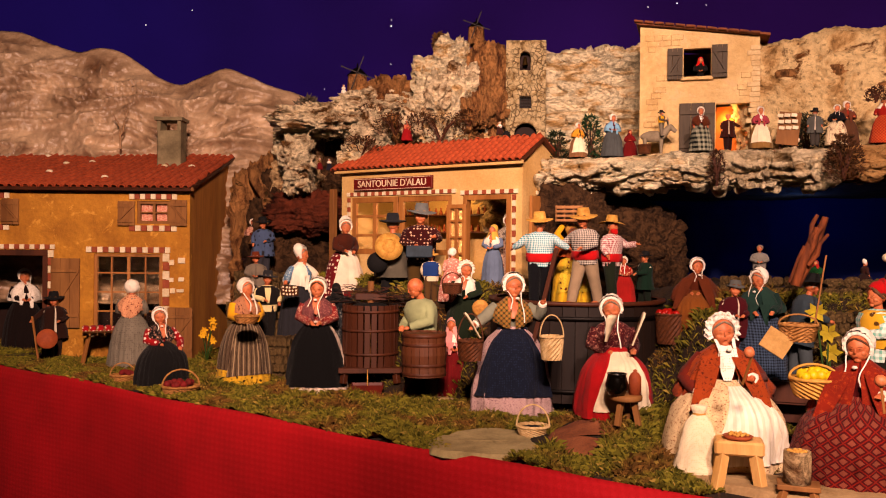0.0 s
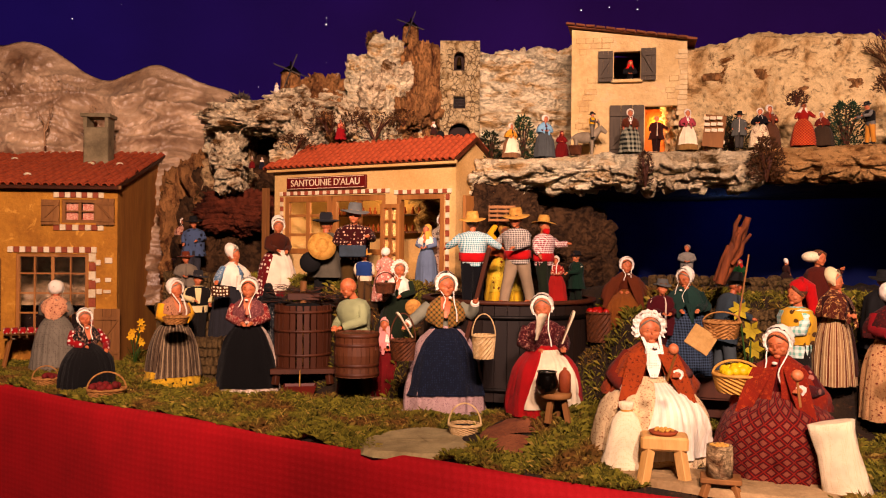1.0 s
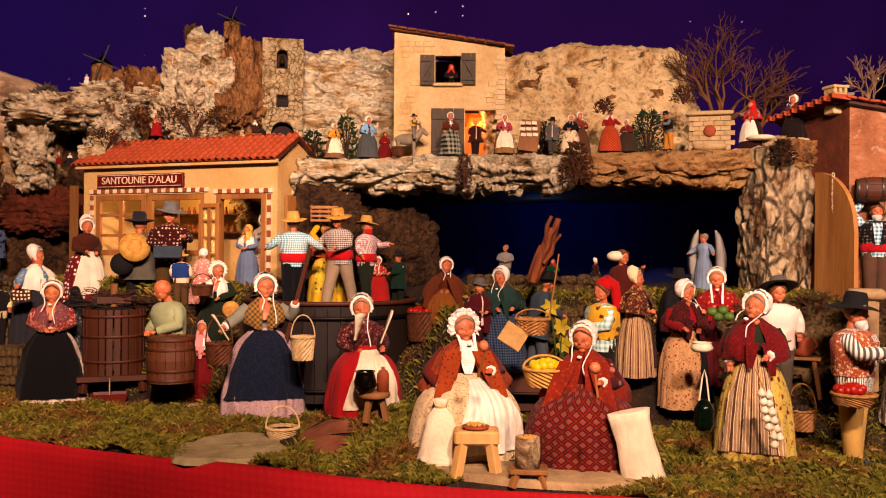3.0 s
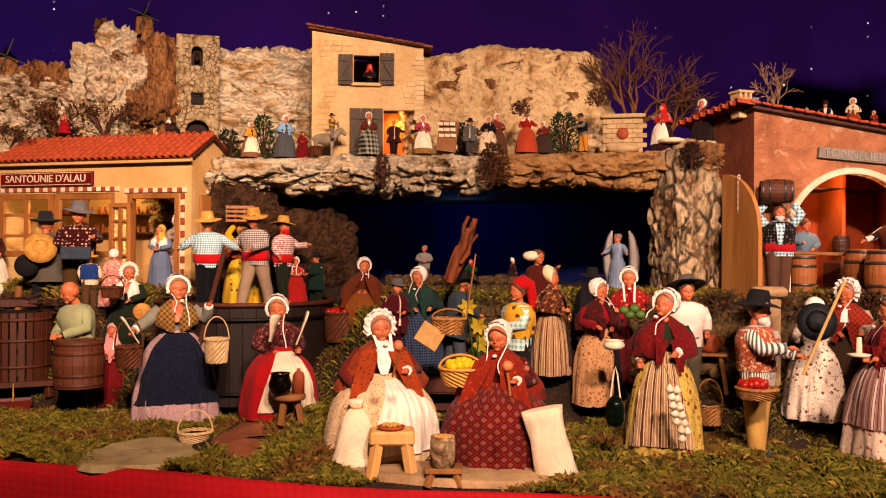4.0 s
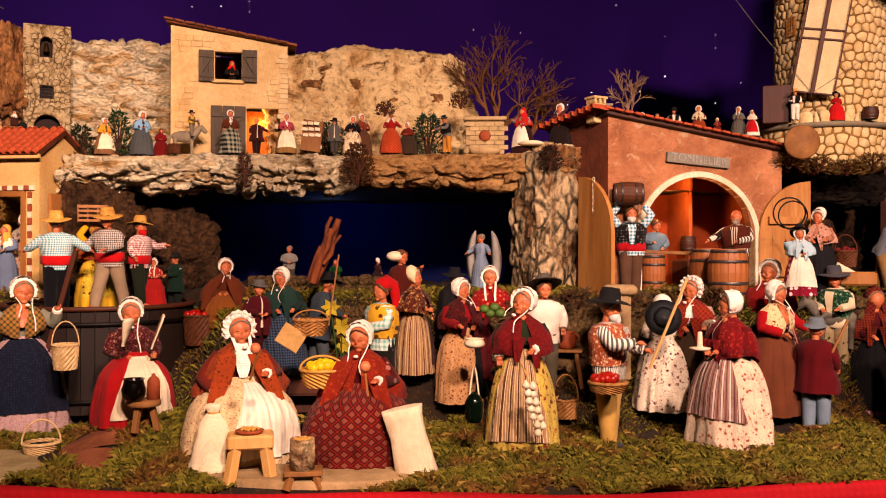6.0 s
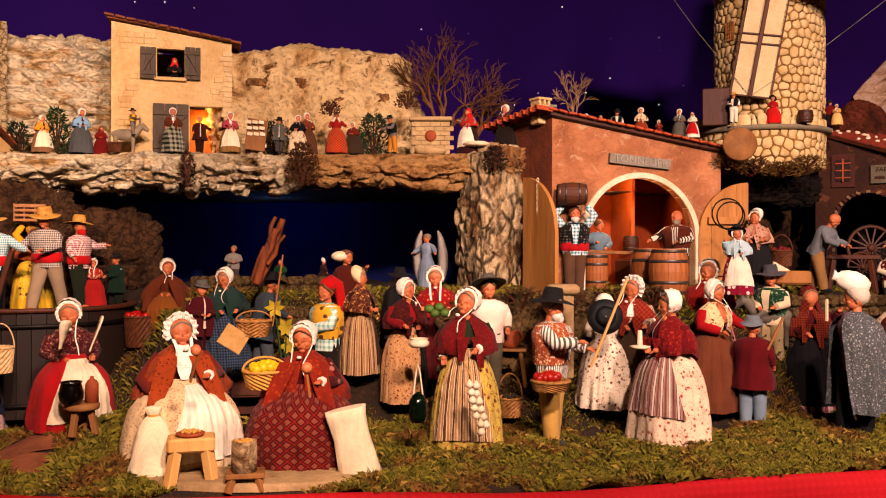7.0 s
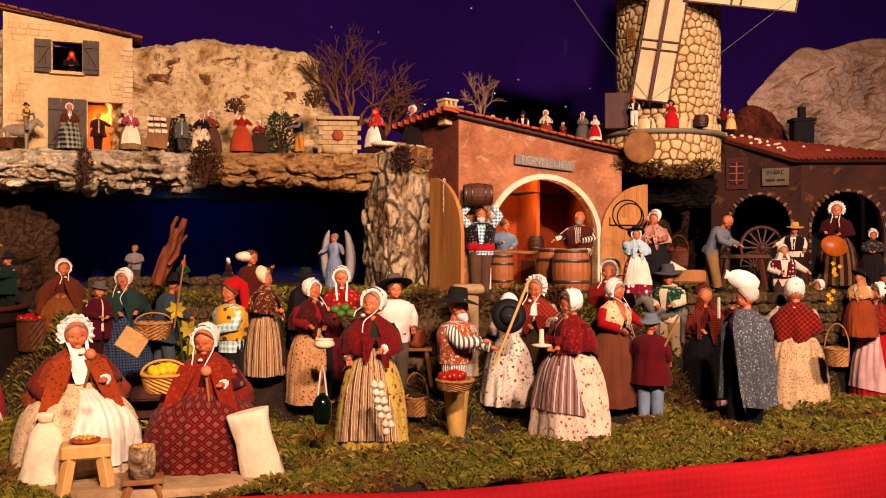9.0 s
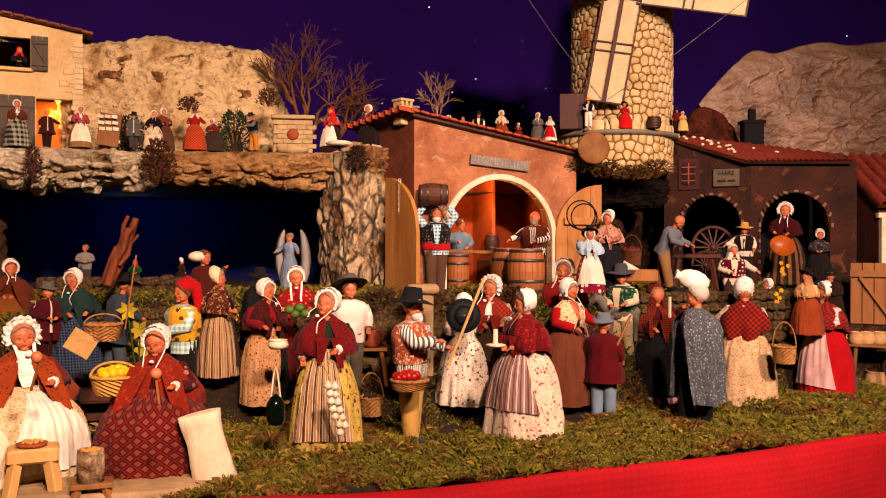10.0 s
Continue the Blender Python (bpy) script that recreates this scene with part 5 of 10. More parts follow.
class Figure:
    """Upper body above a waist at z0; k enlarges it for seated figures."""

    def __init__(self, h, z0=0.6, lean=0.0):
        self.g, self.h = Mesh(), h
        self.k = (1 - z0) / 0.4
        self.stand(0.6, z0, lean)

    def stand(self, waist, z0, lean):
        """The upper body bends at the waist; the torso is a little short and the head large, as clay dolls are made."""
        k = self.k
        base = Matrix.Diagonal((self.h, self.h, self.h, 1)) @ Matrix.Translation((0, 0, z0)) @ Matrix.Rotation(radians(lean), 4, "X")
        self.upright = base @ Matrix.Diagonal((k, k, k, 1)) @ Matrix.Translation((0, 0, -waist))
        self.m = base @ Matrix.Diagonal((k, k, k * 0.9, 1)) @ Matrix.Translation((0, 0, -waist))

    def p(self, x, y, z):
        return self.m @ Vector((x, y, z))

    def turn_head(self, yaw, nod, tilt):
        c, top = Matrix.Translation((0, 0, 0.83)), Matrix.Translation((0, 0, 0.985))
        turn = Matrix.Rotation(radians(yaw), 4, "Z") @ Matrix.Rotation(radians(nod), 4, "X") @ Matrix.Rotation(radians(tilt), 4, "Y")
        self.m = self.upright @ c @ turn @ c.inverted() @ top @ Matrix.Diagonal((1.12, 1.12, 1.12, 1)) @ top.inverted()

    def lathe(self, prof, mat, n=20, sx=1.0, sy=1.0, drop=0.0, back=0.0, ripple=0.0, gap=0.0):
        """A shell round the body; gap: degrees left open on each side of the front, widest below."""
        rows = []
        for i, (r, z) in enumerate(prof):
            t = 1 - i / (len(prof) - 1)
            row = []
            for j in range(n):
                a = 6.28319 * j / n
                if gap:
                    o = radians(gap * (0.25 + 0.75 * t))
                    a = -math.pi / 2 + o + (6.28319 - 2 * o) * j / (n - 1)
                q = r * (1 + ripple * t * math.sin(7 * a + 1.3))
                if n >= 28:
                    s = self.h * 61.7
                    q *= 1 + (0.14 * noise.noise((3.0 * math.cos(a) + s, 3.0 * math.sin(a), 6 * z)) - 0.30 * abs(noise.noise((4.6 * math.cos(a), 4.6 * math.sin(a) + s, 4 * z))) + 0.09 - 0.14 * abs(noise.noise((10 * math.cos(a) + s, 10 * math.sin(a), 6 * z))) + 0.05 * noise.noise((40 * r * math.cos(a), 40 * r * math.sin(a), 40 * z + s))) * (0.3 + 0.7 * t)
                zz = z - t * (drop * max(0, -math.sin(a)) ** 3 + back * max(0, math.sin(a)) ** 3)
                row.append(self.p(q * sx * math.cos(a), q * sy * math.sin(a), zz))
            rows.append(row)
        self.g.grid(rows, mat, True, not gap)

    def ball(self, c, r, mat, nu=12, nv=8):
        m = self.m.to_3x3()
        self.g.ball(self.p(*c), r, mat, nu, nv, m)

    def tube(self, pts, radii, mat, n=8):
        s = self.h * self.k
        if not isinstance(radii, (list, tuple)):
            radii = [radii] * len(pts)
        self.g.tube([self.p(*q) for q in pts], [r * s for r in radii], mat, n)

    def arms(self, pair, sleeve, fat=1.0, cuff=None):
        for side, kind in ((-1, pair[0]), (1, pair[1])):
            e, q = ARM[kind]
            sh = (side * 0.112, 0.005, 0.785)
            e, q = (side * e[0], e[1], e[2]), (side * q[0], q[1], q[2])
            mid = tuple((a + b) / 2 for a, b in zip(e, q))
            w = tuple(b + (a - b) * 0.18 for a, b in zip(e, q))
            self.tube([sh, tuple((a + b) / 2 for a, b in zip(sh, e)), e, mid, w], [0.044 * fat, 0.047 * fat, 0.043 * fat, 0.040 * fat, 0.033 * fat], sleeve, 10)
            if cuff:
                self.tube([w, tuple(b + (a - b) * 0.06 for a, b in zip(e, q))], [0.033, 0.031], cuff)
            self.ball(q, (0.021, 0.022, 0.019), SKIN, 8, 6)
            v = Vector(q) - Vector(e)
            v.normalize()
            o = v.cross(Vector((0, 0, 1))).normalized() if abs(v.z) < 0.9 else Vector((1, 0, 0))
            for k in (-1.5, -0.5, 0.5, 1.5):
                a0 = Vector(q) + o * k * 0.009
                self.tube([a0, a0 + v * 0.022 - Vector((0, 0, 0.003)), a0 + v * 0.034 - Vector((0, 0, 0.016))], [0.0062, 0.006, 0.0045], SKIN, 5)
            a0 = Vector(q) - o * side * 0.016
            self.tube([a0, a0 + v * 0.02 + Vector((0, 0, 0.012))], [0.007, 0.005], SKIN, 5)

    def head(self, hair=True, tone=None, bare=True):
        tone = tone or HAIR
        self.tube([(0, 0.010, 0.82), (0, 0.004, 0.88)], [0.036, 0.032], SKIN)
        self.ball((0, 0.0, 0.924), (0.056, 0.060, 0.061), SKIN, 18, 12)
        self.ball((0, -0.012, 0.892), (0.046, 0.046, 0.043), SKIN, 16, 10)
        self.tube([(0, -0.057, 0.922), (0, -0.065, 0.905), (0, -0.057, 0.899)], [0.004, 0.0068, 0.005], SKIN, 7)
        self.ball((0, -0.042, 0.860), (0.019, 0.013, 0.012), SKIN, 8, 6)
        self.ball((0, -0.0565, 0.880), (0.0090, 0.0022, 0.0016), LIP_PAINT, 8, 4)
        for s in (-1, 1):
            self.ball((s * 0.026, -0.037, 0.896), (0.018, 0.0155, 0.0165), SKIN, 10, 7)
            self.tube([(s * 0.0135, -0.0570, 0.9165), (s * 0.0205, -0.0565, 0.9180), (s * 0.0275, -0.0530, 0.9165)], [0.0006, 0.0014, 0.0006], EYE_PAINT, 5)
            self.tube([(s * 0.011, -0.0590, 0.928), (s * 0.022, -0.0560, 0.931), (s * 0.033, -0.0490, 0.927)], [0.0006, 0.0011, 0.0006], tone, 5)
            self.ball((s * 0.054, 0.004, 0.905), (0.007, 0.012, 0.015), SKIN, 6, 5)
        if hair:
            self.ball((0, 0.014, 0.940), (0.061, 0.060, 0.054) if bare else (0.060, 0.055, 0.048), tone, 14, 9)
            if not bare:
                for s in (-1, 1):
                    self.tube([(s * 0.002, -0.047, 0.972), (s * 0.024, -0.045, 0.962), (s * 0.042, -0.032, 0.944), (s * 0.052, -0.016, 0.920)], [0.005, 0.007, 0.007, 0.005], tone, 6)
            for s in (-1, 1) if bare else ():
                self.tube([(s * 0.006, -0.044, 0.973), (s * 0.032, -0.042, 0.956), (s * 0.050, -0.022, 0.930), (s * 0.056, 0.004, 0.905)], [0.010, 0.014, 0.013, 0.010], tone, 7)

    def bonnet(self, mat, frill=1.0, tall=0.0, strings=True):
        rows = []
        for i in range(11):
            v = i / 10
            y = -0.026 + 0.106 * v
            rr = 0.069 * math.sqrt(max(0.0, 1 - max(0.0, (v - 0.25) / 0.75) ** 2.4)) + 0.004
            row = []
            for j in range(34):
                a = 6.28319 * j / 34
                w = 1 + 0.13 * noise.noise((3.2 * math.cos(a), 3.2 * math.sin(a) + self.h * 50, 7 * v)) + 0.025 * math.sin(15 * a) * (1 - v)
                low = 0.010 * max(0, -math.sin(a)) * (1 - v)
                row.append(self.p(rr * w * math.cos(a), y, 0.932 + tall * v * 1.6 + rr * 1.06 * w * math.sin(a) + low + 0.012 * v))
            rows.append(row)
        self.g.grid(rows, mat, True, True)
        rows = []
        for i, (rr, y) in enumerate(((0.057, -0.024), (0.063, -0.030), (0.069 + 0.007 * frill, -0.018))):
            row = []
            for j in range(56):
                a = math.pi * (-0.16 + 1.32 * j / 55)
                w = 1 + (0.055 * frill * math.sin(18 * a + 3 * noise.noise((3 * a, self.h * 70, 0))) * (0.6 + 0.8 * noise.noise((5 * a, 0, self.h * 50))) if i == 2 else 0)
                row.append(self.p(rr * w * math.cos(a), y + (0.007 * frill * math.cos(16 * a) if i == 2 else 0), 0.922 + rr * 1.06 * w * math.sin(a)))
            rows.append(row)
        self.g.grid(rows, mat)
        if frill > 1.5:
            self.g.grid([[self.p((rr + 0.0065 * math.sin(17 * a + 2 * noise.noise((4 * a, self.h * 30, 1)))) * math.cos(a), y + 0.008 * math.cos(15 * a), 0.924 + (rr + 0.0065 * math.sin(17 * a + 2 * noise.noise((4 * a, self.h * 30, 1)))) * 1.05 * math.sin(a)) for a in [math.pi * (-0.2 + 1.4 * j / 69) for j in range(70)]] for rr, y in ((0.064, -0.012), (0.074, -0.014), (0.088, -0.002))], mat)
        if strings:
            k = self.h * 40 % 1.0
            for s in (-1, 1):
                rows = [[self.p(s * (0.050 - 0.030 * min(1, 2 * t) + 0.022 * t + dx + 0.006 * math.sin(5 * t + 6 * k)), -0.030 - 0.10 * min(1, 1.8 * t), 0.885 - (0.10 + 0.09 * k + 0.04 * s) * t) for dx in ((-0.008, 0.0, 0.008) if k > 0.75 else (-0.0035, 0.0, 0.0035))] for t in (0, 0.15, 0.3, 0.45, 0.6, 0.8, 1.0)]
                self.g.grid(rows, mat)
            self.ball((0.004, -0.100, 0.838), (0.015, 0.009, 0.009), mat, 8, 5)

    def hood(self, mat):
        """A kerchief over head and neck."""
        self.ball((0, 0.018, 0.930), (0.066, 0.066, 0.074), mat, 14, 9)
        self.lathe([(0.105, 0.79), (0.082, 0.84), (0.066, 0.90)], mat, 30, 1, 1, 0.02, 0.05, 0.08, 34)
        self.ball((0, -0.025, 0.907), (0.050, 0.050, 0.062), SKIN, 12, 8)

    def hat(self, mat, brim=0.13, crown=0.062, high=0.07, droop=0.012, band=None, tilt=0):
        n = 26
        rows = []
        for r, z in ((brim, -droop), (brim * 0.98, -droop + 0.005), (brim * 0.75, 0.002), (crown, 0.006), (crown * 0.97, high * 0.6), (crown * 0.8, high), (0.001, high * 1.03)):
            row = []
            for j in range(n):
                a = 6.28319 * j / n
                wob = 0.010 * math.sin(2 * a + 0.7) * (r / brim) ** 3
                row.append(self.p(r * math.cos(a), 0.008 + r * math.sin(a), 0.955 + z + wob - tilt * r * math.sin(a)))
            rows.append(row)
        self.g.grid(rows, mat, True, True)
        if band:
            self.lathe([(crown * 1.04, 0.963), (crown * 1.03, 0.980)], band, 20)


def woman(m, h, label, skirt, top, apron=None, shawl=None, cap=WHITE, kind="bonnet", arms="ff", hem=None, seated=False, wide=1.0, hat=None, cuff=None, lean=0, cloak=None, low=0.13, neck=None, gap=0, face=None, fichu=False, hem_h=0.06, broad=1.0, askew=0.0):
    z0 = 0.52 if seated else 0.6
    wide *= 1.04 if h < 0.135 else 1.0
    f = Figure(h, z0, lean)
    g, R = f.g, 0.250 * wide * (1.5 if seated else 1.0)
    seed = (h * 977) % 6.28
    if seated:
        prof = [(R, 0.0), (R * 1.02, 0.06), (R * 1.0, 0.18), (R * 0.95, 0.30), (R * 0.86, 0.40), (R * 0.68, 0.48), (R * 0.46, 0.53), (0.11, 0.565), (0.09, 0.58)]
        sy, off = 1.05, -0.06
    else:
        prof = [(R, 0.0), (R * 1.0, 0.03), (R * 0.985, 0.10), (R * 0.93, 0.25), (R * 0.85, 0.38), (R * 0.73, 0.48), (R * 0.57, 0.555), (0.088, 0.615), (0.08, 0.63)]
        sy, off = 0.92, 0.0
    zs, rs = [q[1] for q in prof], [q[0] for q in prof]
    pleats = 11 + int(seed * 5) % 9

    def around(a, z, more=0.0):
        """A place on the skirt, folded into uneven flutes from the gathered waist to the hem."""
        t = max(0.0, 1 - z / zs[-1])
        c, s = math.cos(a), math.sin(a)
        k = 0.13 * noise.noise((2.4 * c + seed, 2.4 * s, 1.2 * z)) + 0.10 * (0.5 - 2 * abs(noise.noise((4.2 * c, 4.2 * s + seed, 1.1 * z)))) + 0.07 * noise.noise((8 * c, 8 * s + seed, 1.6 * z)) + 0.04 * noise.noise((20 * c, 20 * s, 22 * z + seed))
        k = k * (0.25 + 0.75 * t) + 0.020 * math.sin(pleats * 2 * a + 3 * k) * min(1.0, 2.2 * (1 - t) + 0.25)
        r = float(np.interp(z, zs, rs)) * (1 + k) + more
        fwd = off - (0.07 * smooth(0.05, 0.40, z) * (1 - smooth(0.44, 0.56, z)) if seated else 0.0)
        return (r * c * h, (fwd + r * sy * s) * h, (z + (0.012 * noise.noise((3 * c, 3 * s, seed)) if z < 0.02 else 0)) * h)

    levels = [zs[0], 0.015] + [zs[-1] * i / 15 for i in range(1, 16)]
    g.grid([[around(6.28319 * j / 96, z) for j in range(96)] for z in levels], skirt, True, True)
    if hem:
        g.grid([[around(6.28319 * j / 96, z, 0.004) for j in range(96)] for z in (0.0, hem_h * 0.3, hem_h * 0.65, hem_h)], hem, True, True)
    if apron:
        z1, z2 = (0.08, 0.55) if seated else (low, zs[-2])
        rows = []
        for i in range(15):
            z = z1 + (z2 - z1) * i / 14
            spread = broad * (1.05 if seated else 1.12) - 0.36 * i / 14
            rows.append([around(-math.pi / 2 + askew + spread * (j / 12 - 1), z + 0.012 * math.cos(2.2 * (j / 12 - 1)) * (i == 0), 0.015 + 0.004 * math.sin(1.7 * j + seed)) for j in range(25)])
        g.grid(rows, apron)
        f.lathe([(0.094, 0.595), (0.098, 0.603), (0.097, 0.618), (0.093, 0.626)], apron, 24, 1.12, 0.84)
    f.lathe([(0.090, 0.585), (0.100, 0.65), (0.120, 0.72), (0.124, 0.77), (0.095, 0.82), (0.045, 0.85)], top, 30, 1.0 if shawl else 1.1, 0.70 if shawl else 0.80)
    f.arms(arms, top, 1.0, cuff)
    if shawl:
        if seated and not fichu:
            f.lathe([(0.268, 0.530), (0.268, 0.56), (0.262, 0.60), (0.248, 0.645), (0.222, 0.700), (0.190, 0.745), (0.150, 0.79), (0.090, 0.835), (0.05, 0.868)], shawl, 64, 0.98, 0.74, 0.03, 0.06, 0.05, gap or 24)
            for s in (-1, 1):
                f.g.grid([[f.p(s * (0.075 + 0.125 * t + dx * (1 - 0.55 * t * t)), -0.125 - 0.175 * math.sin(1.5 * t) + 0.10 * abs(dx) + 0.008 * math.sin(70 * dx + 4 * t), 0.80 - 0.37 * t + 0.3 * abs(dx) * t) for dx in (-0.05, -0.03, -0.01, 0.012, 0.035, 0.06)] for t in (0, 0.12, 0.25, 0.4, 0.55, 0.7, 0.85, 1.0)], shawl)
        elif fichu:
            f.lathe([(0.134, 0.668), (0.142, 0.680), (0.148, 0.705), (0.150, 0.735), (0.140, 0.770), (0.112, 0.807), (0.076, 0.838), (0.046, 0.866)], shawl, 56, 1.0, 0.84, 0.05, 0.10, 0.03, 8)
            f.g.grid([[f.p(x * w, -y - 0.003 * (1 - abs(x)), z) for x in (-1, -0.5, 0, 0.5, 1)] for w, y, z in ((0.010, 0.128, 0.70), (0.026, 0.120, 0.745), (0.034, 0.098, 0.795), (0.034, 0.066, 0.838), (0.030, 0.042, 0.862))], SKIN)
        else:
            f.lathe([(0.196, 0.600), (0.202, 0.615), (0.204, 0.640), (0.200, 0.675), (0.190, 0.715), (0.170, 0.757), (0.134, 0.797), (0.082, 0.836), (0.048, 0.866)], shawl, 64, 0.98, 0.78, 0.03, 0.10, 0.05, gap or 17)
            for s, z in ((-1, 0.545), (1, 0.50)):
                f.g.grid([[f.p(s * (0.045 + 0.02 * t) + dx * (1 - 0.7 * t), -0.150 - 0.020 * t + 0.012 * math.sin(40 * dx + 3 * t), 0.71 + (z - 0.71) * t) for dx in (-0.042, -0.024, -0.006, 0.012, 0.03, 0.046)] for t in (0, 0.2, 0.4, 0.6, 0.85, 1.0)], shawl)
            f.g.grid([[f.p(x * w, -y - 0.004 * (1 - abs(x)), z) for x in (-1, -0.5, 0, 0.5, 1)] for w, y, z in ((0.030, 0.118, 0.66), (0.040, 0.112, 0.72), (0.042, 0.098, 0.77), (0.036, 0.076, 0.815))], LACE if int(seed * 10) % 3 == 0 else top)
            f.ball((0, -0.035, 0.835), (0.030, 0.030, 0.030), SKIN, 10, 6)
        if neck:
            rows = [[f.p(x * w, -y - 0.003 * (1 - abs(x)), z) for x in (-1, -0.5, 0, 0.5, 1)] for w, y, z in ((0.020, 0.152, 0.655), (0.034, 0.147, 0.70), (0.042, 0.136, 0.745), (0.044, 0.108, 0.80), (0.040, 0.072, 0.84), (0.034, 0.046, 0.862))]
            f.g.grid(rows, neck)
    if cloak:
        f.lathe([(0.21, 0.10), (0.20, 0.35), (0.18, 0.60), (0.150, 0.74), (0.10, 0.82), (0.05, 0.86)], cloak, 30, 1.0, 0.85, 0.0, 0.0, 0.05)
    f.turn_head(*(face or (26 * math.sin(seed * 7), 5 * math.sin(seed * 11) + 3, 5 * math.sin(seed * 5))))
    f.head(True, HAIR if math.sin(seed * 17) > -0.6 else HAIR_BROWN, kind == "none")
    if kind == "bonnet":
        f.bonnet(cap, 0.8)
    elif kind == "lace":
        f.bonnet(cap, 2.0)
    elif kind == "cap":
        f.bonnet(cap, 0.3, 0.022, False)
    elif kind == "hood":
        f.hood(cap)
    if hat:
        f.hat(hat, 0.120, tilt=0.75)
    if seated:
        g.box((0, 0.05 * h, 0.12 * h), (0.3 * h, 0.3 * h, 0.24 * h), WOOD_DARK)
    ob = f.g.make("doll", None, "", m)
    return tagged(ob, label, "doll", "dolls of the village")


def man(m, h, label, legs, shirt, vest=None, sash=None, hat=None, arms="dd", coat=None, beard=None, kind="wide", lean=0, stride=0.05, feet=None, cloak=None, knee=0.0, face=None):
    f = Figure(h, 0.5, lean)
    f.k = 1.0
    f.stand(0.5, 0.5, lean)
    f.m = f.m @ Matrix.Diagonal((1.12, 1.08, 1, 1))
    g = f.g
    for s in (-1, 1):
        y = s * stride
        g.tube([(s * 0.055 * h, y * h, 0.03 * h), (s * 0.056 * h, (y * 0.8 - knee) * h, 0.15 * h), (s * 0.058 * h, (y * 0.5 - knee) * h, 0.27 * h), (s * 0.056 * h, y * 0.2 * h, 0.42 * h), (s * 0.045 * h, 0, 0.52 * h)],
               [0.052 * h, 0.060 * h, 0.064 * h, 0.078 * h, 0.084 * h], legs, 12)
        g.ball((s * 0.058 * h, (y - 0.035) * h, 0.02 * h), (0.036 * h, 0.075 * h, 0.026 * h), feet or BLACK, 10, 6)
    f.lathe([(0.110, 0.43), (0.116, 0.50), (0.112, 0.56), (0.132, 0.68), (0.142, 0.76), (0.11, 0.82), (0.045, 0.85)], shirt, 32, 0.9 if cloak else 1.1, 0.62 if cloak else 0.78)
    if sash:
        f.lathe([(0.120, 0.485), (0.129, 0.494), (0.131, 0.53), (0.129, 0.575), (0.122, 0.590)], sash, 32, 1.1, 0.80)
    if vest:
        f.lathe([(0.126, 0.54), (0.138, 0.66), (0.149, 0.76), (0.12, 0.815), (0.07, 0.84)], vest, 32, 1.08, 0.80, 0.0, 0.0)
        rows = [[f.p(x * w, -0.114 - y, z) for x in (-1, -0.3, 0.3, 1)] for w, y, z in ((0.02, -0.006, 0.57), (0.03, 0.004, 0.68), (0.038, 0.010, 0.76), (0.04, -0.012, 0.815))]
        f.g.grid(rows, shirt)
    if coat:
        f.lathe([(0.176, 0.33), (0.170, 0.37), (0.155, 0.46), (0.140, 0.56), (0.143, 0.66), (0.150, 0.75), (0.118, 0.82), (0.055, 0.855)], coat, 40, 1.05, 0.82, 0.0, 0.0, 0.03, 7)
    if cloak:
        f.lathe([(0.200, 0.13), (0.196, 0.25), (0.190, 0.42), (0.184, 0.58), (0.178, 0.69), (0.160, 0.765), (0.112, 0.82), (0.05, 0.865)], cloak, 64, 0.95, 0.85, 0.0, 0.0, 0.10, 55)
    if cloak:
        f.lathe([(0.080, 0.80), (0.080, 0.822), (0.064, 0.845), (0.05, 0.86)], shirt, 28, 1.05, 1.0)
    else:
        f.arms(arms, coat or shirt, 1.0)
    seed = (h * 977) % 6.28
    f.turn_head(*(face or (22 * math.sin(seed * 7), 4 * math.sin(seed * 11), 4 * math.sin(seed * 5))))
    f.head(kind != "bald", HAIR if math.sin(seed * 17) > 0.3 else HAIR_BROWN)
    if beard:
        f.ball((0, -0.030, 0.862), (0.046, 0.036, 0.034), beard, 14, 9)
        f.ball((0, -0.052, 0.848), (0.026, 0.020, 0.026), beard, 12, 8)
    if hat and kind == "wide":
        f.hat(hat, 0.135, 0.064, 0.075)
    elif hat and kind == "back":
        f.hat(hat, 0.150, 0.066, 0.065, tilt=0.55)
    elif hat and kind == "small":
        f.hat(hat, 0.10, 0.062, 0.06)
    elif hat and kind == "long":
        f.ball((0, 0.015, 0.955), (0.064, 0.066, 0.060), hat, 12, 8)
        f.tube([(0, 0.02, 0.99), (0.02, 0.09, 0.95), (0.03, 0.11, 0.84), (0.03, 0.11, 0.74)], [0.055, 0.05, 0.04, 0.02], hat, 10)
    elif hat and kind == "cap":
        f.ball((0, 0.015, 0.940), (0.064, 0.066, 0.062), hat, 14, 9)
    elif hat and kind == "hood":
        f.hood(hat)
    ob = f.g.make("doll", None, "", m)
    return tagged(ob, label, "doll", "dolls of the village")


# ---- the dolls in their places ----
woman(pose(-1.169, 3.269, 0.000, 0, 0, 185), 0.326, "doll in grey patterned dress, peach shawl and white bonnet", fab("8C8578","6E675C","dot",14), fab("8C8578","6E675C","dot",14), None, fab("DDAA86","8C3F30","flower",8), arms="ff", face=(0, 4, 0), fichu=True)
woman(pose(-0.931, 2.870, 0.000, 0, 0, 36), 0.255, "seated doll in black skirt, dark shawl and red dotted sleeves", fab("1C1B1C"), fab("A01A22","F0D8C8","dot",7), None, fab("1E191A","C9A08A","flower",12), kind="bonnet", cap=LACE, arms="fL", cuff=None, seated=True, wide=0.85, face=(-12, 4, -6), fichu=True)
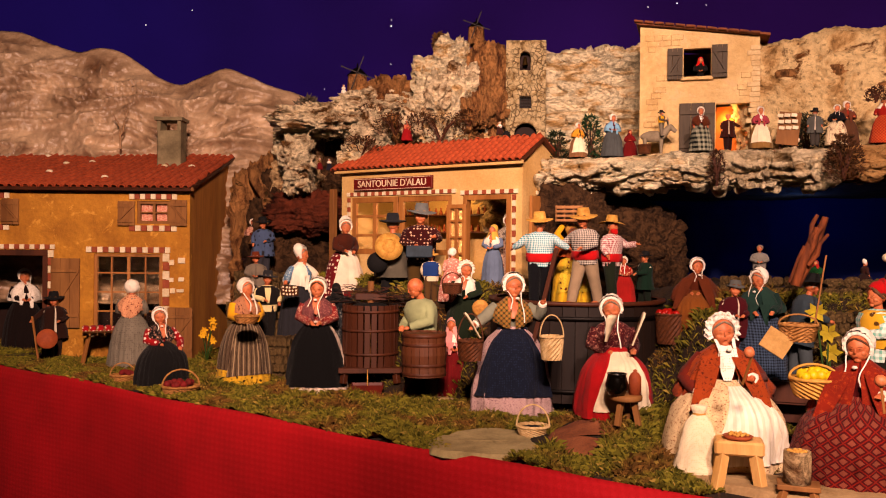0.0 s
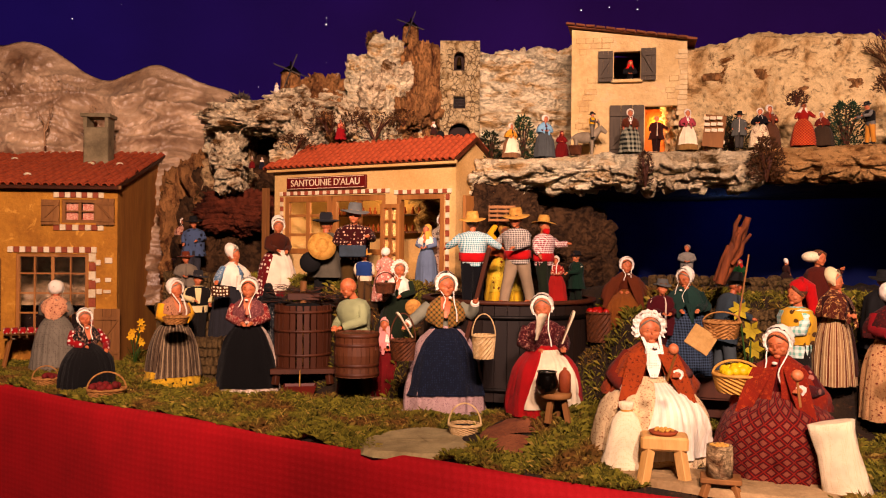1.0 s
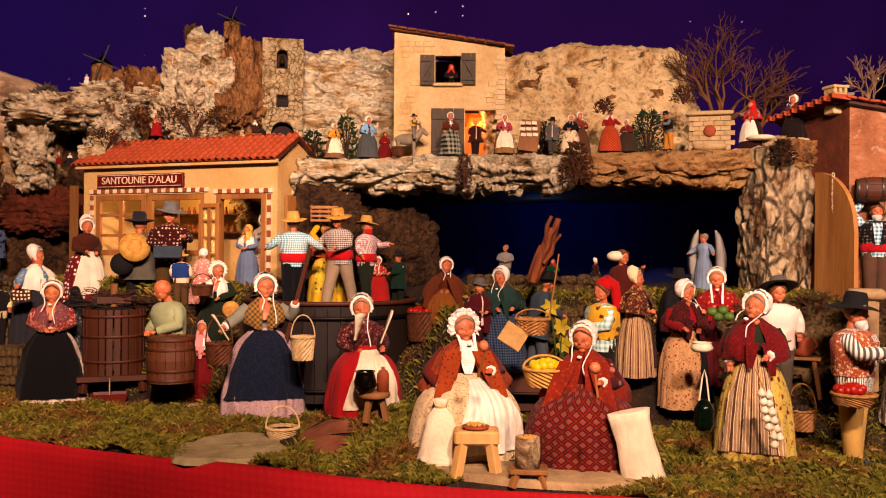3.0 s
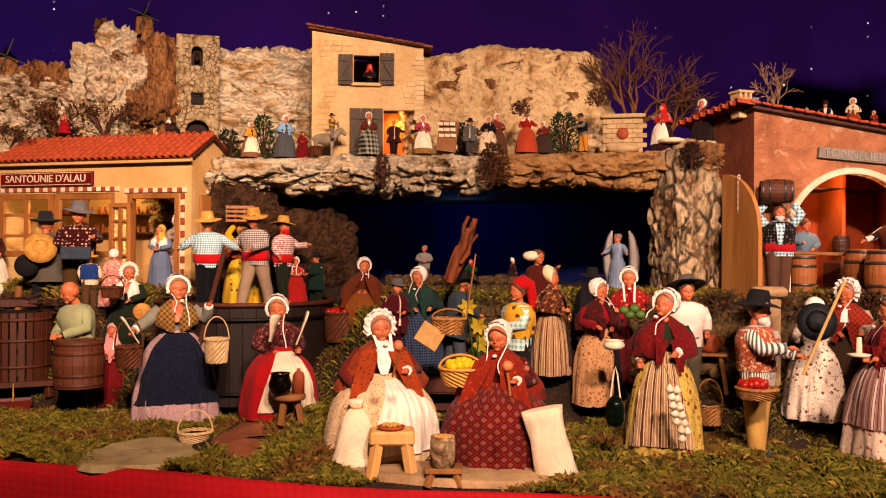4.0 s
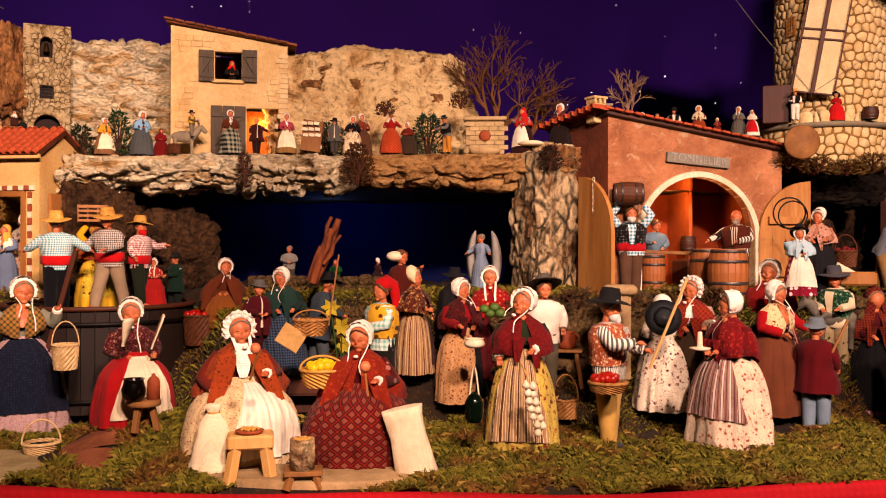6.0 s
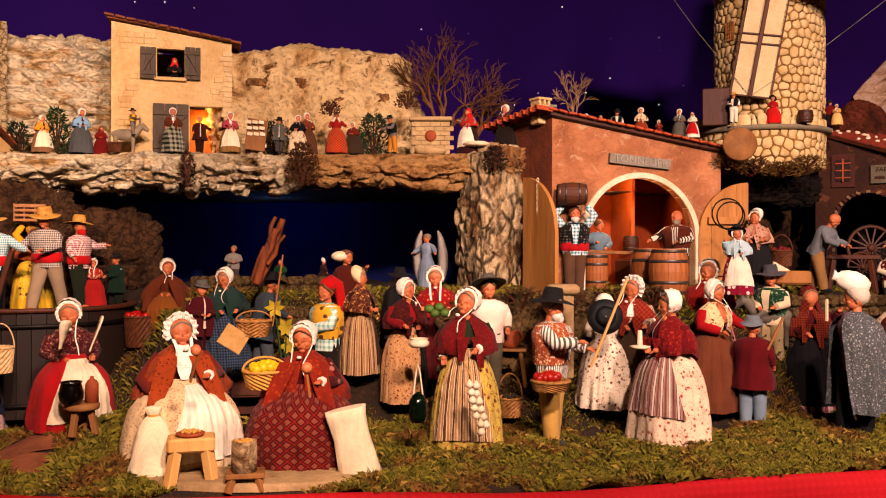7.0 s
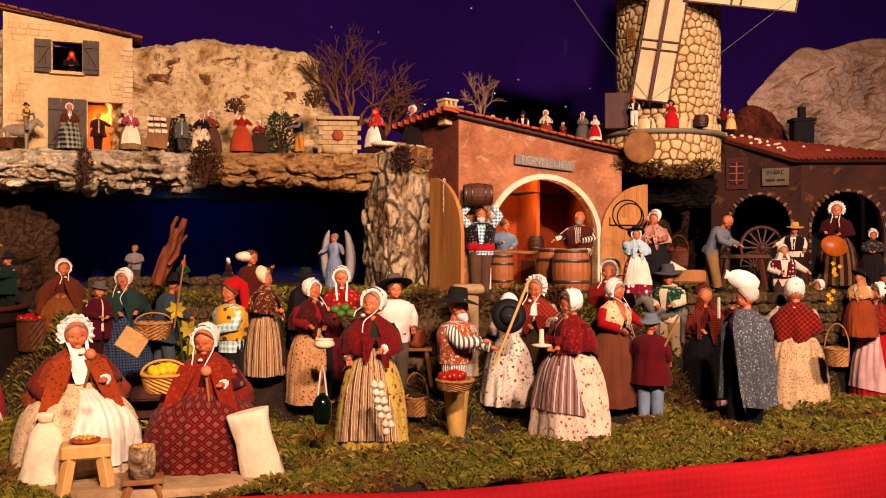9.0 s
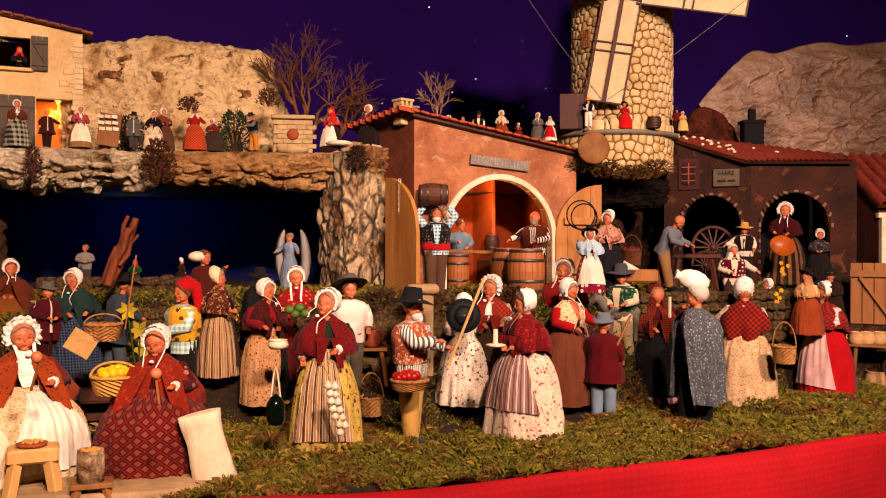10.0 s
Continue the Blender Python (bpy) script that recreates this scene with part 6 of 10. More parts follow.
man(pose(-1.526, 3.415, 0.000, 0, 0, 34), 0.266, "doll in brown clothes with black hat, holding a staff", fab("3A2417"), fab("E0D4C0"), None, None, hat=BLACK, coat=fab("3A2015"), arms="of")
woman(pose(-1.790, 3.718, 0.020, 0, 0, 36), 0.331, "doll in dark dress standing inside the doorway", fab("241512"), fab("2E1A16"), None, LACE, arms="ff")
woman(pose(-0.664, 2.922, 0.000, 0, 0, 38), 0.349, "doll in brown striped skirt with yellow sleeves and patterned shawl", fab("6B5A48","A08D72","stripe",26,"3A2A20"), fab("E2B02A"), fab("6B5A48","A79478","stripe",30,"3A2A20"), fab("B88A6A","5A2A24","flower",10), hem=fab("D8B23A","3A3012","flower",6), arms="hf", low=0.10, face=(14, 3, 4), fichu=True, hem_h=0.15)
man(pose(-0.629, 3.119, 0.120, 0, 0, 16), 0.247, "doll in dark jacket and cream shirt with wide grey hat", fab("2A2624"), fab("E9D9A8"), fab("2A2624"), None, hat=fab("3A3A3E"), arms="fd")
man(pose(-0.709, 3.299, 0.220, 0, 0, 12), 0.213, "small doll in grey coat and brown hat", fab("3A3430"), fab("7A7064"), None, None, hat=fab("7A3E22"), coat=fab("8A8072"), arms="ff")
man(pose(-0.724, 3.499, 0.340, 0, 0, 12), 0.231, "doll in blue dotted jacket and black hat", fab("4A4A52"), fab("5E6E8C"), None, None, hat=BLACK, coat=fab("5C6C8A","2A3040","dot",5), arms="df")
woman(pose(-0.810, 3.700, 0.400, 0, 0, 32), 0.175, "small doll with red and white flowered shawl", fab("3A2020"), fab("7A2A22"), None, fab("C9A08A","8C2A22","flower",8), arms="ff")
woman(pose(-0.400, 2.779, 0.000, 0, 0, 3), 0.361, "doll in black apron over a flowered skirt with mauve shawl", fab("D9C9B8","6A2630","flower",9,"1E1A1A"), fab("8E2E30","E6C9B0","flower",12), fab("0E0D10"), fab("7C4A4C","B98880","flower",18), kind="bonnet", hem=fab("E2D3C2","5A2A30","flower",10), arms="ff", low=0.06, face=(-6, 2, 2), fichu=True, broad=1.25)
woman(pose(-0.514, 3.168, 0.120, 0, 0, 47), 0.340, "doll in blue and white jacket and white bonnet", fab("3A3A40"), fab("6E8EA8","D8E0E2","flower",8), None, WHITE, kind="cap", arms="oh")
woman(pose(-0.351, 3.084, 0.270, 0, 0, 41), 0.290, "doll in brown coat with red dotted skirt and white bonnet", fab("7A1A22","E9DCC8","dot",7), fab("5A2E1C"), fab("E9DCC8"), None, kind="cap", hat=None, arms="hf", lean=6)
woman(pose(-0.348, 2.899, 0.130, 0, 0, 167), 0.214, "doll in black bonnet bending behind the wine press", fab("2E3236","8A8A86","flower",8), fab("3A3A3E"), None, None, cap=BLACK, kind="hood", arms="oo", lean=-14)
man(pose(-0.055, 2.663, 0.003, 0, 0, -57), 0.376, "bald doll in pale green shirt working at a bench", fab("6A5844"), fab("A9B08A"), None, None, arms="ff", beard=None, lean=10, kind="bald", face=(-10, 10, 0))
man(pose(-0.169, 2.939, 0.252, 0, 0, 153), 0.315, "doll in grey coat seen from behind with black hat", BLACK, fab("6E6A5C"), None, None, hat=fab("33343A"), coat=fab("6A665A"), arms="fd")
man(pose(-0.075, 2.879, 0.266, 0, 0, 1), 0.332, "doll in dotted black jacket and round grey hat", fab("5E4A26"), fab("4A1618","D8B8A0","dot",9), None, None, hat=fab("7C7F7E"), arms="fp")
man(pose(-0.038, 2.816, 0.280, 0, 0, 171), 0.170, "boy doll in blue waistcoat and straw hat", fab("6A5030"), fab("E5D6B8"), fab("2F4E88"), None, hat=STRAW, arms="dd")
woman(pose(0.031, 2.799, 0.290, 0, 0, 184), 0.170, "girl doll in pink dress and white bonnet", fab("C98A7C","F0E2D2","flower",8), fab("D79A8A","F0E2D2","flower",10), None, None, kind="bonnet", arms="dd")
woman(pose(0.071, 2.719, 0.140, 0, 0, -9), 0.280, "doll in dark green dress with white lace bonnet and scarf", fab("24301F"), fab("2B3A26"), None, WHITE, kind="lace", arms="hf", face=(18, 4, 4), fichu=True)
woman(pose(0.167, 2.900, 0.340, 0, 0, -23), 0.201, "girl doll in grey blue coat and yellow scarf", fab("76849A"), fab("7C8AA2"), None, WHITE, cap=fab("D9B45A"), kind="hood", arms="ff", wide=0.75, fichu=True)
woman(pose(0.224, 2.980, 0.340, 0, 0, -29), 0.238, "old doll in grey shawl and lace bonnet", fab("B9A08C","7A3A34","flower",8), fab("8A8078"), None, fab("B4A898","6A4A44","flower",9), cap=LACE, kind="bonnet", arms="fd")
woman(pose(0.032, 2.681, 0.004, 0, 0, 9), 0.244, "small doll with pink scarf and red dress", fab("7A1A1E"), fab("A0523E","E7D7C6","flower",9), None, fab("D99A96"), cap=fab("E0A8A0"), kind="hood", arms="ff")
woman(pose(0.195, 2.418, 0.002, 0, 0, -2), 0.391, "tall doll in dark blue apron with bright fringed shawl", fab("C3A9A6","8C6A72","flower",20), fab("8F9080"), fab("1C2438","303C56","dot",16), fab("A88648","6E1E1C","plaid",1.7,"34583A"), kind="bonnet", cap=LACE, hem=fab("9FB0B4"), arms="ou", cuff=WHITE, wide=1.18, low=0.155, face=(14, -6, 4), fichu=True, hem_h=0.03, broad=1.02)
man(pose(0.285, 2.549, 0.295, 0, 0, 169), 0.268, "doll in blue checked shirt and red sash treading grapes", fab("14161E"), fab("4FA6B4","E6EEEA","check",46), None, fab("C01E22"), hat=STRAW, arms="oo", feet=SKIN, lean=-4)
man(pose(0.429, 2.619, 0.295, 0, 0, -50), 0.283, "doll in black striped shirt and beige breeches", fab("A8957C"), fab("2A2226","E3D8CC","check",46), None, fab("C01E22"), hat=STRAW, arms="oh", feet=SKIN, stride=0.15, lean=6)
man(pose(0.524, 2.699, 0.295, 0, 0, 49), 0.265, "doll in red checked shirt, red scarf and straw hat", fab("2A3322"), fab("A8505A","EFE3DA","check",46), None, fab("C01E22"), hat=STRAW, arms="dp", beard=fab("C01E22"), feet=SKIN)
woman(pose(0.407, 2.759, 0.295, 0, 0, 12), 0.241, "doll in yellow dress with flowered apron", fab("E2BC3A"), fab("E2B42A"), fab("D9C04A","7A3A22","flower",6), fab("C06A3A"), cap=STRAW, kind="cap", arms="tt")
woman(pose(0.567, 2.719, 0.295, 0, 0, -2), 0.144, "small doll in red flowered dress and white bonnet", fab("A82A24"), fab("B03A2C","E6C9A6","flower",9), None, None, arms="ff")
man(pose(0.623, 2.679, 0.280, 0, 0, -83), 0.175, "doll in dark green coat and black hat", fab("1E2A1E"), fab("E6DCC8"), None, None, hat=BLACK, coat=fab("18382A"), arms="fh", kind="small")
woman(pose(0.425, 2.168, 0.055, 0, 0, -3), 0.292, "seated doll in red skirt and cream apron, spinning", fab("B01A20"), fab("5A1C22","B98A7A","flower",10), fab("E9DCC0"), None, kind="bonnet", arms="fh", seated=True, wide=0.82, face=(-12, 3, -6), broad=0.85, askew=0.25)
woman(pose(0.722, 2.475, 0.225, 0, 0, -20), 0.215, "seated doll in brown shawl and skirt with white bonnet", fab("8E5A26"), fab("6A3418"), None, fab("6E3A1C"), cap=LACE, arms="ff", seated=True, wide=0.8)
man(pose(0.761, 2.264, 0.163, 0, 0, 3), 0.220, "boy doll in maroon coat and grey hat", fab("4A141A"), fab("E6D8C4"), None, None, hat=fab("6A6A66"), coat=fab("5A1420"), arms="ff", kind="small")
woman(pose(0.831, 2.269, 0.137, 0, 0, -25), 0.280, "doll in green jacket and blue checked skirt with white bonnet", fab("1E2836","54647A","check",40), fab("24403A"), None, fab("2E4A42"), arms="fh", lean=8, face=(-28, 8, -6))
woman(pose(0.614, 1.899, 0.003, 0, 0, -8), 0.320, "large seated doll in rust shawl and striped white apron", fab("E4CDA4","A87A50","flower",14), fab("7A2F1C"), fab("F2EAD8","E8DEC8","stripe",64), fab("A04E20","6A2A14","flower",9,"C07034"), kind="lace", cap=LACE, arms="LS", cuff=WHITE, neck=LACE, seated=True, broad=0.78, askew=0.42, wide=1.05, face=(4, 2, -4))
woman(pose(0.851, 1.764, 0.000, 0, 0, -31), 0.305, "large seated doll in dark red diamond-patterned skirt and red shawl", fab("8A2818","5C1014","diamond",17,"8E5240"), fab("5E1014","B07A6A","dot",5), None, fab("8A2E14","A84A20","flower",8,"5A2A1E"), kind="bonnet", arms="LS", cuff=WHITE, seated=True, wide=1.1, gap=8, face=(-14, 8, -4))
man(pose(0.911, 2.205, 0.138, 0, 0, 80), 0.264, "doll in grey coat bent under a load of wood", fab("5A6266"), fab("4A5054"), None, None, hat=BLACK, coat=fab("46525A"), arms="hh", lean=14)
man(pose(1.053, 2.454, 0.340, 0, 0, -21), 0.098, "doll in green shirt and red cap leaning on a wall", fab("3A3022"), fab("1F5A2E"), None, None, hat=fab("B03028"), kind="hood", arms="ff", face=(-20, 0, 0))
man(pose(1.041, 2.082, 0.061, 0, 0, -95), 0.328, "doll in long red cap and yellow spotted waistcoat", fab("2A2620"), fab("8CC4B4","E9EEE4","check",20), fab("DDB23A","6A4A1A","dot",4), None, hat=fab("C0161C"), kind="long", arms="ff")
woman(pose(1.212, 2.497, 0.340, 0, 0, 96), 0.099, "doll in white coif seen from behind", fab("3A2420"), fab("4A2A24"), None, None, kind="cap", arms="dd")
man(pose(1.117, 2.122, 0.225, 0, 0, 34), 0.245, "doll in brown coat carrying a white sack", fab("4A2014"), fab("5A2214"), None, None, hat=None, coat=fab("5E2416"), arms="du")
woman(pose(1.140, 2.087, 0.135, 0, 0, 31), 0.280, "doll in brown bodice and striped skirt with cream coif", fab("A98A64","7A4630","stripe",16,"C9B48C"), fab("3E1C18"), fab("4A2414"), fab("5E2E1C","C9A26A","flower",8), cap=fab("E6D6AE"), kind="cap", arms="ff", cloak=None, wide=0.8, broad=0.7, askew=0.8, low=0.09, face=(12, 0, 0))
woman(pose(1.240, 2.012, 0.063, 0, 0, 0), 0.325, "doll in maroon shawl and quilted flowered skirt holding a pot", fab("CDA678","8A4632","flower",9), fab("8C1420"), fab("141012"), fab("4A1616","7A2A20","flower",12), arms="hf", kind="bonnet", wide=0.85, broad=0.62, askew=0.75, low=0.03, face=(22, 6, 0))
woman(pose(1.333, 2.008, 0.122, 0, 0, -32), 0.298, "doll in red shawl carrying green cabbages", fab("5A1418"), fab("8A1418"), None, fab("9A1C18","C97A5A","dot",9), kind="bonnet", arms="hh")
woman(pose(1.233, 1.701, 0.000, 0, 0, -22), 0.376, "tall doll in striped apron, yellow flowered skirt and dark red shawl", fab("C9B45E","8C2E24","flower",5,"3E5A2A"), fab("2E3A22"), fab("B0906A","6A482E","stripe",26,"D8C4A0"), fab("6E1016","94281E","flower",16), kind="bonnet", arms="df", cuff=WHITE, wide=0.90, broad=0.8, askew=-0.28, low=0.07, lean=-3, face=(-38, -8, 8))
man(pose(1.387, 1.831, 0.100, 0, 0, -35), 0.294, "doll in white shirt and grey felt hat", fab("6A6250"), fab("EBDCCB"), None, None, hat=fab("6A655E"), kind="back", arms="dd")
man(pose(1.240, 2.044, 0.191, 0, 0, 141), 0.222, "doll in black cloak and hat seen from behind", BLACK, BLACK, None, None, hat=BLACK, cloak=BLACK, arms="dd")
woman(pose(1.532, 2.398, 0.345, 0, 0, -71), 0.177, "angel doll in pale blue robe with wings", fab("8A98A8"), fab("94A2B2"), None, None, cap=HAIR, kind="none", arms="oo", wide=0.7)
man(pose(1.680, 2.413, 0.340, 0, 0, -63), 0.091, "small kneeling doll in red in the dark cave", fab("5A1414"), fab("6A1818"), None, None, hat=None, arms="ff")
man(pose(1.017, 2.793, 0.340, 0, 0, -18), 0.143, "doll in white seated at the back of the cave", fab("5A5650"), fab("9A958C"), None, None, hat=None, arms="ff")
man(pose(1.427, 1.618, 0.000, 0, 0, 30), 0.365, "old doll in striped shirt, flowered waistcoat and black hat", fab("C9A660"), fab("E8E0D0","6A6A66","stripe",52), fab("A85C3C","EBD2AC","flower",9), None, hat=BLACK, beard=fab("D8D2C8"), arms="ph", feet=fab("4A4E56"), stride=0.02, face=(6, 6, 0))
woman(pose(1.669, 1.699, 0.058, 0, 0, 149), 0.291, "doll in cream flowered dress seen from behind", fab("E6D8C0","7A4652","flower",7), fab("E0D2BA","5A3A4A","flower",10), None, None, kind="bonnet", arms="hf", wide=1.05)
woman(pose(1.748, 1.680, 0.058, 0, 0, -48), 0.338, "doll in rust shawl and frilled lace bonnet", fab("4A3A28"), fab("B9A48C","6A3A3A","flower",10), None, fab("7E2616","A0482A","plaid",2), kind="lace", cap=LACE, arms="fh", face=(-22, 4, 6))
woman(pose(1.692, 1.491, 0.000, 0, 0, -91), 0.367, "tall doll in dark red shawl and quilted rose-print skirt", fab("E0CFB4","A85A46","flower",7), fab("6E1018"), fab("A07A6C","D9C7B8","stripe",30,"6A3A3A"), fab("7A0E18","A8402E","flower",10), kind="bonnet", arms="ff", wide=1.1, hem=fab("A01C1C"), low=0.2, hem_h=0.022)
woman(pose(1.998, 1.628, 0.031, 0, 0, -3), 0.352, "doll in red jacket with yellow scarf and white bonnet", fab("7A4A30"), fab("A8101C"), None, fab("E0CDA0","8A2A22","flower",9), kind="bonnet", arms="fo", lean=4, face=(10, 4, 0), fichu=True)
woman(pose(2.094, 1.729, 0.080, 0, 0, -48), 0.360, "doll in red shawl and striped red dress", fab("8E2228","C9A090","stripe",34), fab("9A1C1C"), None, fab("8E1A14"), kind="bonnet", arms="ff", face=(-15, 2, 5))
woman(pose(2.082, 1.613, 0.345, 0, 0, -40), 0.186, "doll in pale blue blouse, wide black hat and cream apron", fab("8C1A3A","E6D2C8","dot",6), fab("A9C4CC"), fab("E9DCC8"), fab("B9CED2"), cap=WHITE, kind="bonnet", hat=BLACK, arms="uf", wide=0.9)
woman(pose(2.283, 1.714, 0.345, 0, 0, -61), 0.243, "doll in flowered shawl and black skirt with white bonnet", BLACK, fab("B9866A","6A2A2A","flower",9), BLACK, fab("C9A08A","7A3A2E","flower",9), kind="cap", arms="fh")
man(pose(2.027, 1.516, 0.000, 0, 0, 110), 0.289, "boy doll in dark red coat, blue trousers and grey cap", fab("8C9CA8"), fab("6E0E1C"), None, None, hat=fab("7C848A"), coat=fab("6A0C1A"), arms="dd", kind="small", stride=0.03)
man(pose(2.258, 1.638, 0.122, 0, 0, -77), 0.294, "doll in green flowered waistcoat and grey hat riding a donkey", fab("C9B48C"), fab("E0D0AE"), fab("1E4A34","9AB08A","flower",8), None, hat=fab("5A5A5E"), arms="fh")
woman(pose(2.346, 1.576, 0.004, 0, 0, -44), 0.362, "doll in black skirt with red plaid shawl holding a candle", fab("131114"), fab("5A1420"), None, fab("6A1C16","A0502A","plaid",1.8,"2A1E16"), cap=fab("5A1C14","8A3A22","plaid",2), kind="hood", arms="fu", hem=fab("8A4A5A","C9A8B0","stripe",20), face=(12, 4, 0))
man(pose(2.155, 1.304, 0.000, 0, 0, -118), 0.379, "doll in shaggy grey cloak carrying a white sack on the head", BLACK, fab("8A6E7C"), None, None, hat=fab("D2C6B6"), kind="cap", cloak=fab("5E6264","A8AAA6","flower",12), arms="dd")
woman(pose(2.552, 1.398, 0.000, 0, 0, 111), 0.373, "doll in quilted cream skirt and red shawl seen from behind", fab("D6BC92","9A5A44","flower",14), fab("E0CDB0","A86A5A","flower",10), None, fab("6A1414","A83A22","plaid",1.6), kind="cap", arms="ho", wide=1.05)
woman(pose(2.848, 1.492, 0.147, 0, 0, -90), 0.222, "doll in cream flowered jacket and white bonnet", fab("B9A48C"), fab("D9CCB8","7A4A44","flower",10), None, None, kind="lace", arms="fu")
woman(pose(2.886, 1.308, 0.000, 0, 0, -113), 0.364, "doll in red quilted skirt with pale pink apron and white bonnet", fab("B80E1C"), fab("E6D8CC","8A3A3A","flower",14), fab("DDB8AE"), fab("7A1A18","A8462E","plaid",2), kind="bonnet", arms="ff", low=0.09, face=(-15, 8, 0))
woman(pose(2.797, 1.327, 0.200, 0, 0, -92), 0.201, "doll in rust dress with cream shawl", fab("A0522A"), fab("D9C49A"), None, fab("C9A070"), cap=fab("B98A62"), kind="hood", hat=fab("241A16"), arms="ff")
man(pose(2.895, 1.298, 0.200, 0, 0, -84), 0.204, "doll in dark coat and small black hat", fab("2A2018"), fab("5A4030"), None, None, hat=BLACK, coat=fab("3A2418"), arms="ff", kind="small")
man(pose(2.705, 1.535, 0.247, 0, 0, -48), 0.241, "doll in long white headcloth and red dotted waistcoat", fab("4A3A2A"), fab("DFD2B8"), fab("6A0E1E","E0CFC0","dot",8), None, hat=fab("E6DAC4"), kind="hood", arms="fo")
man(pose(2.823, 1.565, 0.360, 0, 0, -69), 0.196, "doll in straw hat, white shirt and dark waistcoat", fab("3A2A1E"), fab("E0D2B8"), fab("2A1C18"), None, hat=STRAW, arms="od")
woman(pose(3.099, 1.571, 0.345, 0, 0, -61), 0.292, "doll in dark red jacket and striped skirt playing a lute", fab("3A2016","846442","stripe",16), fab("4A0E16"), None, fab("521016"), kind="lace", cap=LACE, arms="hf")
woman(pose(3.100, 1.441, 0.345, 0, 0, -63), 0.192, "doll in dark dress with white cap leaning on a counter", fab("2A2220"), fab("34302E","8A8078","flower",9), None, None, kind="cap", arms="ff")
man(pose(3.303, 1.480, 0.345, 0, 0, -74), 0.253, "doll in black hat and red sash in the shade", fab("201A18"), fab("2A1E1C"), None, fab("A01A1A"), hat=BLACK, arms="dd")
man(pose(2.420, 1.601, 0.345, 0, 0, 18), 0.248, "bald doll in grey jacket and tan trousers bending over a bench", fab("9A7A4E"), fab("7E8286"), None, None, arms="pp", lean=28, stride=0.09, kind="bald")
man(pose(1.765, 1.939, 0.340, 0, 0, -34), 0.259, "doll in checked sleeves and dark waistcoat lifting a barrel", fab("6E5340"), fab("4E94A8","E6EEEA","check",28), fab("24201F","8A857C","dot",12), fab("B8202A"), beard=fab("C9C2B6"), arms="tt", stride=0.03)
man(pose(1.965, 2.066, 0.340, 0, 0, -16), 0.228, "doll in grey blue shirt bent over a bench", fab("3A2A1E"), fab("7E94A0"), None, None, arms="pf", lean=6)
man(pose(2.109, 1.864, 0.340, 0, 0, -61), 0.253, "bald doll in brown waistcoat and striped shirt behind barrels", fab("2A1A12"), fab("E0D6C4","3A2A2A","stripe",30), fab("6A3420"), None, arms="of", beard=HAIR, kind="bald")
woman(pose(0.445, 2.885, 0.765, 0, 0, 13), 0.115, "small doll in white apron and yellow shawl", fab("8C6A4A"), fab("2A1A18"), fab("EFE2C6"), fab("D9A03A"), arms="fo")
woman(pose(0.550, 2.842, 0.765, 0, 0, 6), 0.138, "small doll in blue shawl and grey skirt with white bonnet", fab("5E6262"), fab("5A1420"), None, fab("8CB4CC"), kind="lace", arms="ff")
woman(pose(0.615, 2.880, 0.765, 0, 0, -10), 0.093, "small doll in red shawl", fab("7A1A1A"), fab("8A1C1C"), None, fab("8A1C1C"), cap=fab("7A1A1A"), kind="hood", arms="ff")
man(pose(0.678, 2.714, 0.815, 0, 0, 48), 0.081, "small doll in yellow waistcoat and black hat riding a donkey", fab("8A8070"), fab("6E6658"), fab("DDB02A"), None, hat=BLACK, arms="hh", beard=HAIR)
woman(pose(0.784, 2.660, 0.765, 0, 0, -10), 0.135, "small doll in dark checked skirt and brown shawl", fab("1E241E","A8A894","check",20), fab("8A2A1E"), None, fab("6A3A1E"), arms="dd")
man(pose(0.858, 2.630, 0.765, 0, 0, -6), 0.112, "small doll in brown coat holding a basket and candle", fab("3A1C14"), fab("E0CDB0"), None, None, hat=None, coat=fab("4E2416"), arms="do")
woman(pose(0.936, 2.576, 0.765, 0, 0, -8), 0.124, "small doll in cream apron and pink scarf", fab("9A7A4A"), fab("4A1418"), fab("F0E4C8"), fab("B0525E"), arms="ff")
man(pose(1.066, 2.501, 0.765, 0, 0, -21), 0.107, "small doll in grey suit and black hat", fab("55504A"), fab("D8CDBC"), None, None, hat=BLACK, coat=fab("6A6A64"), arms="dd", beard=HAIR)
woman(pose(1.115, 2.470, 0.765, 0, 0, -43), 0.115, "small doll in black cape with cream flowered skirt", fab("E6D6B4","7A3A2A","flower",6), fab("18141A"), None, fab("18141A"), cap=WHITE, arms="ff")
woman(pose(1.151, 2.488, 0.765, 0, 0, -13), 0.127, "small doll in rust jacket and white bonnet", fab("6A4A34"), fab("9A3A24"), None, fab("7A4A34"), arms="fh")
woman(pose(1.219, 2.417, 0.765, 0, 0, -35), 0.125, "small doll in red patterned dress with long white veil", fab("9A2A1C","C9703A","plaid",3), fab("9A2418"), None, None, cap=fab("E6D9C4"), kind="hood", arms="ho")
woman(pose(1.275, 2.415, 0.765, 0, 0, -46), 0.100, "small kneeling doll in rust shawl and white bonnet", fab("4A3A2A"), fab("7A3220"), None, fab("7A2E1C"), arms="ff", wide=1.2)
man(pose(1.371, 2.333, 0.765, 0, 0, -89), 0.117, "small doll in grey sleeves and tan trousers bending down", fab("C08A3A"), fab("7A7872"), fab("16130F"), None, hat=BLACK, kind="small", arms="pp", lean=12)
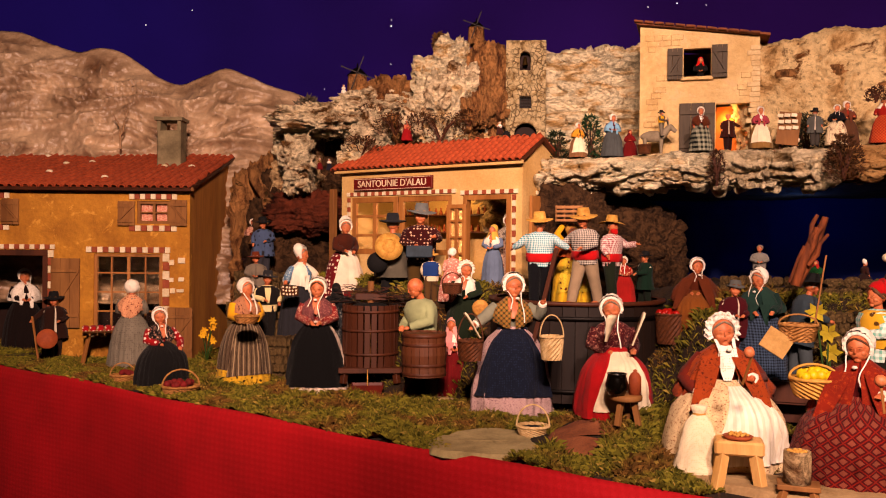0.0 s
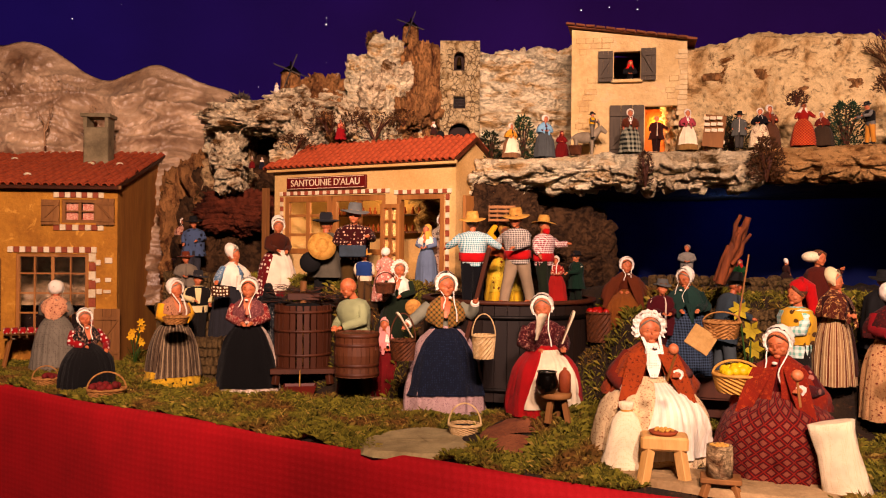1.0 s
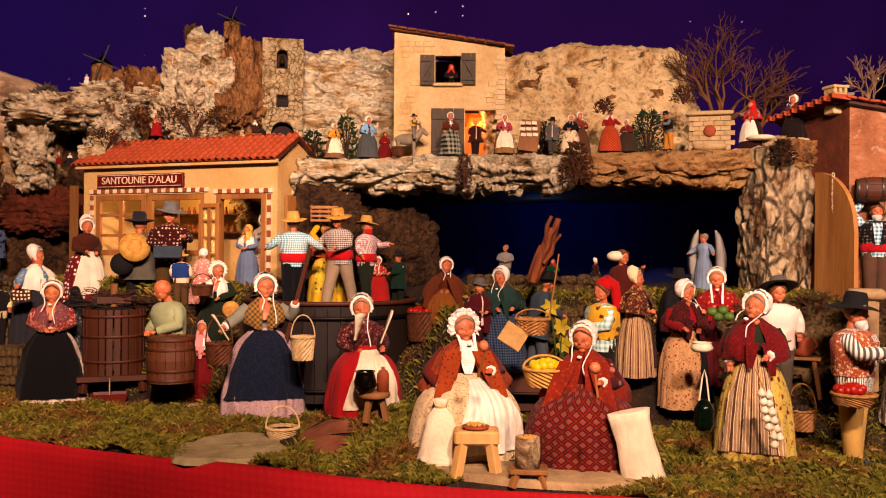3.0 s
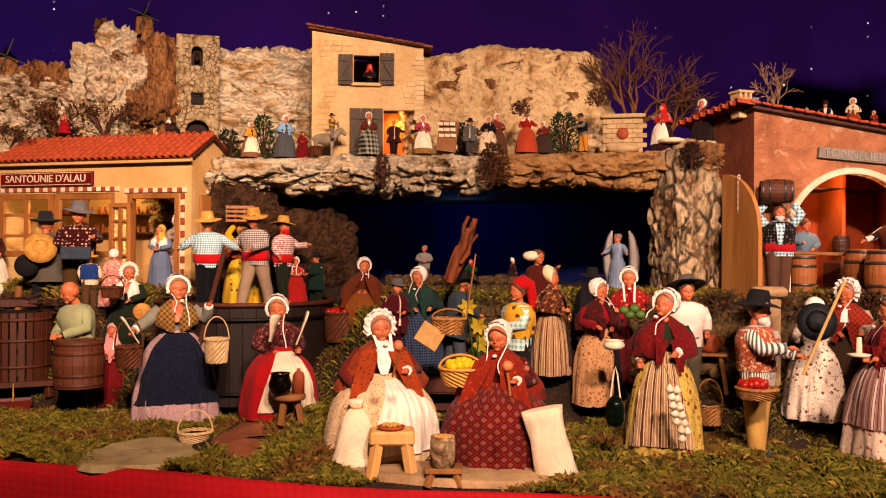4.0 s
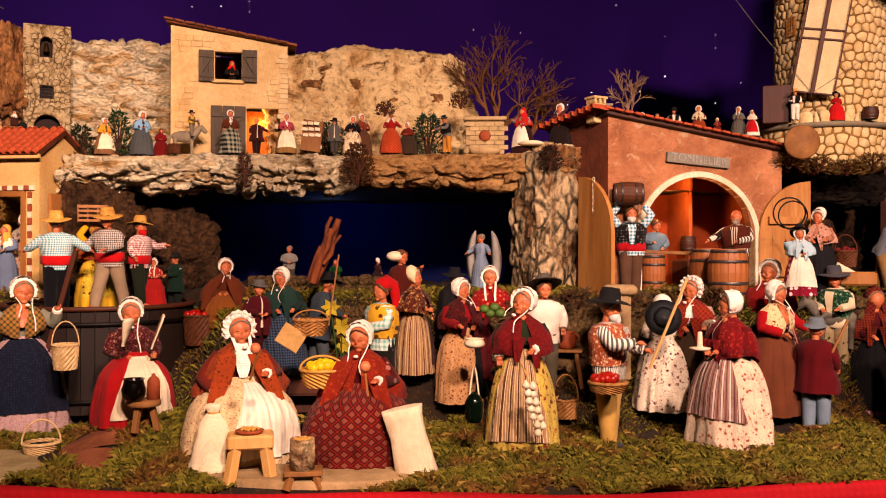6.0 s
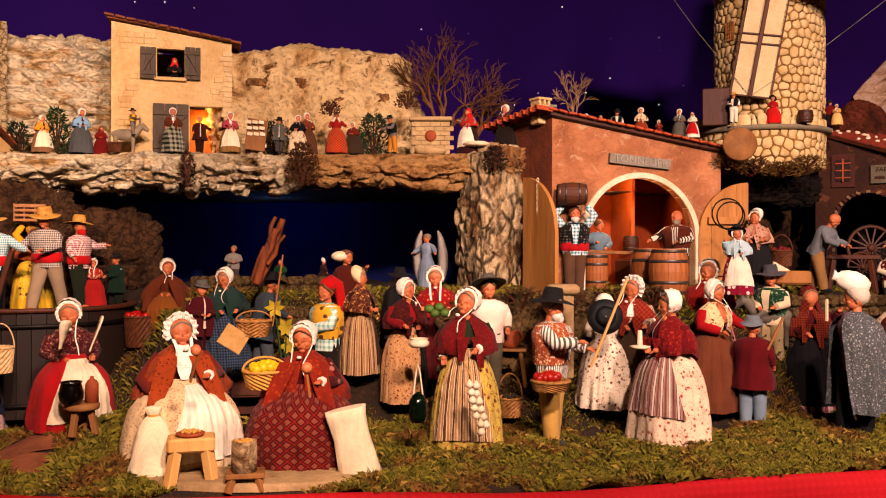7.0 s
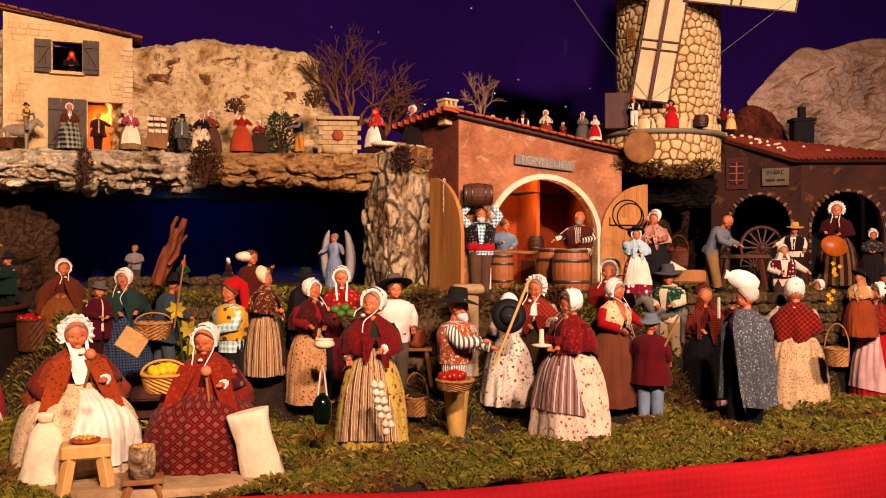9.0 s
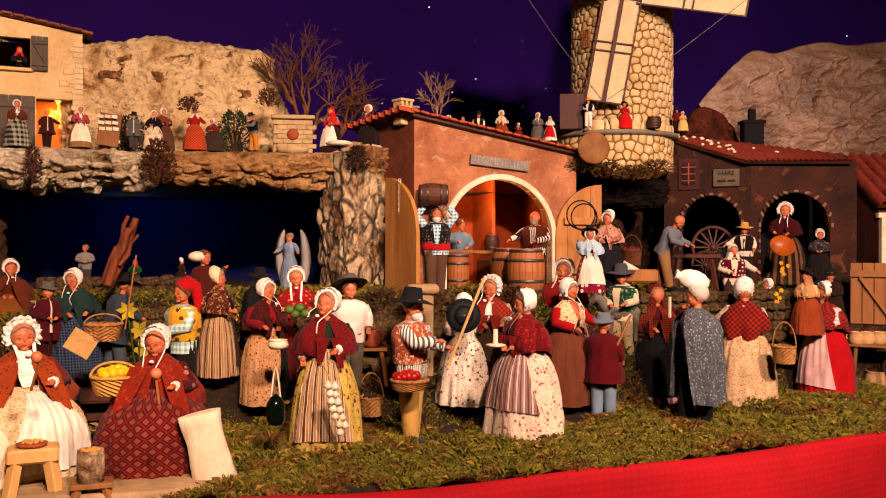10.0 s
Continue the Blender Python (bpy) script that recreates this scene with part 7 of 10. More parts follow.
woman(pose(1.575, 2.217, 0.765, 0, 0, -64), 0.141, "small doll in red kerchief working over a white cloth", fab("3A1414"), fab("8C8680"), fab("E6DCC8"), fab("B0301E"), cap=fab("C01A1A"), kind="hood", arms="pf")
woman(pose(1.676, 2.165, 0.765, 0, 0, -66), 0.152, "small doll in brown shawl and white bonnet carrying linen", fab("2A1A14"), fab("6E2A18"), None, fab("6E2A18"), arms="ff", kind="bonnet")
woman(pose(0.834, 2.838, 0.968, 0, 0, -14), 0.124, "small doll in red scarf leaning at the window", fab("1A1414"), fab("1E1A1A"), None, None, cap=fab("E02A20"), kind="hood", arms="ff", wide=0.5)
man(pose(2.333, 1.839, 0.872, 0, 0, -69), 0.096, "small doll in white blouse and black waistcoat by the mill door", fab("E6DCC8"), fab("EDE4D2"), fab("1A1616"), None, hat=STRAW, arms="fd")
woman(pose(2.448, 1.781, 0.872, 0, 0, -52), 0.087, "small doll in red dress and brown hat by the mill", fab("C01E1E"), fab("A81A1E"), None, None, kind="none", hat=fab("4A2A1E"), arms="fd", wide=1.1)
woman(pose(2.696, 1.726, 0.880, 0, 0, -75), 0.068, "small doll in cream dress", fab("D9B87A"), fab("D9C9A4"), None, fab("C9A060"), arms="ff")
man(pose(2.696, 1.750, 0.880, 0, 0, -55), 0.082, "small doll in black and red clothes", fab("2A1A1A"), fab("7A1418"), None, None, hat=BLACK, arms="dd")
woman(pose(2.251, 1.935, 0.830, 0, 0, -57), 0.082, "small doll in white veil and red sash", fab("E6DCC8"), fab("E0D4BC"), fab("B81A20"), None, cap=fab("E6DAC0"), kind="hood", arms="ff")
woman(pose(2.247, 1.987, 0.830, 0, 0, -36), 0.099, "small doll in grey dress and white cap", fab("6E6A60"), fab("6A665C"), None, fab("7A766A"), arms="ff")
woman(pose(2.193, 2.025, 0.830, 0, 0, -45), 0.064, "small doll in red brown dress", fab("7A2A1C"), fab("8A2E1E"), None, None, arms="ff")
woman(pose(2.160, 2.074, 0.830, 0, 0, -44), 0.108, "small doll in cream shawl and rust dress", fab("9A4A26"), fab("8A3A22"), None, fab("E0CDA8"), kind="lace", arms="ff")
man(pose(2.117, 2.142, 0.830, 0, 0, -42), 0.107, "small doll in white shirt and black hat", fab("2A2420"), fab("E6DCC8"), fab("1A1414"), None, hat=BLACK, arms="dd")
woman(pose(2.073, 2.173, 0.830, 0, 0, -41), 0.090, "small doll in grey shawl", fab("6A5A48"), fab("7A6A54"), None, fab("8A7A62"), cap=fab("8A7A62"), kind="hood", arms="ff")
woman(pose(2.034, 2.201, 0.830, 0, 0, -40), 0.095, "small doll in white bonnet", fab("B9A48C"), fab("D9CCB4"), None, WHITE, arms="ff")
woman(pose(-0.139, 3.252, 0.860, 0, 0, 2), 0.077, "small doll in red dress on the castle rock", fab("A01A24"), fab("A8201E"), None, fab("D98A6A"), arms="fd")
woman(pose(0.195, 3.051, 0.860, 0, 0, 6), 0.045, "small doll in white bonnet on the castle rock", fab("4A2A22"), fab("B03A22"), None, WHITE, arms="hf")


# ---- props: a function for each kind ----
def lift(g, name, parent, m=None, label=""):
    o = g.make(name, parent, label)
    if m is not None:
        o.matrix_basis = m
    return o


OAK = surf("red_oak", "C88A56", "9A6236", 14, 120, 0.55, 0.35, 0.002, stretch=(1, 1, 0.12))
HOOP = surf("grey_hoop_iron", "77706A", "56504A", 20, 200, 0.45, 0.3, 0.001, 0.7)


def barrel(m, r, h, label, wood=OAK, waist=0.82, hoop=HOOP, n=18):
    t = thing("barrel", m, label, "barrel", "barrels")
    prof = [(0, waist), (0.2, 0.94), (0.5, 1.0), (0.8, 0.94), (1.0, waist)]
    stave = None
    for k in range(n):
        if stave is None:
            g = Mesh()
            rows = []
            for z, q in prof:
                a = math.pi / n * 0.96
                rows.append([(r * q * math.cos(-a), r * q * math.sin(-a), z * h), (r * q * 1.01, 0, z * h), (r * q * math.cos(a), r * q * math.sin(a), z * h), (r * q * 0.93, 0, z * h)])
            g.grid(rows, wood, False, True)
            o = lift(g, "stave", t)
            stave = o.data
        else:
            o = new("stave", stave)
            o.parent = t
        o.matrix_basis = Matrix.Rotation(2 * math.pi * k / n, 4, "Z")
    for z in (0.06, 0.27, 0.73, 0.94):
        q = float(np.interp(z, [p[0] for p in prof], [p[1] for p in prof])) * 1.015
        lift(Mesh().lathe([(r * q, z * h - 0.035 * h), (r * q * 1.015, z * h - 0.03 * h), (r * q * 1.015, z * h + 0.03 * h), (r * q, z * h + 0.035 * h)], hoop, 28), "hoop", t)
    lift(Mesh().lathe([(r * waist * 0.95, h * 0.97), (0.001, h * 0.972)], wood, 24), "lid", t)
    lift(Mesh().lathe([(0.001, h * 0.02), (r * waist * 0.95, h * 0.03)], wood, 24), "bottom", t)
    return t


def basket(m, r, h, label, mat=WICKER, handle=True, flare=1.25, oval=1.0, filling=None, rise=1.0, bits=0, colour=None):
    t = thing("basket", m, label, "basket", "baskets")
    n, k = 30, 9
    rows = []
    for i in range(k + 1):
        z = i / k
        rr = r / flare * (1 + (flare - 1) * z ** 0.7)
        rows.append([((rr + 0.05 * r * (1 if (i + j) % 2 else -1)) * math.cos(6.2832 * j / n) * oval, (rr + 0.05 * r * (1 if (i + j) % 2 else -1)) * math.sin(6.2832 * j / n), z * h) for j in range(n)])
    inner = [[(x * 0.9, y * 0.9, z + 0.004) for x, y, z in q] for q in reversed(rows)]
    g = Mesh().grid(rows + inner, mat, False, True)
    lift(g, "body", t)
    lift(Mesh().tube([(r * 1.0 * oval * math.cos(6.2832 * j / 24), r * 1.0 * math.sin(6.2832 * j / 24), h) for j in range(25)], 0.075 * r, mat, 6, False), "rim", t)
    lift(Mesh().lathe([(0.001, 0.003), (r / flare, 0.004)], mat, 20, sx=oval), "bottom", t)
    if handle:
        lift(Mesh().tube([(r * oval * math.cos(math.pi * j / 14), 0.0, h + r * rise * 1.25 * math.sin(math.pi * j / 14)) for j in range(15)], 0.06 * r, mat, 6), "handle", t)
    if filling:
        f = lift(Mesh().lathe([(r * 0.9, h * 0.82), (r * 0.5, h * 0.95), (0.001, h * 1.0)], colour or filling, 20, sx=oval), "filling", t)
        rnd = random.Random(int(r * 1e5) + bits)
        for i in range(bits):
            a, q = rnd.uniform(0, 6.28), r * 0.8 * math.sqrt(rnd.random())
            s = r * rnd.uniform(0.20, 0.27)
            lift(Mesh().ball((q * math.cos(a) * oval, q * math.sin(a), h * 0.95 + s * 0.6 + 0.5 * (r - q) * 0.4), (s, s * rnd.uniform(0.8, 1), s), filling, 9, 6), "fruit", f)
    return t


def table(m, w, d, h, label, mat=WOOD, legs=4, thick=None, splay=0.12, round_top=False, name="stool", lw=None, cat="stool"):
    t = thing(name, m, label, cat)
    th = thick or h * 0.16
    if round_top:
        lift(Mesh().lathe([(0.001, h - th), (w / 2 * 0.96, h - th), (w / 2, h - th * 0.7), (w / 2, h - th * 0.2), (w / 2 * 0.95, h), (0.001, h)], mat, 22), "top", t)
    else:
        lift(Mesh().box((0, 0, h - th / 2), (w, d, th), mat, None, 0.3), "top", t)
    lw = lw or w * 0.12
    spots = [(-1, -1), (1, -1), (1, 1), (-1, 1)] if legs == 4 else [(math.cos(a), math.sin(a)) for a in (-1.57 - 0.6, -0.4, 1.4)]
    for x, y in spots:
        k = 0.40 if not round_top else 0.32
        a = Vector((x * w * k * 0.8, y * d * k * 0.8, h - th * 0.9))
        b = Vector((x * (w * k + splay * h), y * (d * k + splay * h), 0))
        lift(Mesh().beam(b, a, lw, lw, mat), "leg", t)
    return t


def sack(m, h, label, mat, tied=True):
    g = Mesh()
    prof = [(0.001, 0), (0.34, 0.005), (0.375, 0.04), (0.345, 0.15), (0.295, 0.30), (0.26, 0.45), (0.225, 0.60), (0.175, 0.74), (0.105, 0.84), (0.070, 0.865), (0.095, 0.90), (0.112, 0.97), (0.06, 0.985), (0.001, 0.975)] if tied else \
        [(0.001, 0), (0.27, 0.01), (0.29, 0.06), (0.27, 0.3), (0.25, 0.6), (0.265, 0.85), (0.28, 0.985), (0.26, 0.99), (0.001, 0.97)]
    rows = []
    for r, z in prof:
        row = []
        for j in range(44):
            a = 6.2832 * j / 44
            k = 1 + 0.06 * math.sin(3 * a + 5 * z) + 0.10 * noise.noise((2.5 * math.cos(a), 2.5 * math.sin(a), 5 * z + h * 90)) + 0.07 * noise.noise((6 * math.cos(a), 6 * math.sin(a), 9 * z))
            row.append((h * r * k * math.cos(a), h * r * k * math.sin(a) * (0.7 if tied else 0.55), h * z))
        rows.append(row)
    g.grid(rows, mat, True, True)
    t = tagged(g.make("sack", None, "", m), label, "sack", "cloth sacks")
    if tied:
        lift(Mesh().lathe([(0.085 * h, 0.845 * h), (0.09 * h, 0.86 * h), (0.085 * h, 0.875 * h)], STRAW, 16, sy=0.75), "string", t)
    return t


def pot(m, r, h, label, mat, name="pot", ears=False):
    t = tagged(Mesh().lathe([(0.001, 0), (r * 0.7, 0), (r * 0.95, h * 0.25), (r, h * 0.5), (r * 0.85, h * 0.8), (r * 0.8, h * 0.92), (r * 0.92, h), (r * 0.8, h), (r * 0.72, h * 0.9), (r * 0.7, h * 0.5), (0.001, h * 0.4)], mat, 24).make(name, None, "", m), label, "pot")
    if ears:
        for s in (-1, 1):
            lift(Mesh().tube([(s * r * (0.9 + 0.35 * math.sin(a)), 0, h * (0.62 + 0.2 * math.cos(a))) for a in [math.pi * i / 8 for i in range(9)]], r * 0.09, mat, 6), "handle", t)
    return t


def flowers(m, h, label, n=5, petal=surf("yellow_petal", "E8C020", "D8A010", 30, 100), seed=1, name="flowers"):
    t = thing(name, m, label, "flowers")
    leaf = MATS.get("leaf") or surf("leaf", "4A6A24", "2F4A16", 20, 120, 0.6)
    rnd = random.Random(seed)
    for i in range(n):
        z = h * (0.45 + 0.55 * (i + 1) / n)
        x, y = rnd.uniform(-0.16, 0.16) * h, rnd.uniform(-0.1, 0.1) * h
        lift(Mesh().tube([(0, 0, 0), (x * 0.3, y * 0.3, z * 0.5), (x, y, z)], h * 0.010, leaf, 5), "stem", t)
        g = Mesh()
        for k in range(6):
            a = 1.047 * k + rnd.uniform(-0.2, 0.2)
            l, w = h * 0.10, h * 0.028
            c, s = math.cos(a), math.sin(a)
            dz = rnd.uniform(-0.2, 0.5)
            g.add([(x, y - 0.02 * h, z), (x + c * l * 0.5 - s * w, y - 0.05 * h, z + s * l * 0.5 + c * w), (x + c * l, y - 0.04 * h - dz * 0.03 * h, z + s * l), (x + c * l * 0.5 + s * w, y - 0.05 * h, z + s * l * 0.5 - c * w)], [(0, 1, 2, 3)], petal)
        lift(g, "blossom", t)
    g = Mesh()
    for i in range(7):
        a = rnd.uniform(0, 6.28)
        l = h * rnd.uniform(0.3, 0.5)
        p = Vector((math.cos(a), math.sin(a), 0)) * l * 0.4
        q = Vector((-math.sin(a), math.cos(a), 0)) * h * 0.018
        g.grid([[(0, 0, 0), (0, 0, 0.001)], [p * 0.5 - q + Vector((0, 0, l * 0.6)), p * 0.5 + q + Vector((0, 0, l * 0.6))], [p + Vector((0, 0, l)), p + Vector((0, 0, l * 1.01))]], leaf)
    lift(g, "foliage", t)
    return t


def slab(name, m, rx, ry, h, label, mat, seed, cat="stone"):
    """A flat broken stone."""
    r = random.Random(seed)
    n = 26
    rim = [1 + 0.10 * math.sin(3 * 6.283 * i / n + seed) + r.uniform(-0.05, 0.05) for i in range(n)]
    rows = []
    for k, z in ((1.02, 0), (1.0, h * 0.5), (0.97, h * 0.95), (0.9, h), (0.5, h * 1.02), (0.001, h)):
        rows.append([(rx * k * rim[i] * math.cos(6.283 * i / n), ry * k * rim[i] * math.sin(6.283 * i / n), z + (0.08 * h * math.sin(5 * i) if z >= h * 0.95 else 0)) for i in range(n)])
    return tagged(Mesh().grid(rows, mat, False, True).make(name, None, "", m), label, cat)


def dry_wall(line, z0, z1, label, mat, seed=1, course=0.03, depth=0.05, name="stone_wall"):
    """A low wall of rough stones laid in courses along a line."""
    t = thing(name, Matrix(), label, "wall")
    r = random.Random(seed)
    pts = [Vector((*p, 0)) for p in along(line, 60)]
    z = z0
    while z < z1:
        i = 0.0
        while i < 58:
            step = r.uniform(2.2, 4.5)
            a, b = pts[int(i)], pts[min(59, int(i + step))]
            w = (b - a).length
            c = (a + b) / 2
            ang = math.atan2(b.y - a.y, b.x - a.x)
            hh = course * r.uniform(0.85, 1.1)
            g = Mesh().box((0, 0, 0), (w * 0.96, depth * r.uniform(0.85, 1.15), hh), mat, None, 0.45)
            o = lift(g, "stone", t)
            o.matrix_basis = Matrix.Translation((c.x, c.y, z + hh / 2)) @ pose(0, 0, 0, r.uniform(-5, 5), r.uniform(-4, 4), math.degrees(ang) + r.uniform(-4, 4))
            i += step
        z += course
    return t


def bare_tree(m, trunk, crown, label, seed, mat, spread=0.7, depth=6, lean=0.1, forks=3):
    r = random.Random(seed)
    t = thing("bare_tree", m, label, "tree")
    tr, tw = Mesh(), Mesh()

    def grow(p, d, l, w, k):
        q = p + d * l * 0.5 + Vector((r.uniform(-1, 1), r.uniform(-1, 1), r.uniform(-0.5, 1))) * l * 0.14
        e = p + d * l
        (tr if k >= depth - 1 else tw).tube([p, q, e], [w * 1.35, w * 1.15, w * 0.95], mat, 5 if k > 3 else 3, False)
        if k == 0:
            return
        for _ in range(r.choice((forks - 1, forks, forks))):
            nd = (d + Vector((r.uniform(-1, 1), r.uniform(-1, 1), r.uniform(-0.6, 0.8))) * spread * 1.3).normalized()
            grow(e if r.random() < 0.6 else q, nd, l * r.uniform(0.62, 0.88), max(0.0009, w * 0.66), k - 1)

    top = Vector((lean * trunk, 0, trunk))
    tr.tube([(0, 0, 0), (lean * trunk * 0.4, 0, trunk * 0.55), top], [crown * 0.028, crown * 0.026, crown * 0.022], mat, 7, False)
    for k in range(3):
        grow(top * (1 - 0.12 * k), Vector((lean + r.uniform(-0.5, 0.5), r.uniform(-0.4, 0.4), 1)).normalized(), crown * 0.30, crown * 0.017, depth)
    lift(tr, "trunk", t)
    lift(tw, "branchwork", t)
    return t


def shrub(m, w, h, label, seed, c1="3E5A34", c2="22361C", n=900, leaf=0.012, name="shrub"):
    r = random.Random(seed)
    t = thing(name, m, label, "shrub")
    mat = surf("leaf_" + c1, c1, c2, 40, 120, 0.7)
    g, s = Mesh(), Mesh()
    for i in range(9):
        a = r.uniform(0, 6.28)
        s.tube([(0, 0, 0), (math.cos(a) * w * 0.15, math.sin(a) * w * 0.15, h * 0.5), (math.cos(a) * w * 0.3, math.sin(a) * w * 0.3, h * r.uniform(0.7, 0.95))], [0.004, 0.003, 0.0015], WOOD_DARK, 4, False)
    for i in range(n):
        z = r.random() ** 0.8
        rr = w / 2 * (0.35 + 0.8 * math.sin(math.pi * min(1, 0.2 + 0.8 * z))) * math.sqrt(r.random())
        a = r.uniform(0, 6.28)
        p = Vector((rr * math.cos(a), rr * math.sin(a), z * h))
        d = Vector((math.cos(a) + r.uniform(-1, 1), math.sin(a) + r.uniform(-1, 1), r.uniform(-0.2, 1.4))).normalized() * leaf * r.uniform(0.7, 1.6)
        q = d.orthogonal().normalized() * leaf * 0.22
        g.add([p, p + d * 0.5 + q, p + d, p + d * 0.5 - q], [(0, 1, 2, 3)], mat)
    lift(s, "branchwork", t)
    lift(g, "foliage", t)
    return t


def wheel(m, r, label, mat=WOOD_OLD, spokes=10, w=0.014):
    t = thing("wagon_wheel", m, label, "wheel")
    lift(Mesh().lathe([(r * 0.88, -w / 2), (r, -w / 2), (r, w / 2), (r * 0.88, w / 2), (r * 0.88, -w / 2)], mat, 36), "rim", t)
    lift(Mesh().lathe([(r * 1.005, -w / 2), (r * 1.03, -w / 2), (r * 1.03, w / 2), (r * 1.005, w / 2)], IRON, 36), "tyre", t)
    lift(Mesh().lathe([(0.001, -w), (r * 0.16, -w), (r * 0.18, 0), (r * 0.16, w), (0.001, w)], mat, 18), "hub", t)
    for k in range(spokes):
        a = 6.2832 * k / spokes
        lift(Mesh().beam((r * 0.14 * math.cos(a), r * 0.14 * math.sin(a), 0), (r * 0.9 * math.cos(a), r * 0.9 * math.sin(a), 0), r * 0.07, w * 0.6, mat), "spoke", t)
    return t


def donkey(m, h, label, mat):
    """A clay donkey, one plain mesh; faces +x."""
    g = Mesh()
    g.ball((0, 0, 0.62 * h), (0.42 * h, 0.19 * h, 0.20 * h), mat, 16, 10)
    g.tube([(0.30 * h, 0, 0.68 * h), (0.48 * h, 0, 0.88 * h), (0.56 * h, 0, 0.95 * h)], [0.15 * h, 0.11 * h, 0.10 * h], mat, 10)
    g.tube([(0.52 * h, 0, 0.98 * h), (0.66 * h, 0, 0.86 * h), (0.76 * h, 0, 0.78 * h)], [0.10 * h, 0.085 * h, 0.06 * h], mat, 10)
    for s in (-1, 1):
        g.tube([(0.50 * h, s * 0.06 * h, 1.0 * h), (0.47 * h, s * 0.10 * h, 1.18 * h), (0.46 * h, s * 0.11 * h, 1.25 * h)], [0.035 * h, 0.04 * h, 0.01 * h], mat, 7)
        for x in (-0.28, 0.26):
            g.tube([(x * h, s * 0.11 * h, 0.55 * h), (x * h, s * 0.11 * h, 0.25 * h), (x * h, s * 0.11 * h, 0)], [0.085 * h, 0.05 * h, 0.05 * h], mat, 8)
    g.tube([(-0.40 * h, 0, 0.68 * h), (-0.50 * h, 0, 0.5 * h), (-0.50 * h, 0, 0.3 * h)], [0.03 * h, 0.025 * h, 0.02 * h], mat, 6)
    return tagged(g.make("donkey_figure", None, "", m), label, "figurine")


def bar_thing(name, a, b, w, t, mat, label, cat):
    """A straight stick or board of its own."""
    a, b = Vector(a), Vector(b)
    q = (b - a).to_track_quat("Z", "Y").to_matrix().to_4x4()
    q.translation = a
    return tagged(Mesh().box((0, 0, (b - a).length / 2), (w, t, (b - a).length), mat, None, 0.3).make(name, None, "", q), label, cat)


# ---- props in their places: the front of the green ----
LINEN = fab("E8DABC", "D8C8A4", "dot", 30)
slab("flat_stone", pose(0.122, 2.040, -0.004, 0, 0, -14), 0.148, 0.142, 0.016, "flat greenish stone slab lying at the stage edge", surf("green_slate", "C2B48A", "928460", 12, 120, 0.85, 0.7, 0.004), 3)
slab("flat_stone", pose(0.691, 1.660, 0.000, 0, 0, -26), 0.275, 0.075, 0.016, "long flat stone below the seated dolls", SLAB, 5)


def earth(x, y, rx, ry, turn, label):
    """A thin spread of bare earth that follows the ground."""
    rows = []
    for k in range(9):
        row = []
        for j in range(40):
            a = 6.2832 * j / 40
            w = (k / 8) * (1 + 0.16 * math.sin(3 * a + x * 40) + 0.10 * math.sin(7 * a + 1))
            p = pose(x, y, 0, 0, 0, turn) @ Vector((rx * w * math.cos(a), ry * w * math.sin(a), 0))
            row.append((p.x, p.y, ground(p.x, p.y) + bumps(p.x, p.y) + 0.006 - 0.012 * (k / 8) ** 4))
        rows.append(row)
    return tagged(Mesh().grid(rows, EARTH, True).make("earth_patch"), label, "earth")


earth(0.315, 2.000, 0.085, 0.17, -20, "bare reddish earth between moss cushions")
earth(-0.250, 2.713, 0.16, 0.05, -20, "bare sandy earth before the wine press")
slab("flat_stone", pose(-0.037, 2.652, 0.004, 0, 0, -10), 0.10, 0.05, 0.008, "pale flat stones below the work bench", SLAB, 8)
basket(pose(0.222, 2.104, 0.011, 0, 0, -6), 0.036, 0.024, "small pale wicker basket with handle on the moss", WICKER_PALE, True, 1.3, 1.1, BLACK, 1.15)
basket(pose(0.280, 2.219, 0.181, 0, 0, -7), 0.030, 0.058, "pale wicker basket hanging on a doll's arm", WICKER_PALE, True, 1.25, 1.0, None, 1.5)
basket(pose(0.075, 2.319, 0.164, 0, 0, -2), 0.034, 0.052, "dark wicker basket hanging on a doll's arm", WICKER_DARK, True, 1.2, 1.0, None, 1.7)
basket(pose(-0.805, 2.682, 0.000, 0, 0, 17), 0.046, 0.028, "wicker basket of red fruit with handle", WICKER, True, 1.25, 1.2, surf("red_fruit", "8A1A1A", "6A1010", 40, 100), 0.9, 14)
basket(pose(-1.059, 2.884, 0.000, 0, 0, 20), 0.036, 0.030, "wicker basket of dark red fruit", WICKER, True, 1.2, 1.1, surf("red_fruit", "8A1A1A"), 0.9, 12)
t = table(pose(-1.315, 3.347, 0.000, 0, 0, 21), 0.13, 0.10, 0.125, "pine trestle table carrying red packets", WOOD, 4, 0.010, 0.10, name="trestle_table", lw=0.012, cat="table")
for i in range(9):
    m = pose(-1.281, 3.259, 0.139, 0, 0, 21)
    k, c = i % 5, i // 5
    o = tagged(Mesh().box((0, 0, 0.009), (0.022, 0.024, 0.018), fab("A81C20", "F0DCCB", "dot", 9), None, 0.35).make("packet", None, "", m @ pose(-0.052 + 0.026 * k, -0.02 + 0.04 * c, 0.0, 0, 0, 9 * math.sin(i * 3))), "red packet with white spots on the trestle table", "packet", "packets on the table")
flowers(pose(-0.915, 3.374, 0.000, 0, 0, 15), 0.17, "yellow artificial blossoms beside the house", 7, seed=2)
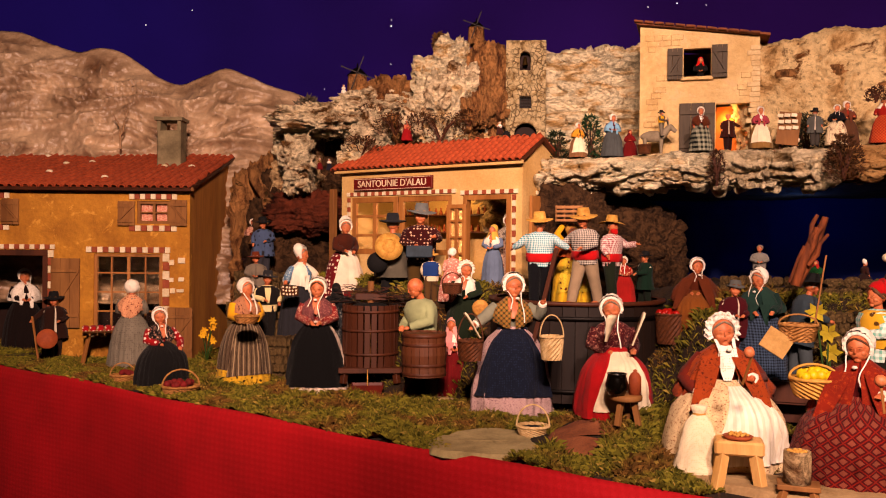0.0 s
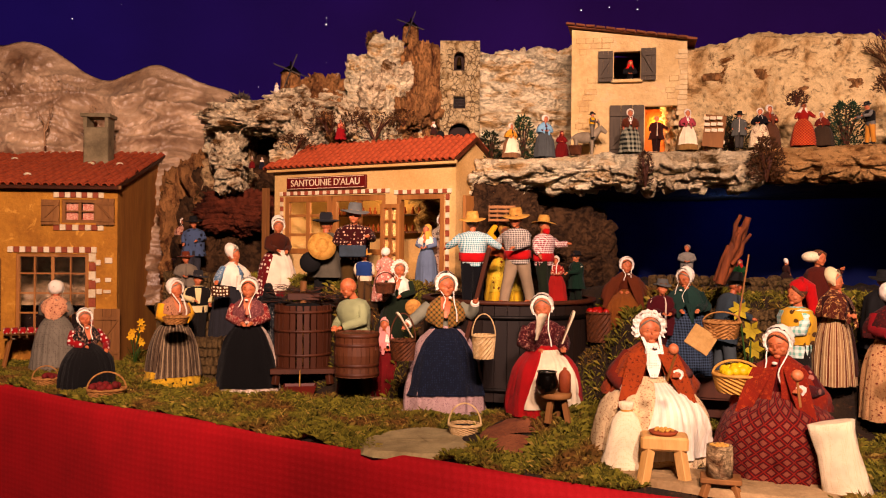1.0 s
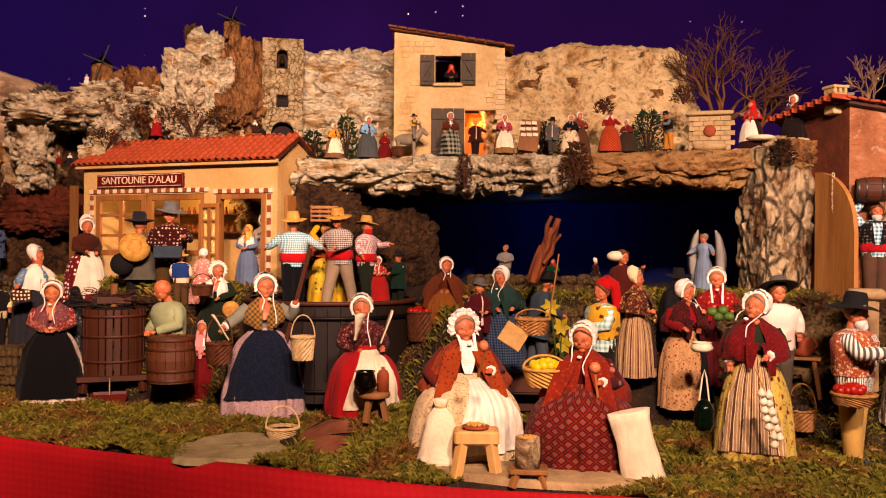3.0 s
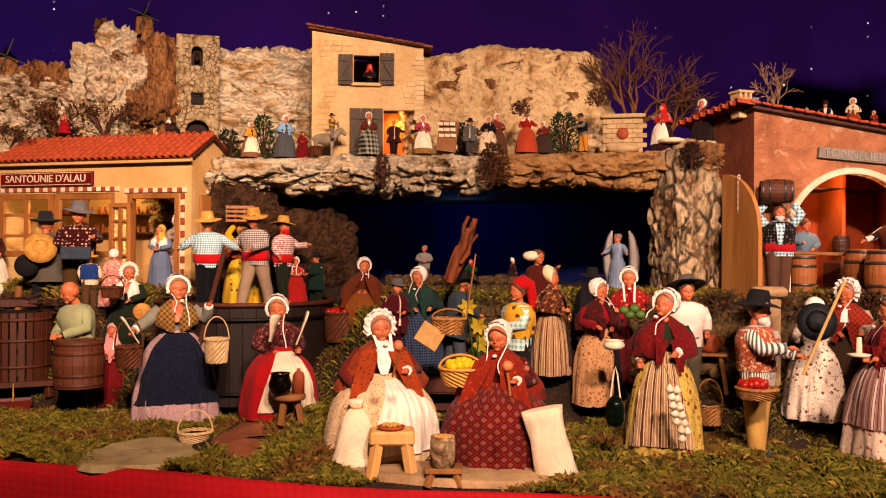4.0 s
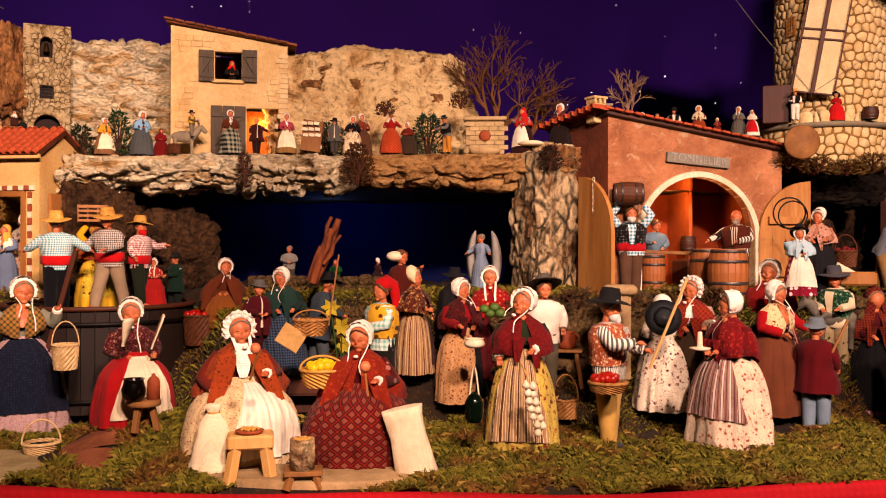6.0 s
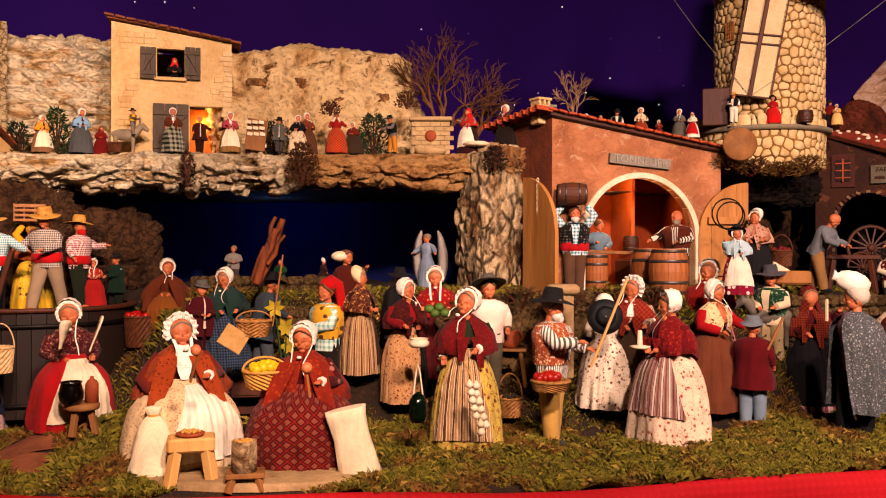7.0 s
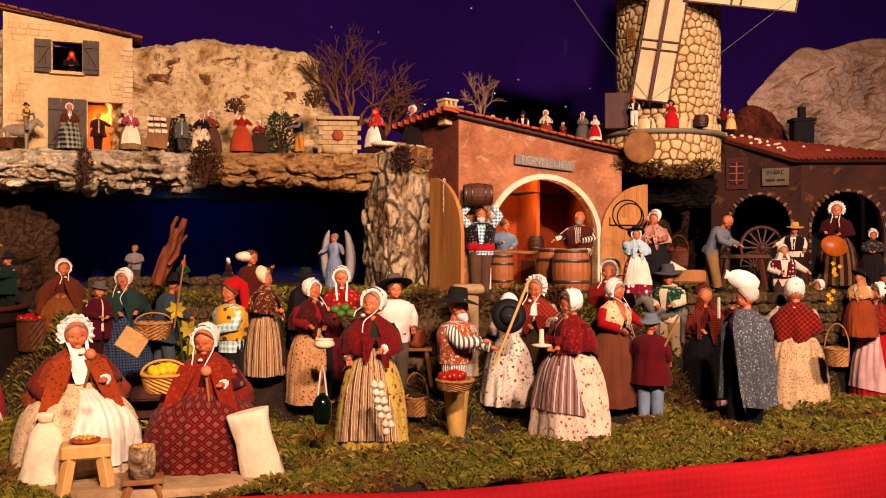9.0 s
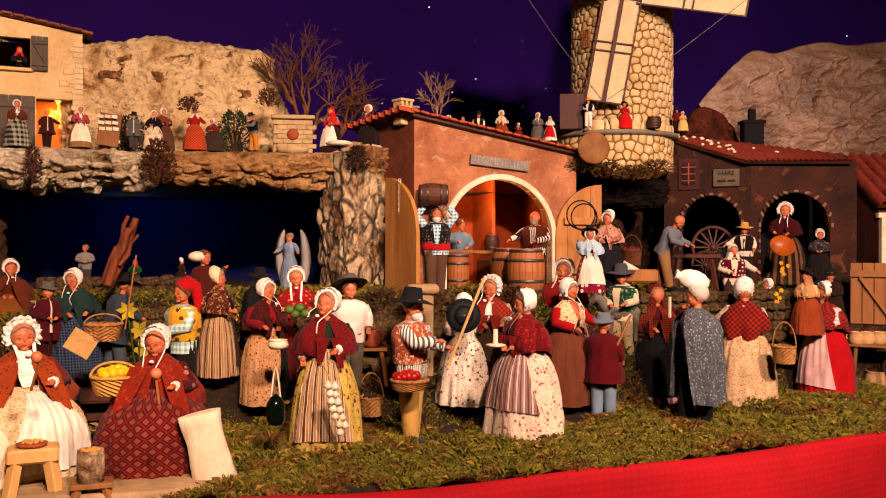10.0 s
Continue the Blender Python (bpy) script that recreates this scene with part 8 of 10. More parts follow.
flowers(pose(0.942, 2.129, 0.045, 0, 0, -22), 0.270, "yellow lilies behind the lemon basket", 3, surf("lily_petal", "C8B830", "A89620", 30, 100), seed=5)
flowers(pose(2.857, 1.434, 0.340, 0, 0, -61), 0.085, "yellow daffodils before the workshop arch", 5, seed=7)
flowers(pose(2.640, 1.340, 0.260, 0, 0, -61), 0.085, "yellow daffodils among the dolls", 4, seed=9)
bar_thing("staff", (-1.545, 3.328, 0.011), (-1.571, 3.329, 0.184), 0.007, 0.007, WOOD, "thin pale walking stick", "stick")
tagged(Mesh().lathe([(0.001, 0), (0.036, 0), (0.038, 0.006), (0.036, 0.012), (0.001, 0.012)], CLAY, 24).make("tambourine", None, "", Matrix.Translation((-1.491, 3.279, 0.103)) @ pose(0, 0, 0, 80, 0, 28)), "round orange tambourine held by a doll", "tambourine")
# the wine press
def wine_press(m):
    t = thing("wine_press", m, "red-brown slatted wine press with a wooden screw", "wine press")
    r, z0, z1 = 0.088, 0.05, 0.245
    for k in range(26):
        a = 6.2832 * k / 26
        o = lift(Mesh().box((0, 0, (z0 + z1) / 2), (0.006, 0.017, z1 - z0), WOOD_DARK), "slat", t)
        o.matrix_basis = Matrix.Rotation(a, 4, "Z") @ Matrix.Translation((r, 0, 0))
    for z in (0.09, 0.165, 0.225):
        lift(Mesh().lathe([(r + 0.004, z - 0.004), (r + 0.006, z - 0.004), (r + 0.006, z + 0.004), (r + 0.004, z + 0.004)], WOOD_DARK, 30), "hoop", t)
    lift(Mesh().box((0, 0, 0.042), (0.20, 0.20, 0.016), WOOD_DARK), "base", t)
    lift(Mesh().lathe([(r * 0.93, 0.22), (r * 0.6, 0.245), (0.001, 0.25)], BLACK, 20), "grapes", t)
    lift(Mesh().tube([(0, 0, 0.05), (0, 0, 0.32)], 0.011, WOOD_OLD, 10), "screw", t)
    lift(Mesh().box((0, 0, 0.27), (0.10, 0.03, 0.022), WOOD_DARK), "block", t)
    for x, y in ((-1, -1), (1, -1), (1, 1), (-1, 1)):
        lift(Mesh().beam((x * 0.085, y * 0.085, 0), (x * 0.08, y * 0.08, 0.04), 0.018, 0.018, WOOD_DARK), "leg", t)


wine_press(pose(-0.233, 2.826, 0.032, 0, 0, 5))
t = thing("tray_basket", pose(-0.232, 2.714, 0.000, 0, 0, 5), "red-brown wooden tray basket with thin handle", "basket")
lift(Mesh().grid([[(x * k, y * k, z) for x, y in ((-0.05, -0.03), (0.05, -0.03), (0.05, 0.03), (-0.05, 0.03))] for k, z in ((0.8, 0.0), (1.0, 0.035), (0.94, 0.035), (0.76, 0.006))], WOOD_RED, False, True), "body", t)
lift(Mesh().box((0, 0, 0.004), (0.085, 0.05, 0.006), WOOD_RED), "bottom", t)
lift(Mesh().tube([(0, -0.03 * math.cos(a), 0.034 + 0.045 * math.sin(a)) for a in [math.pi * i / 10 for i in range(11)]], 0.0015, STRAW, 5), "handle", t)
# half barrel on a bench before the green shirt
t = table(pose(-0.055, 2.675, 0.010, 0, 0, 1), 0.125, 0.08, 0.068, "brown wooden bench below a half barrel", WOOD_DARK, 4, 0.012, 0.12, name="bench", lw=0.014, cat="bench")
barrel(pose(-0.052, 2.528, 0.092, 0, 0, 1), 0.066, 0.125, "brown half barrel standing on the bench", surf("worn_stave", "7E4E2C", "58341C", 14, 120, 0.65, 0.35, 0.002, stretch=(1, 1, 0.12)), 0.97, WOOD_DARK, 16)
tagged(Mesh().box((0, 0, 0.006), (0.13, 0.09, 0.012), WOOD_RED, None, 0.3).make("plinth", None, "", pose(-0.378, 2.589, 0.000, 0, 0, 8)), "red wooden plinth below a doll", "plinth")
tagged(Mesh().box((0, 0, 0.005), (0.10, 0.07, 0.01), WOOD_RED, None, 0.3).make("plinth", None, "", pose(0.166, 2.274, 0.002, 0, 0, -4)), "red wooden plinth below the tall doll", "plinth")
# the great vat in which the grapes are trodden
def vat(m, r, h):
    t = thing("wine_vat", m, "wide dark wooden vat in which dolls tread grapes", "vat")
    n = 46
    st = None
    for k in range(n):
        if st is None:
            a = math.pi / n * 0.95
            g = Mesh().grid([[(r * math.cos(-a), r * math.sin(-a), z), (r * math.cos(a), r * math.sin(a), z), ((r - 0.014) * math.cos(a), (r - 0.014) * math.sin(a), z), ((r - 0.014) * math.cos(-a), (r - 0.014) * math.sin(-a), z)] for z in (0, h * 0.5, h)], WOOD_DIM, False, True)
            g.add([(r * math.cos(-a), r * math.sin(-a), h), (r * math.cos(a), r * math.sin(a), h), ((r - 0.014) * math.cos(a), (r - 0.014) * math.sin(a), h), ((r - 0.014) * math.cos(-a), (r - 0.014) * math.sin(-a), h)], [(0, 1, 2, 3)], WOOD_DIM, False)
            o = lift(g, "stave", t)
            st = o.data
        else:
            o = new("stave", st)
            o.parent = t
        o.matrix_basis = Matrix.Rotation(6.2832 * k / n, 4, "Z")
    for z in (0.12, 0.86):
        lift(Mesh().lathe([(r + 0.001, h * z - 0.006), (r + 0.004, h * z - 0.006), (r + 0.004, h * z + 0.006), (r + 0.001, h * z + 0.006)], IRON, 50), "hoop", t)
    lift(Mesh().lathe([(r - 0.006, h - 0.004), (r + 0.008, h - 0.002), (r + 0.008, h + 0.008), (r - 0.016, h + 0.008)], WOOD_DARK, 50), "rim", t)
    lift(Mesh().lathe([(r - 0.016, h * 0.93), (0.001, h * 0.95)], surf("grape_must", "2A1416", "180A0C", 60, 140, 0.5, 1.0, 0.006), 40), "grapes", t)


vat(pose(0.402, 2.620, 0.040, 0, 0, -9), 0.255, 0.270)
bar_thing("ladder_rail", (0.235, 2.359, 0.157), (0.327, 2.500, 0.464), 0.012, 0.008, WOOD_DARK, "dark wooden pole leaning on the vat", "pole")
t = thing("crate", pose(0.395, 2.735, 0.552, 0, 0, -6), "slatted straw-coloured crate carried over a doll's head", "crate")
for z in (0.0, 0.014, 0.028, 0.042):
    for y in (-0.022, 0.022):
        lift(Mesh().box((0, y, z), (0.082, 0.003, 0.007), WOOD), "slat", t)
    for x in (-0.041, 0.041):
        lift(Mesh().box((x, 0, z), (0.003, 0.044, 0.007), WOOD), "slat", t)
for x in (-0.040, -0.014, 0.014, 0.040):
    for y in (-0.020, 0.020):
        lift(Mesh().box((x, y, 0.021), (0.004, 0.004, 0.052), WOOD_OLD), "upright", t)
lift(Mesh().box((0, 0, -0.002), (0.08, 0.042, 0.003), WOOD_OLD), "bottom", t)
def twig_heap(m, w, label, seed):
    """A heap of thin crooked vine cuttings, one uncountable mesh."""
    r = random.Random(seed)
    g = Mesh()
    for _ in range(90):
        a = r.uniform(-0.5, 0.5) + r.choice((0, math.pi))
        d = Vector((math.cos(a), r.uniform(-0.5, 0.5), r.uniform(-0.15, 0.45))).normalized() * w * r.uniform(0.25, 0.6)
        p = Vector((r.gauss(0, 0.28) * w, r.uniform(-0.18, 0.18) * w, r.uniform(0, 0.28) * w))
        q = p + d * 0.5 + Vector((r.uniform(-1, 1), r.uniform(-1, 1), r.uniform(-0.5, 1))) * w * 0.06
        g.tube([p, q, p + d], [0.0013, 0.0012, 0.0007], r.choice((WOOD_DARK, WOOD_DIM, WOOD_DIM)), 4, False)
    return tagged(g.make("brushwood", None, "", m), label, "brushwood", "", "stuff")


for i, (place, w) in enumerate((((-0.240, 2.808, 0.297), 0.16), ((-0.139, 2.805, 0.284), 0.14), ((0.079, 2.798, 0.308), 0.16), ((0.179, 2.795, 0.296), 0.14), ((0.315, 2.791, 0.315), 0.1))):
    twig_heap(Matrix.Translation(place) @ pose(0, 0.03, -0.018), w, "heap of dark dry vine cuttings", 40 + i)
# by the spinning doll
t = table(pose(0.424, 2.000, 0.062, 0, 0, -12), 0.075, 0.075, 0.069, "round brown stool beside the spinning doll", WOOD_OLD, 3, 0.013, 0.12, True, "round_stool", 0.012)
pot(pose(0.401, 1.990, 0.131, 0, 0, -11), 0.026, 0.050, "glossy black pot on the round stool", surf("black_glaze", "0E0C0A", "1A1510", 20, 200, 0.15, 0.1), "pot")
tagged(Mesh().lathe([(0.001, 0), (0.014, 0), (0.014, 0.04), (0.010, 0.048), (0.004, 0.052), (0.005, 0.056), (0.001, 0.058)], CLAY, 16).make("wooden_jar", None, "", pose(0.445, 2.000, 0.131, 0, 0, -13)), "turned brown jar on the round stool", "jar")
def paddle(a, b, w, label):
    a, b = Vector(a), Vector(b)
    q = (b - a).to_track_quat("Z", "Y").to_matrix().to_4x4()
    q.translation = a
    l = (b - a).length
    g = Mesh().grid([[(-w * k, -0.0015, z * l), (w * k, -0.0015, z * l), (w * k, 0.0015, z * l), (-w * k, 0.0015, z * l)] for k, z in ((0.25, 0), (0.3, 0.2), (0.7, 0.55), (1.0, 0.85), (0.8, 0.97), (0.1, 1.0))], WHITE_PAINT, True, True)
    return tagged(g.make("paddle", None, "", q), label, "paddle")


paddle((0.446, 2.039, 0.239), (0.474, 2.039, 0.318), 0.016, "white wooden paddle held upright")
paddle((0.386, 2.049, 0.247), (0.397, 2.030, 0.312), 0.015, "white wooden paddle held upright")
paddle((0.097, 2.219, 0.235), (0.056, 2.199, 0.301), 0.010, "white paper cone held by a doll")
tagged(Mesh().lathe([(0.001, 0), (0.022, 0), (0.024, 0.006), (0.020, 0.010), (0.001, 0.010)], surf("bread_crust", "D0A45C", "A87838", 60, 120), 20).make("bread", None, "", Matrix.Translation((0.107, 2.449, 0.295)) @ pose(0, 0, 0, 90, 0, 0)), "round pale bread held by a doll", "bread")
# before the seated dolls
t = table(pose(0.581, 1.696, 0.000, 0, 0, -16), 0.092, 0.066, 0.098, "chunky pale wooden stool on the flat stone", WOOD_PALE, 4, 0.028, 0.05, name="stool", lw=0.019)
pie = tagged(Mesh().lathe([(0.001, 0), (0.024, 0), (0.029, 0.006), (0.026, 0.007), (0.001, 0.006)], CLAY, 22).make("dish", None, "", pose(0.578, 1.692, 0.099, 0, 0, -16)), "brown dish of pine nuts on the stool", "dish")
for i in range(16):
    a = i * 2.4
    lift(Mesh().ball((0.005 * math.sqrt(i) * math.cos(a), 0.005 * math.sqrt(i) * math.sin(a), 0.009), (0.004, 0.003, 0.003), STRAW, 6, 4), "nut", pie)
table(pose(0.663, 1.610, 0.000, 0, 0, -20), 0.075, 0.055, 0.036, "low brown wooden stool on the flat stone", WOOD_OLD, 4, 0.010, 0.08, name="stool", lw=0.012)
log = tagged(Mesh().lathe([(0.001, 0), (0.024, 0), (0.025, 0.03), (0.024, 0.060), (0.020, 0.060), (0.018, 0.052), (0.001, 0.052)], ROCK_BARK, 20, ripple=0.04).make("log_cup", None, "", pose(0.660, 1.609, 0.036, 0, 0, -20)), "hollow bark-covered log filled with nuts", "log")
for i in range(12):
    a = i * 2.4
    lift(Mesh().ball((0.005 * math.sqrt(i) * math.cos(a), 0.005 * math.sqrt(i) * math.sin(a), 0.058), (0.005, 0.004, 0.004), STRAW, 6, 4), "nut", log)
sack(pose(0.525, 1.769, 0.003, 0, 0, -14), 0.150, "tied cream linen sack leaning on a doll", LINEN, True)
sack(pose(0.888, 1.561, 0.000, 0, 0, -27) @ pose(0, 0, 0, 0, -12, 0), 0.150, "open cream linen sack standing on the moss", LINEN, False)
bar_thing("spindle", (0.550, 1.590, 0.220), (0.558, 1.565, 0.274), 0.004, 0.004, WOOD, "thin wooden spindle held by a doll", "spindle")
tagged(Mesh().ball((0, 0, 0), (0.010, 0.010, 0.011), SKIN, 10, 7).make("knob", None, "", Matrix.Translation((0.554, 1.567, 0.282))), "round brown knob of the spindle", "knob")
bar_thing("spindle", (0.693, 1.359, 0.213), (0.688, 1.361, 0.257), 0.004, 0.004, WOOD, "thin wooden spindle held by a doll", "spindle")
tagged(Mesh().ball((0, 0, 0), (0.010, 0.010, 0.010), SKIN, 10, 7).make("knob", None, "", Matrix.Translation((0.688, 1.361, 0.264))), "round brown knob of the spindle", "knob")
# the cart with lemons
t = thing("cart", pose(0.852, 2.129, 0.037, 0, 0, -20), "small brown wooden cart carrying a lemon basket", "cart")
lift(Mesh().box((0, 0.05, 0.06), (0.10, 0.14, 0.012), WOOD_DARK), "bed", t)
lift(Mesh().box((-0.05, 0.05, 0.09), (0.008, 0.14, 0.06), WOOD_DARK, pose(0, 0, 0, 0, -15, 0)), "side_board", t)
lift(Mesh().box((0.05, 0.05, 0.09), (0.008, 0.14, 0.06), WOOD_DARK, pose(0, 0, 0, 0, 15, 0)), "side_board", t)
lift(Mesh().box((0, -0.02, 0.085), (0.10, 0.008, 0.05), WOOD_DARK), "front_board", t)
lift(Mesh().beam((0.0, 0.05, 0.0), (0.0, 0.05, 0.055), 0.08, 0.03, WOOD_DARK), "axle_block", t)
w = wheel(pose(0.819, 2.145, 0.034, 0, 0, -19) @ pose(0, 0.03, 0.058, 90, 0, 70), 0.055, "brown spoked wheel of the little cart", WOOD_DARK, 8, 0.010)
w.matrix_basis = t.matrix_basis.inverted() @ w.matrix_basis
w.parent = t
w.name = "wheel"
basket(pose(0.764, 1.784, 0.166, 0, 0, -21), 0.047, 0.038, "straw basket heaped with bright yellow lemons", STRAW, True, 1.35, 1.0, surf("lemon_skin", "EBD02A", "D8B414", 60, 200, 0.45), 0.5, 24, STRAW)
basket(pose(0.785, 1.916, 0.266, 0, 0, -20), 0.034, 0.036, "wicker basket with handle on a doll's arm", WICKER, True, 1.3, 1.2, None, 0.55)
tagged(Mesh().box((0, 0, 0), (0.058, 0.004, 0.052), surf("old_paper", "C9A86E", "B08E54", 30, 160), None, 0.2).make("book", None, "", Matrix.Translation((0.733, 1.904, 0.264)) @ pose(0, 0, 0, -25, 32, -22)), "old brown book cover held by a doll", "book")
basket(pose(0.636, 2.436, 0.201, 0, 0, -13), 0.037, 0.082, "tall wicker basket heaped with red peppers", WICKER_DARK, False, 1.2, 1.0, surf("red_pepper", "C8281A", "A01A10", 30, 100, 0.4), 0.9, 26)
# wood load
def wood_load(m):
    t = thing("firewood", m, "tall bundle of split brown firewood branches", "firewood")
    r = random.Random(5)
    for i in range(13):
        u = r.uniform(0.0, 0.6)
        a = Vector((0.075 * u + r.uniform(-0.014, 0.014), r.uniform(-0.016, 0.016), 0.16 * u))
        l = r.uniform(0.04, 0.10) if i > 3 else r.uniform(0.15, 0.19)
        if i <= 3:
            a = Vector((r.uniform(-0.014, 0.014), r.uniform(-0.012, 0.012), 0))
        b = a + Vector((0.42 * l + r.uniform(-0.016, 0.016), r.uniform(-0.012, 0.012), l * 0.9))
        w = r.uniform(0.005, 0.008) if i > 3 else 0.011
        lift(Mesh().tube([a, a.lerp(b, 0.35) + Vector((r.uniform(-0.006, 0.006), 0, 0)), a.lerp(b, 0.7) + Vector((r.uniform(-0.006, 0.006), 0, 0)), b], [w, w * 1.1, w * 0.95, w * 0.75], surf("branch_bark", "9A5A2E", "5E341A", 40, 160, 0.85, 0.8, 0.003, stretch=(1, 1, 0.3)), 7), "branch", t)
    return t


wood_load(pose(0.869, 2.151, 0.379, 0, 0, -20))
bar_thing("stick", (0.904, 2.115, 0.269), (0.928, 2.105, 0.455), 0.004, 0.004, WOOD, "thin pale stick held by a doll", "stick")
# around the striped doll
def garlic(m):
    t = thing("garlic_string", m, "string of white garlic bulbs hanging from a doll's arm", "garlic")
    r = random.Random(7)
    for i in range(13):
        z = -0.0088 * (i // 2 * 2 + 0.4 * (i % 2))
        lift(Mesh().lathe([(0.001, -0.009), (0.0085, -0.005), (0.0095, 0), (0.005, 0.006), (0.001, 0.011)], WHITE_PAINT, 12, ((i % 2 - 0.5) * 0.013 + r.uniform(-0.002, 0.002) + 0.0026 * i, r.uniform(-0.004, 0.004), z)), "bulb", t)
    lift(Mesh().tube([(-0.02, 0, 0.05), (-0.004, 0, 0.02), (0.004, 0, -0.01)], 0.0018, STRAW, 5), "string", t)


garlic(Matrix.Translation((1.145, 1.541, 0.177)))
# lantern shape put in for a dark cutting tool with a pale handle
t = thing("lantern", pose(1.042, 1.595, 0.094, 0, 0, -31), "dark hanging tool with pale handle, modelled as a lantern", "lantern")
lift(Mesh().lathe([(0.001, 0), (0.016, 0.002), (0.020, 0.015), (0.020, 0.045), (0.012, 0.06), (0.004, 0.066), (0.001, 0.067)], surf("green_glass", "1A2A1C", "0E1A10", 20, 100, 0.1), 18), "body", t)
lift(Mesh().tube([(-0.010, 0, 0.06), (-0.004, 0, 0.11), (0.0, 0, 0.125), (0.004, 0, 0.11), (0.010, 0, 0.06)], 0.002, WHITE_PAINT, 5), "handle", t)
t = table(pose(1.461, 1.838, 0.109, 0, 0, -37), 0.085, 0.06, 0.10, "rough wooden side table with a jug", WOOD_OLD, 4, 0.008, 0.08, name="side_table", lw=0.008, cat="table")
pot(pose(1.458, 1.832, 0.209, 0, 0, -37), 0.027, 0.048, "brown and cream glazed jug on the side table", CLAY, "jug", True)
basket(pose(1.438, 1.806, 0.034, 0, 0, -37), 0.032, 0.048, "wicker basket of dry herbs", WICKER, True, 1.2, 1.0, surf("dry_herb", "4A3A20", "2E2412", 60, 140), 1.6, 6)
r = random.Random(3)
t = thing("post_stone", pose(1.518, 1.689, 0.140, 0, 0, -39), "short grey stone post with a rounded cap", "stone post")
lift(Mesh().box((0, 0, 0.11), (0.055, 0.05, 0.22), SLAB, None, 0.3), "post", t)
lift(Mesh().box((0, 0, 0.228), (0.085, 0.07, 0.026), SLAB, None, 0.6, True), "cap", t)
basket(pose(1.361, 1.539, 0.145, 0, 0, -38), 0.044, 0.022, "round wicker tray of red apples held by a doll", WICKER, False, 1.2, 1.0, surf("apple_skin", "B8321E", "94200F", 40, 120, 0.35), 0.9, 16)
bar_thing("long_stick", (1.409, 1.455, 0.205), (1.475, 1.408, 0.406), 0.006, 0.006, WOOD_PALE, "long pale wooden stick", "stick")
t = tagged(Mesh().lathe([(0.001, 0), (0.018, 0), (0.024, 0.005), (0.020, 0.006), (0.006, 0.008), (0.005, 0.04), (0.001, 0.041)], WHITE_PAINT, 16).make("candlestick", None, "", pose(1.497, 1.392, 0.248, 0, 0, -44)), "white candle on a white dish", "candle")
pot(pose(1.158, 1.795, 0.231, 0, 0, -31), 0.026, 0.022, "white pot held by a doll", WHITE_PAINT, "pot")
c = surf("cabbage_leaf", "6E8A44", "4E6A2A", 30, 80, 0.6)
for i, (place, turn) in enumerate((((1.232, 1.872, 0.318), -31), ((1.256, 1.863, 0.322), -32), ((1.246, 1.867, 0.306), -32), ((1.269, 1.857, 0.307), -32))):
    m = Matrix.Translation(place) @ pose(0, 0, 0, 0, 0, turn)
    tagged(Mesh().ball((0, 0, 0), (0.013, 0.013, 0.011), c, 12, 8).make("cabbage", None, "", m), "small green cabbage carried by a doll", "cabbage", "cabbages")
basket(pose(1.991, 1.644, 0.077, 0, 0, -48), 0.040, 0.052, "wicker basket with raised handle", WICKER, True, 1.15, 1.0, None, 1.7)
basket(pose(2.508, 1.244, 0.140, 0, 0, -61), 0.032, 0.048, "wicker basket with white and red cloth", WICKER, True, 1.15, 1.0, WHITE, 1.8)
tagged(Mesh().lathe([(0.001, -0.052), (0.018, -0.048), (0.029, -0.030), (0.033, -0.005), (0.029, 0.020), (0.021, 0.036), (0.011, 0.043), (0.014, 0.050), (0.017, 0.056), (0.001, 0.054)], WHITE, 24, sy=0.85, ripple=0.05).make("head_sack", None, "", Matrix.Translation((2.155, 1.314, 0.388)) @ pose(0, 0, 0, 0, -70, -40) @ Matrix.Scale(0.88, 4)), "stuffed white sack carried on a doll's head", "sack")
tagged(Mesh().ball((0, 0, 0), (0.024, 0.020, 0.014), LINEN, 14, 9).ball((0.018, 0, -0.006), (0.012, 0.012, 0.014), LINEN, 10, 7).make("head_sack", None, "", Matrix.Translation((1.097, 2.122, 0.450)) @ pose(0, 0, 0, 0, 0, 0)), "white sack carried on a doll's shoulder", "sack")
sack(pose(2.273, 1.672, 0.335, 0, 0, -51) @ pose(0, 0, 0, 0, 30, 0), 0.10, "cream sack on the donkey's back", LINEN, False)
donkey(pose(2.252, 1.633, 0.191, 0, 0, -52) @ pose(0, 0, 0, 0, 0, 190), 0.14, "grey clay donkey with a rider", surf("grey_clay", "8A8274", "6A6458", 20, 120))
bar_thing("stick", (2.026, 1.468, 0.206), (2.057, 1.445, 0.290), 0.006, 0.006, WOOD, "thin pale stick held by a doll", "stick")
bar_thing("candle", (2.018, 1.289, 0.295), (2.018, 1.289, 0.349), 0.006, 0.006, WHITE_PAINT, "white candle held by a doll", "candle")

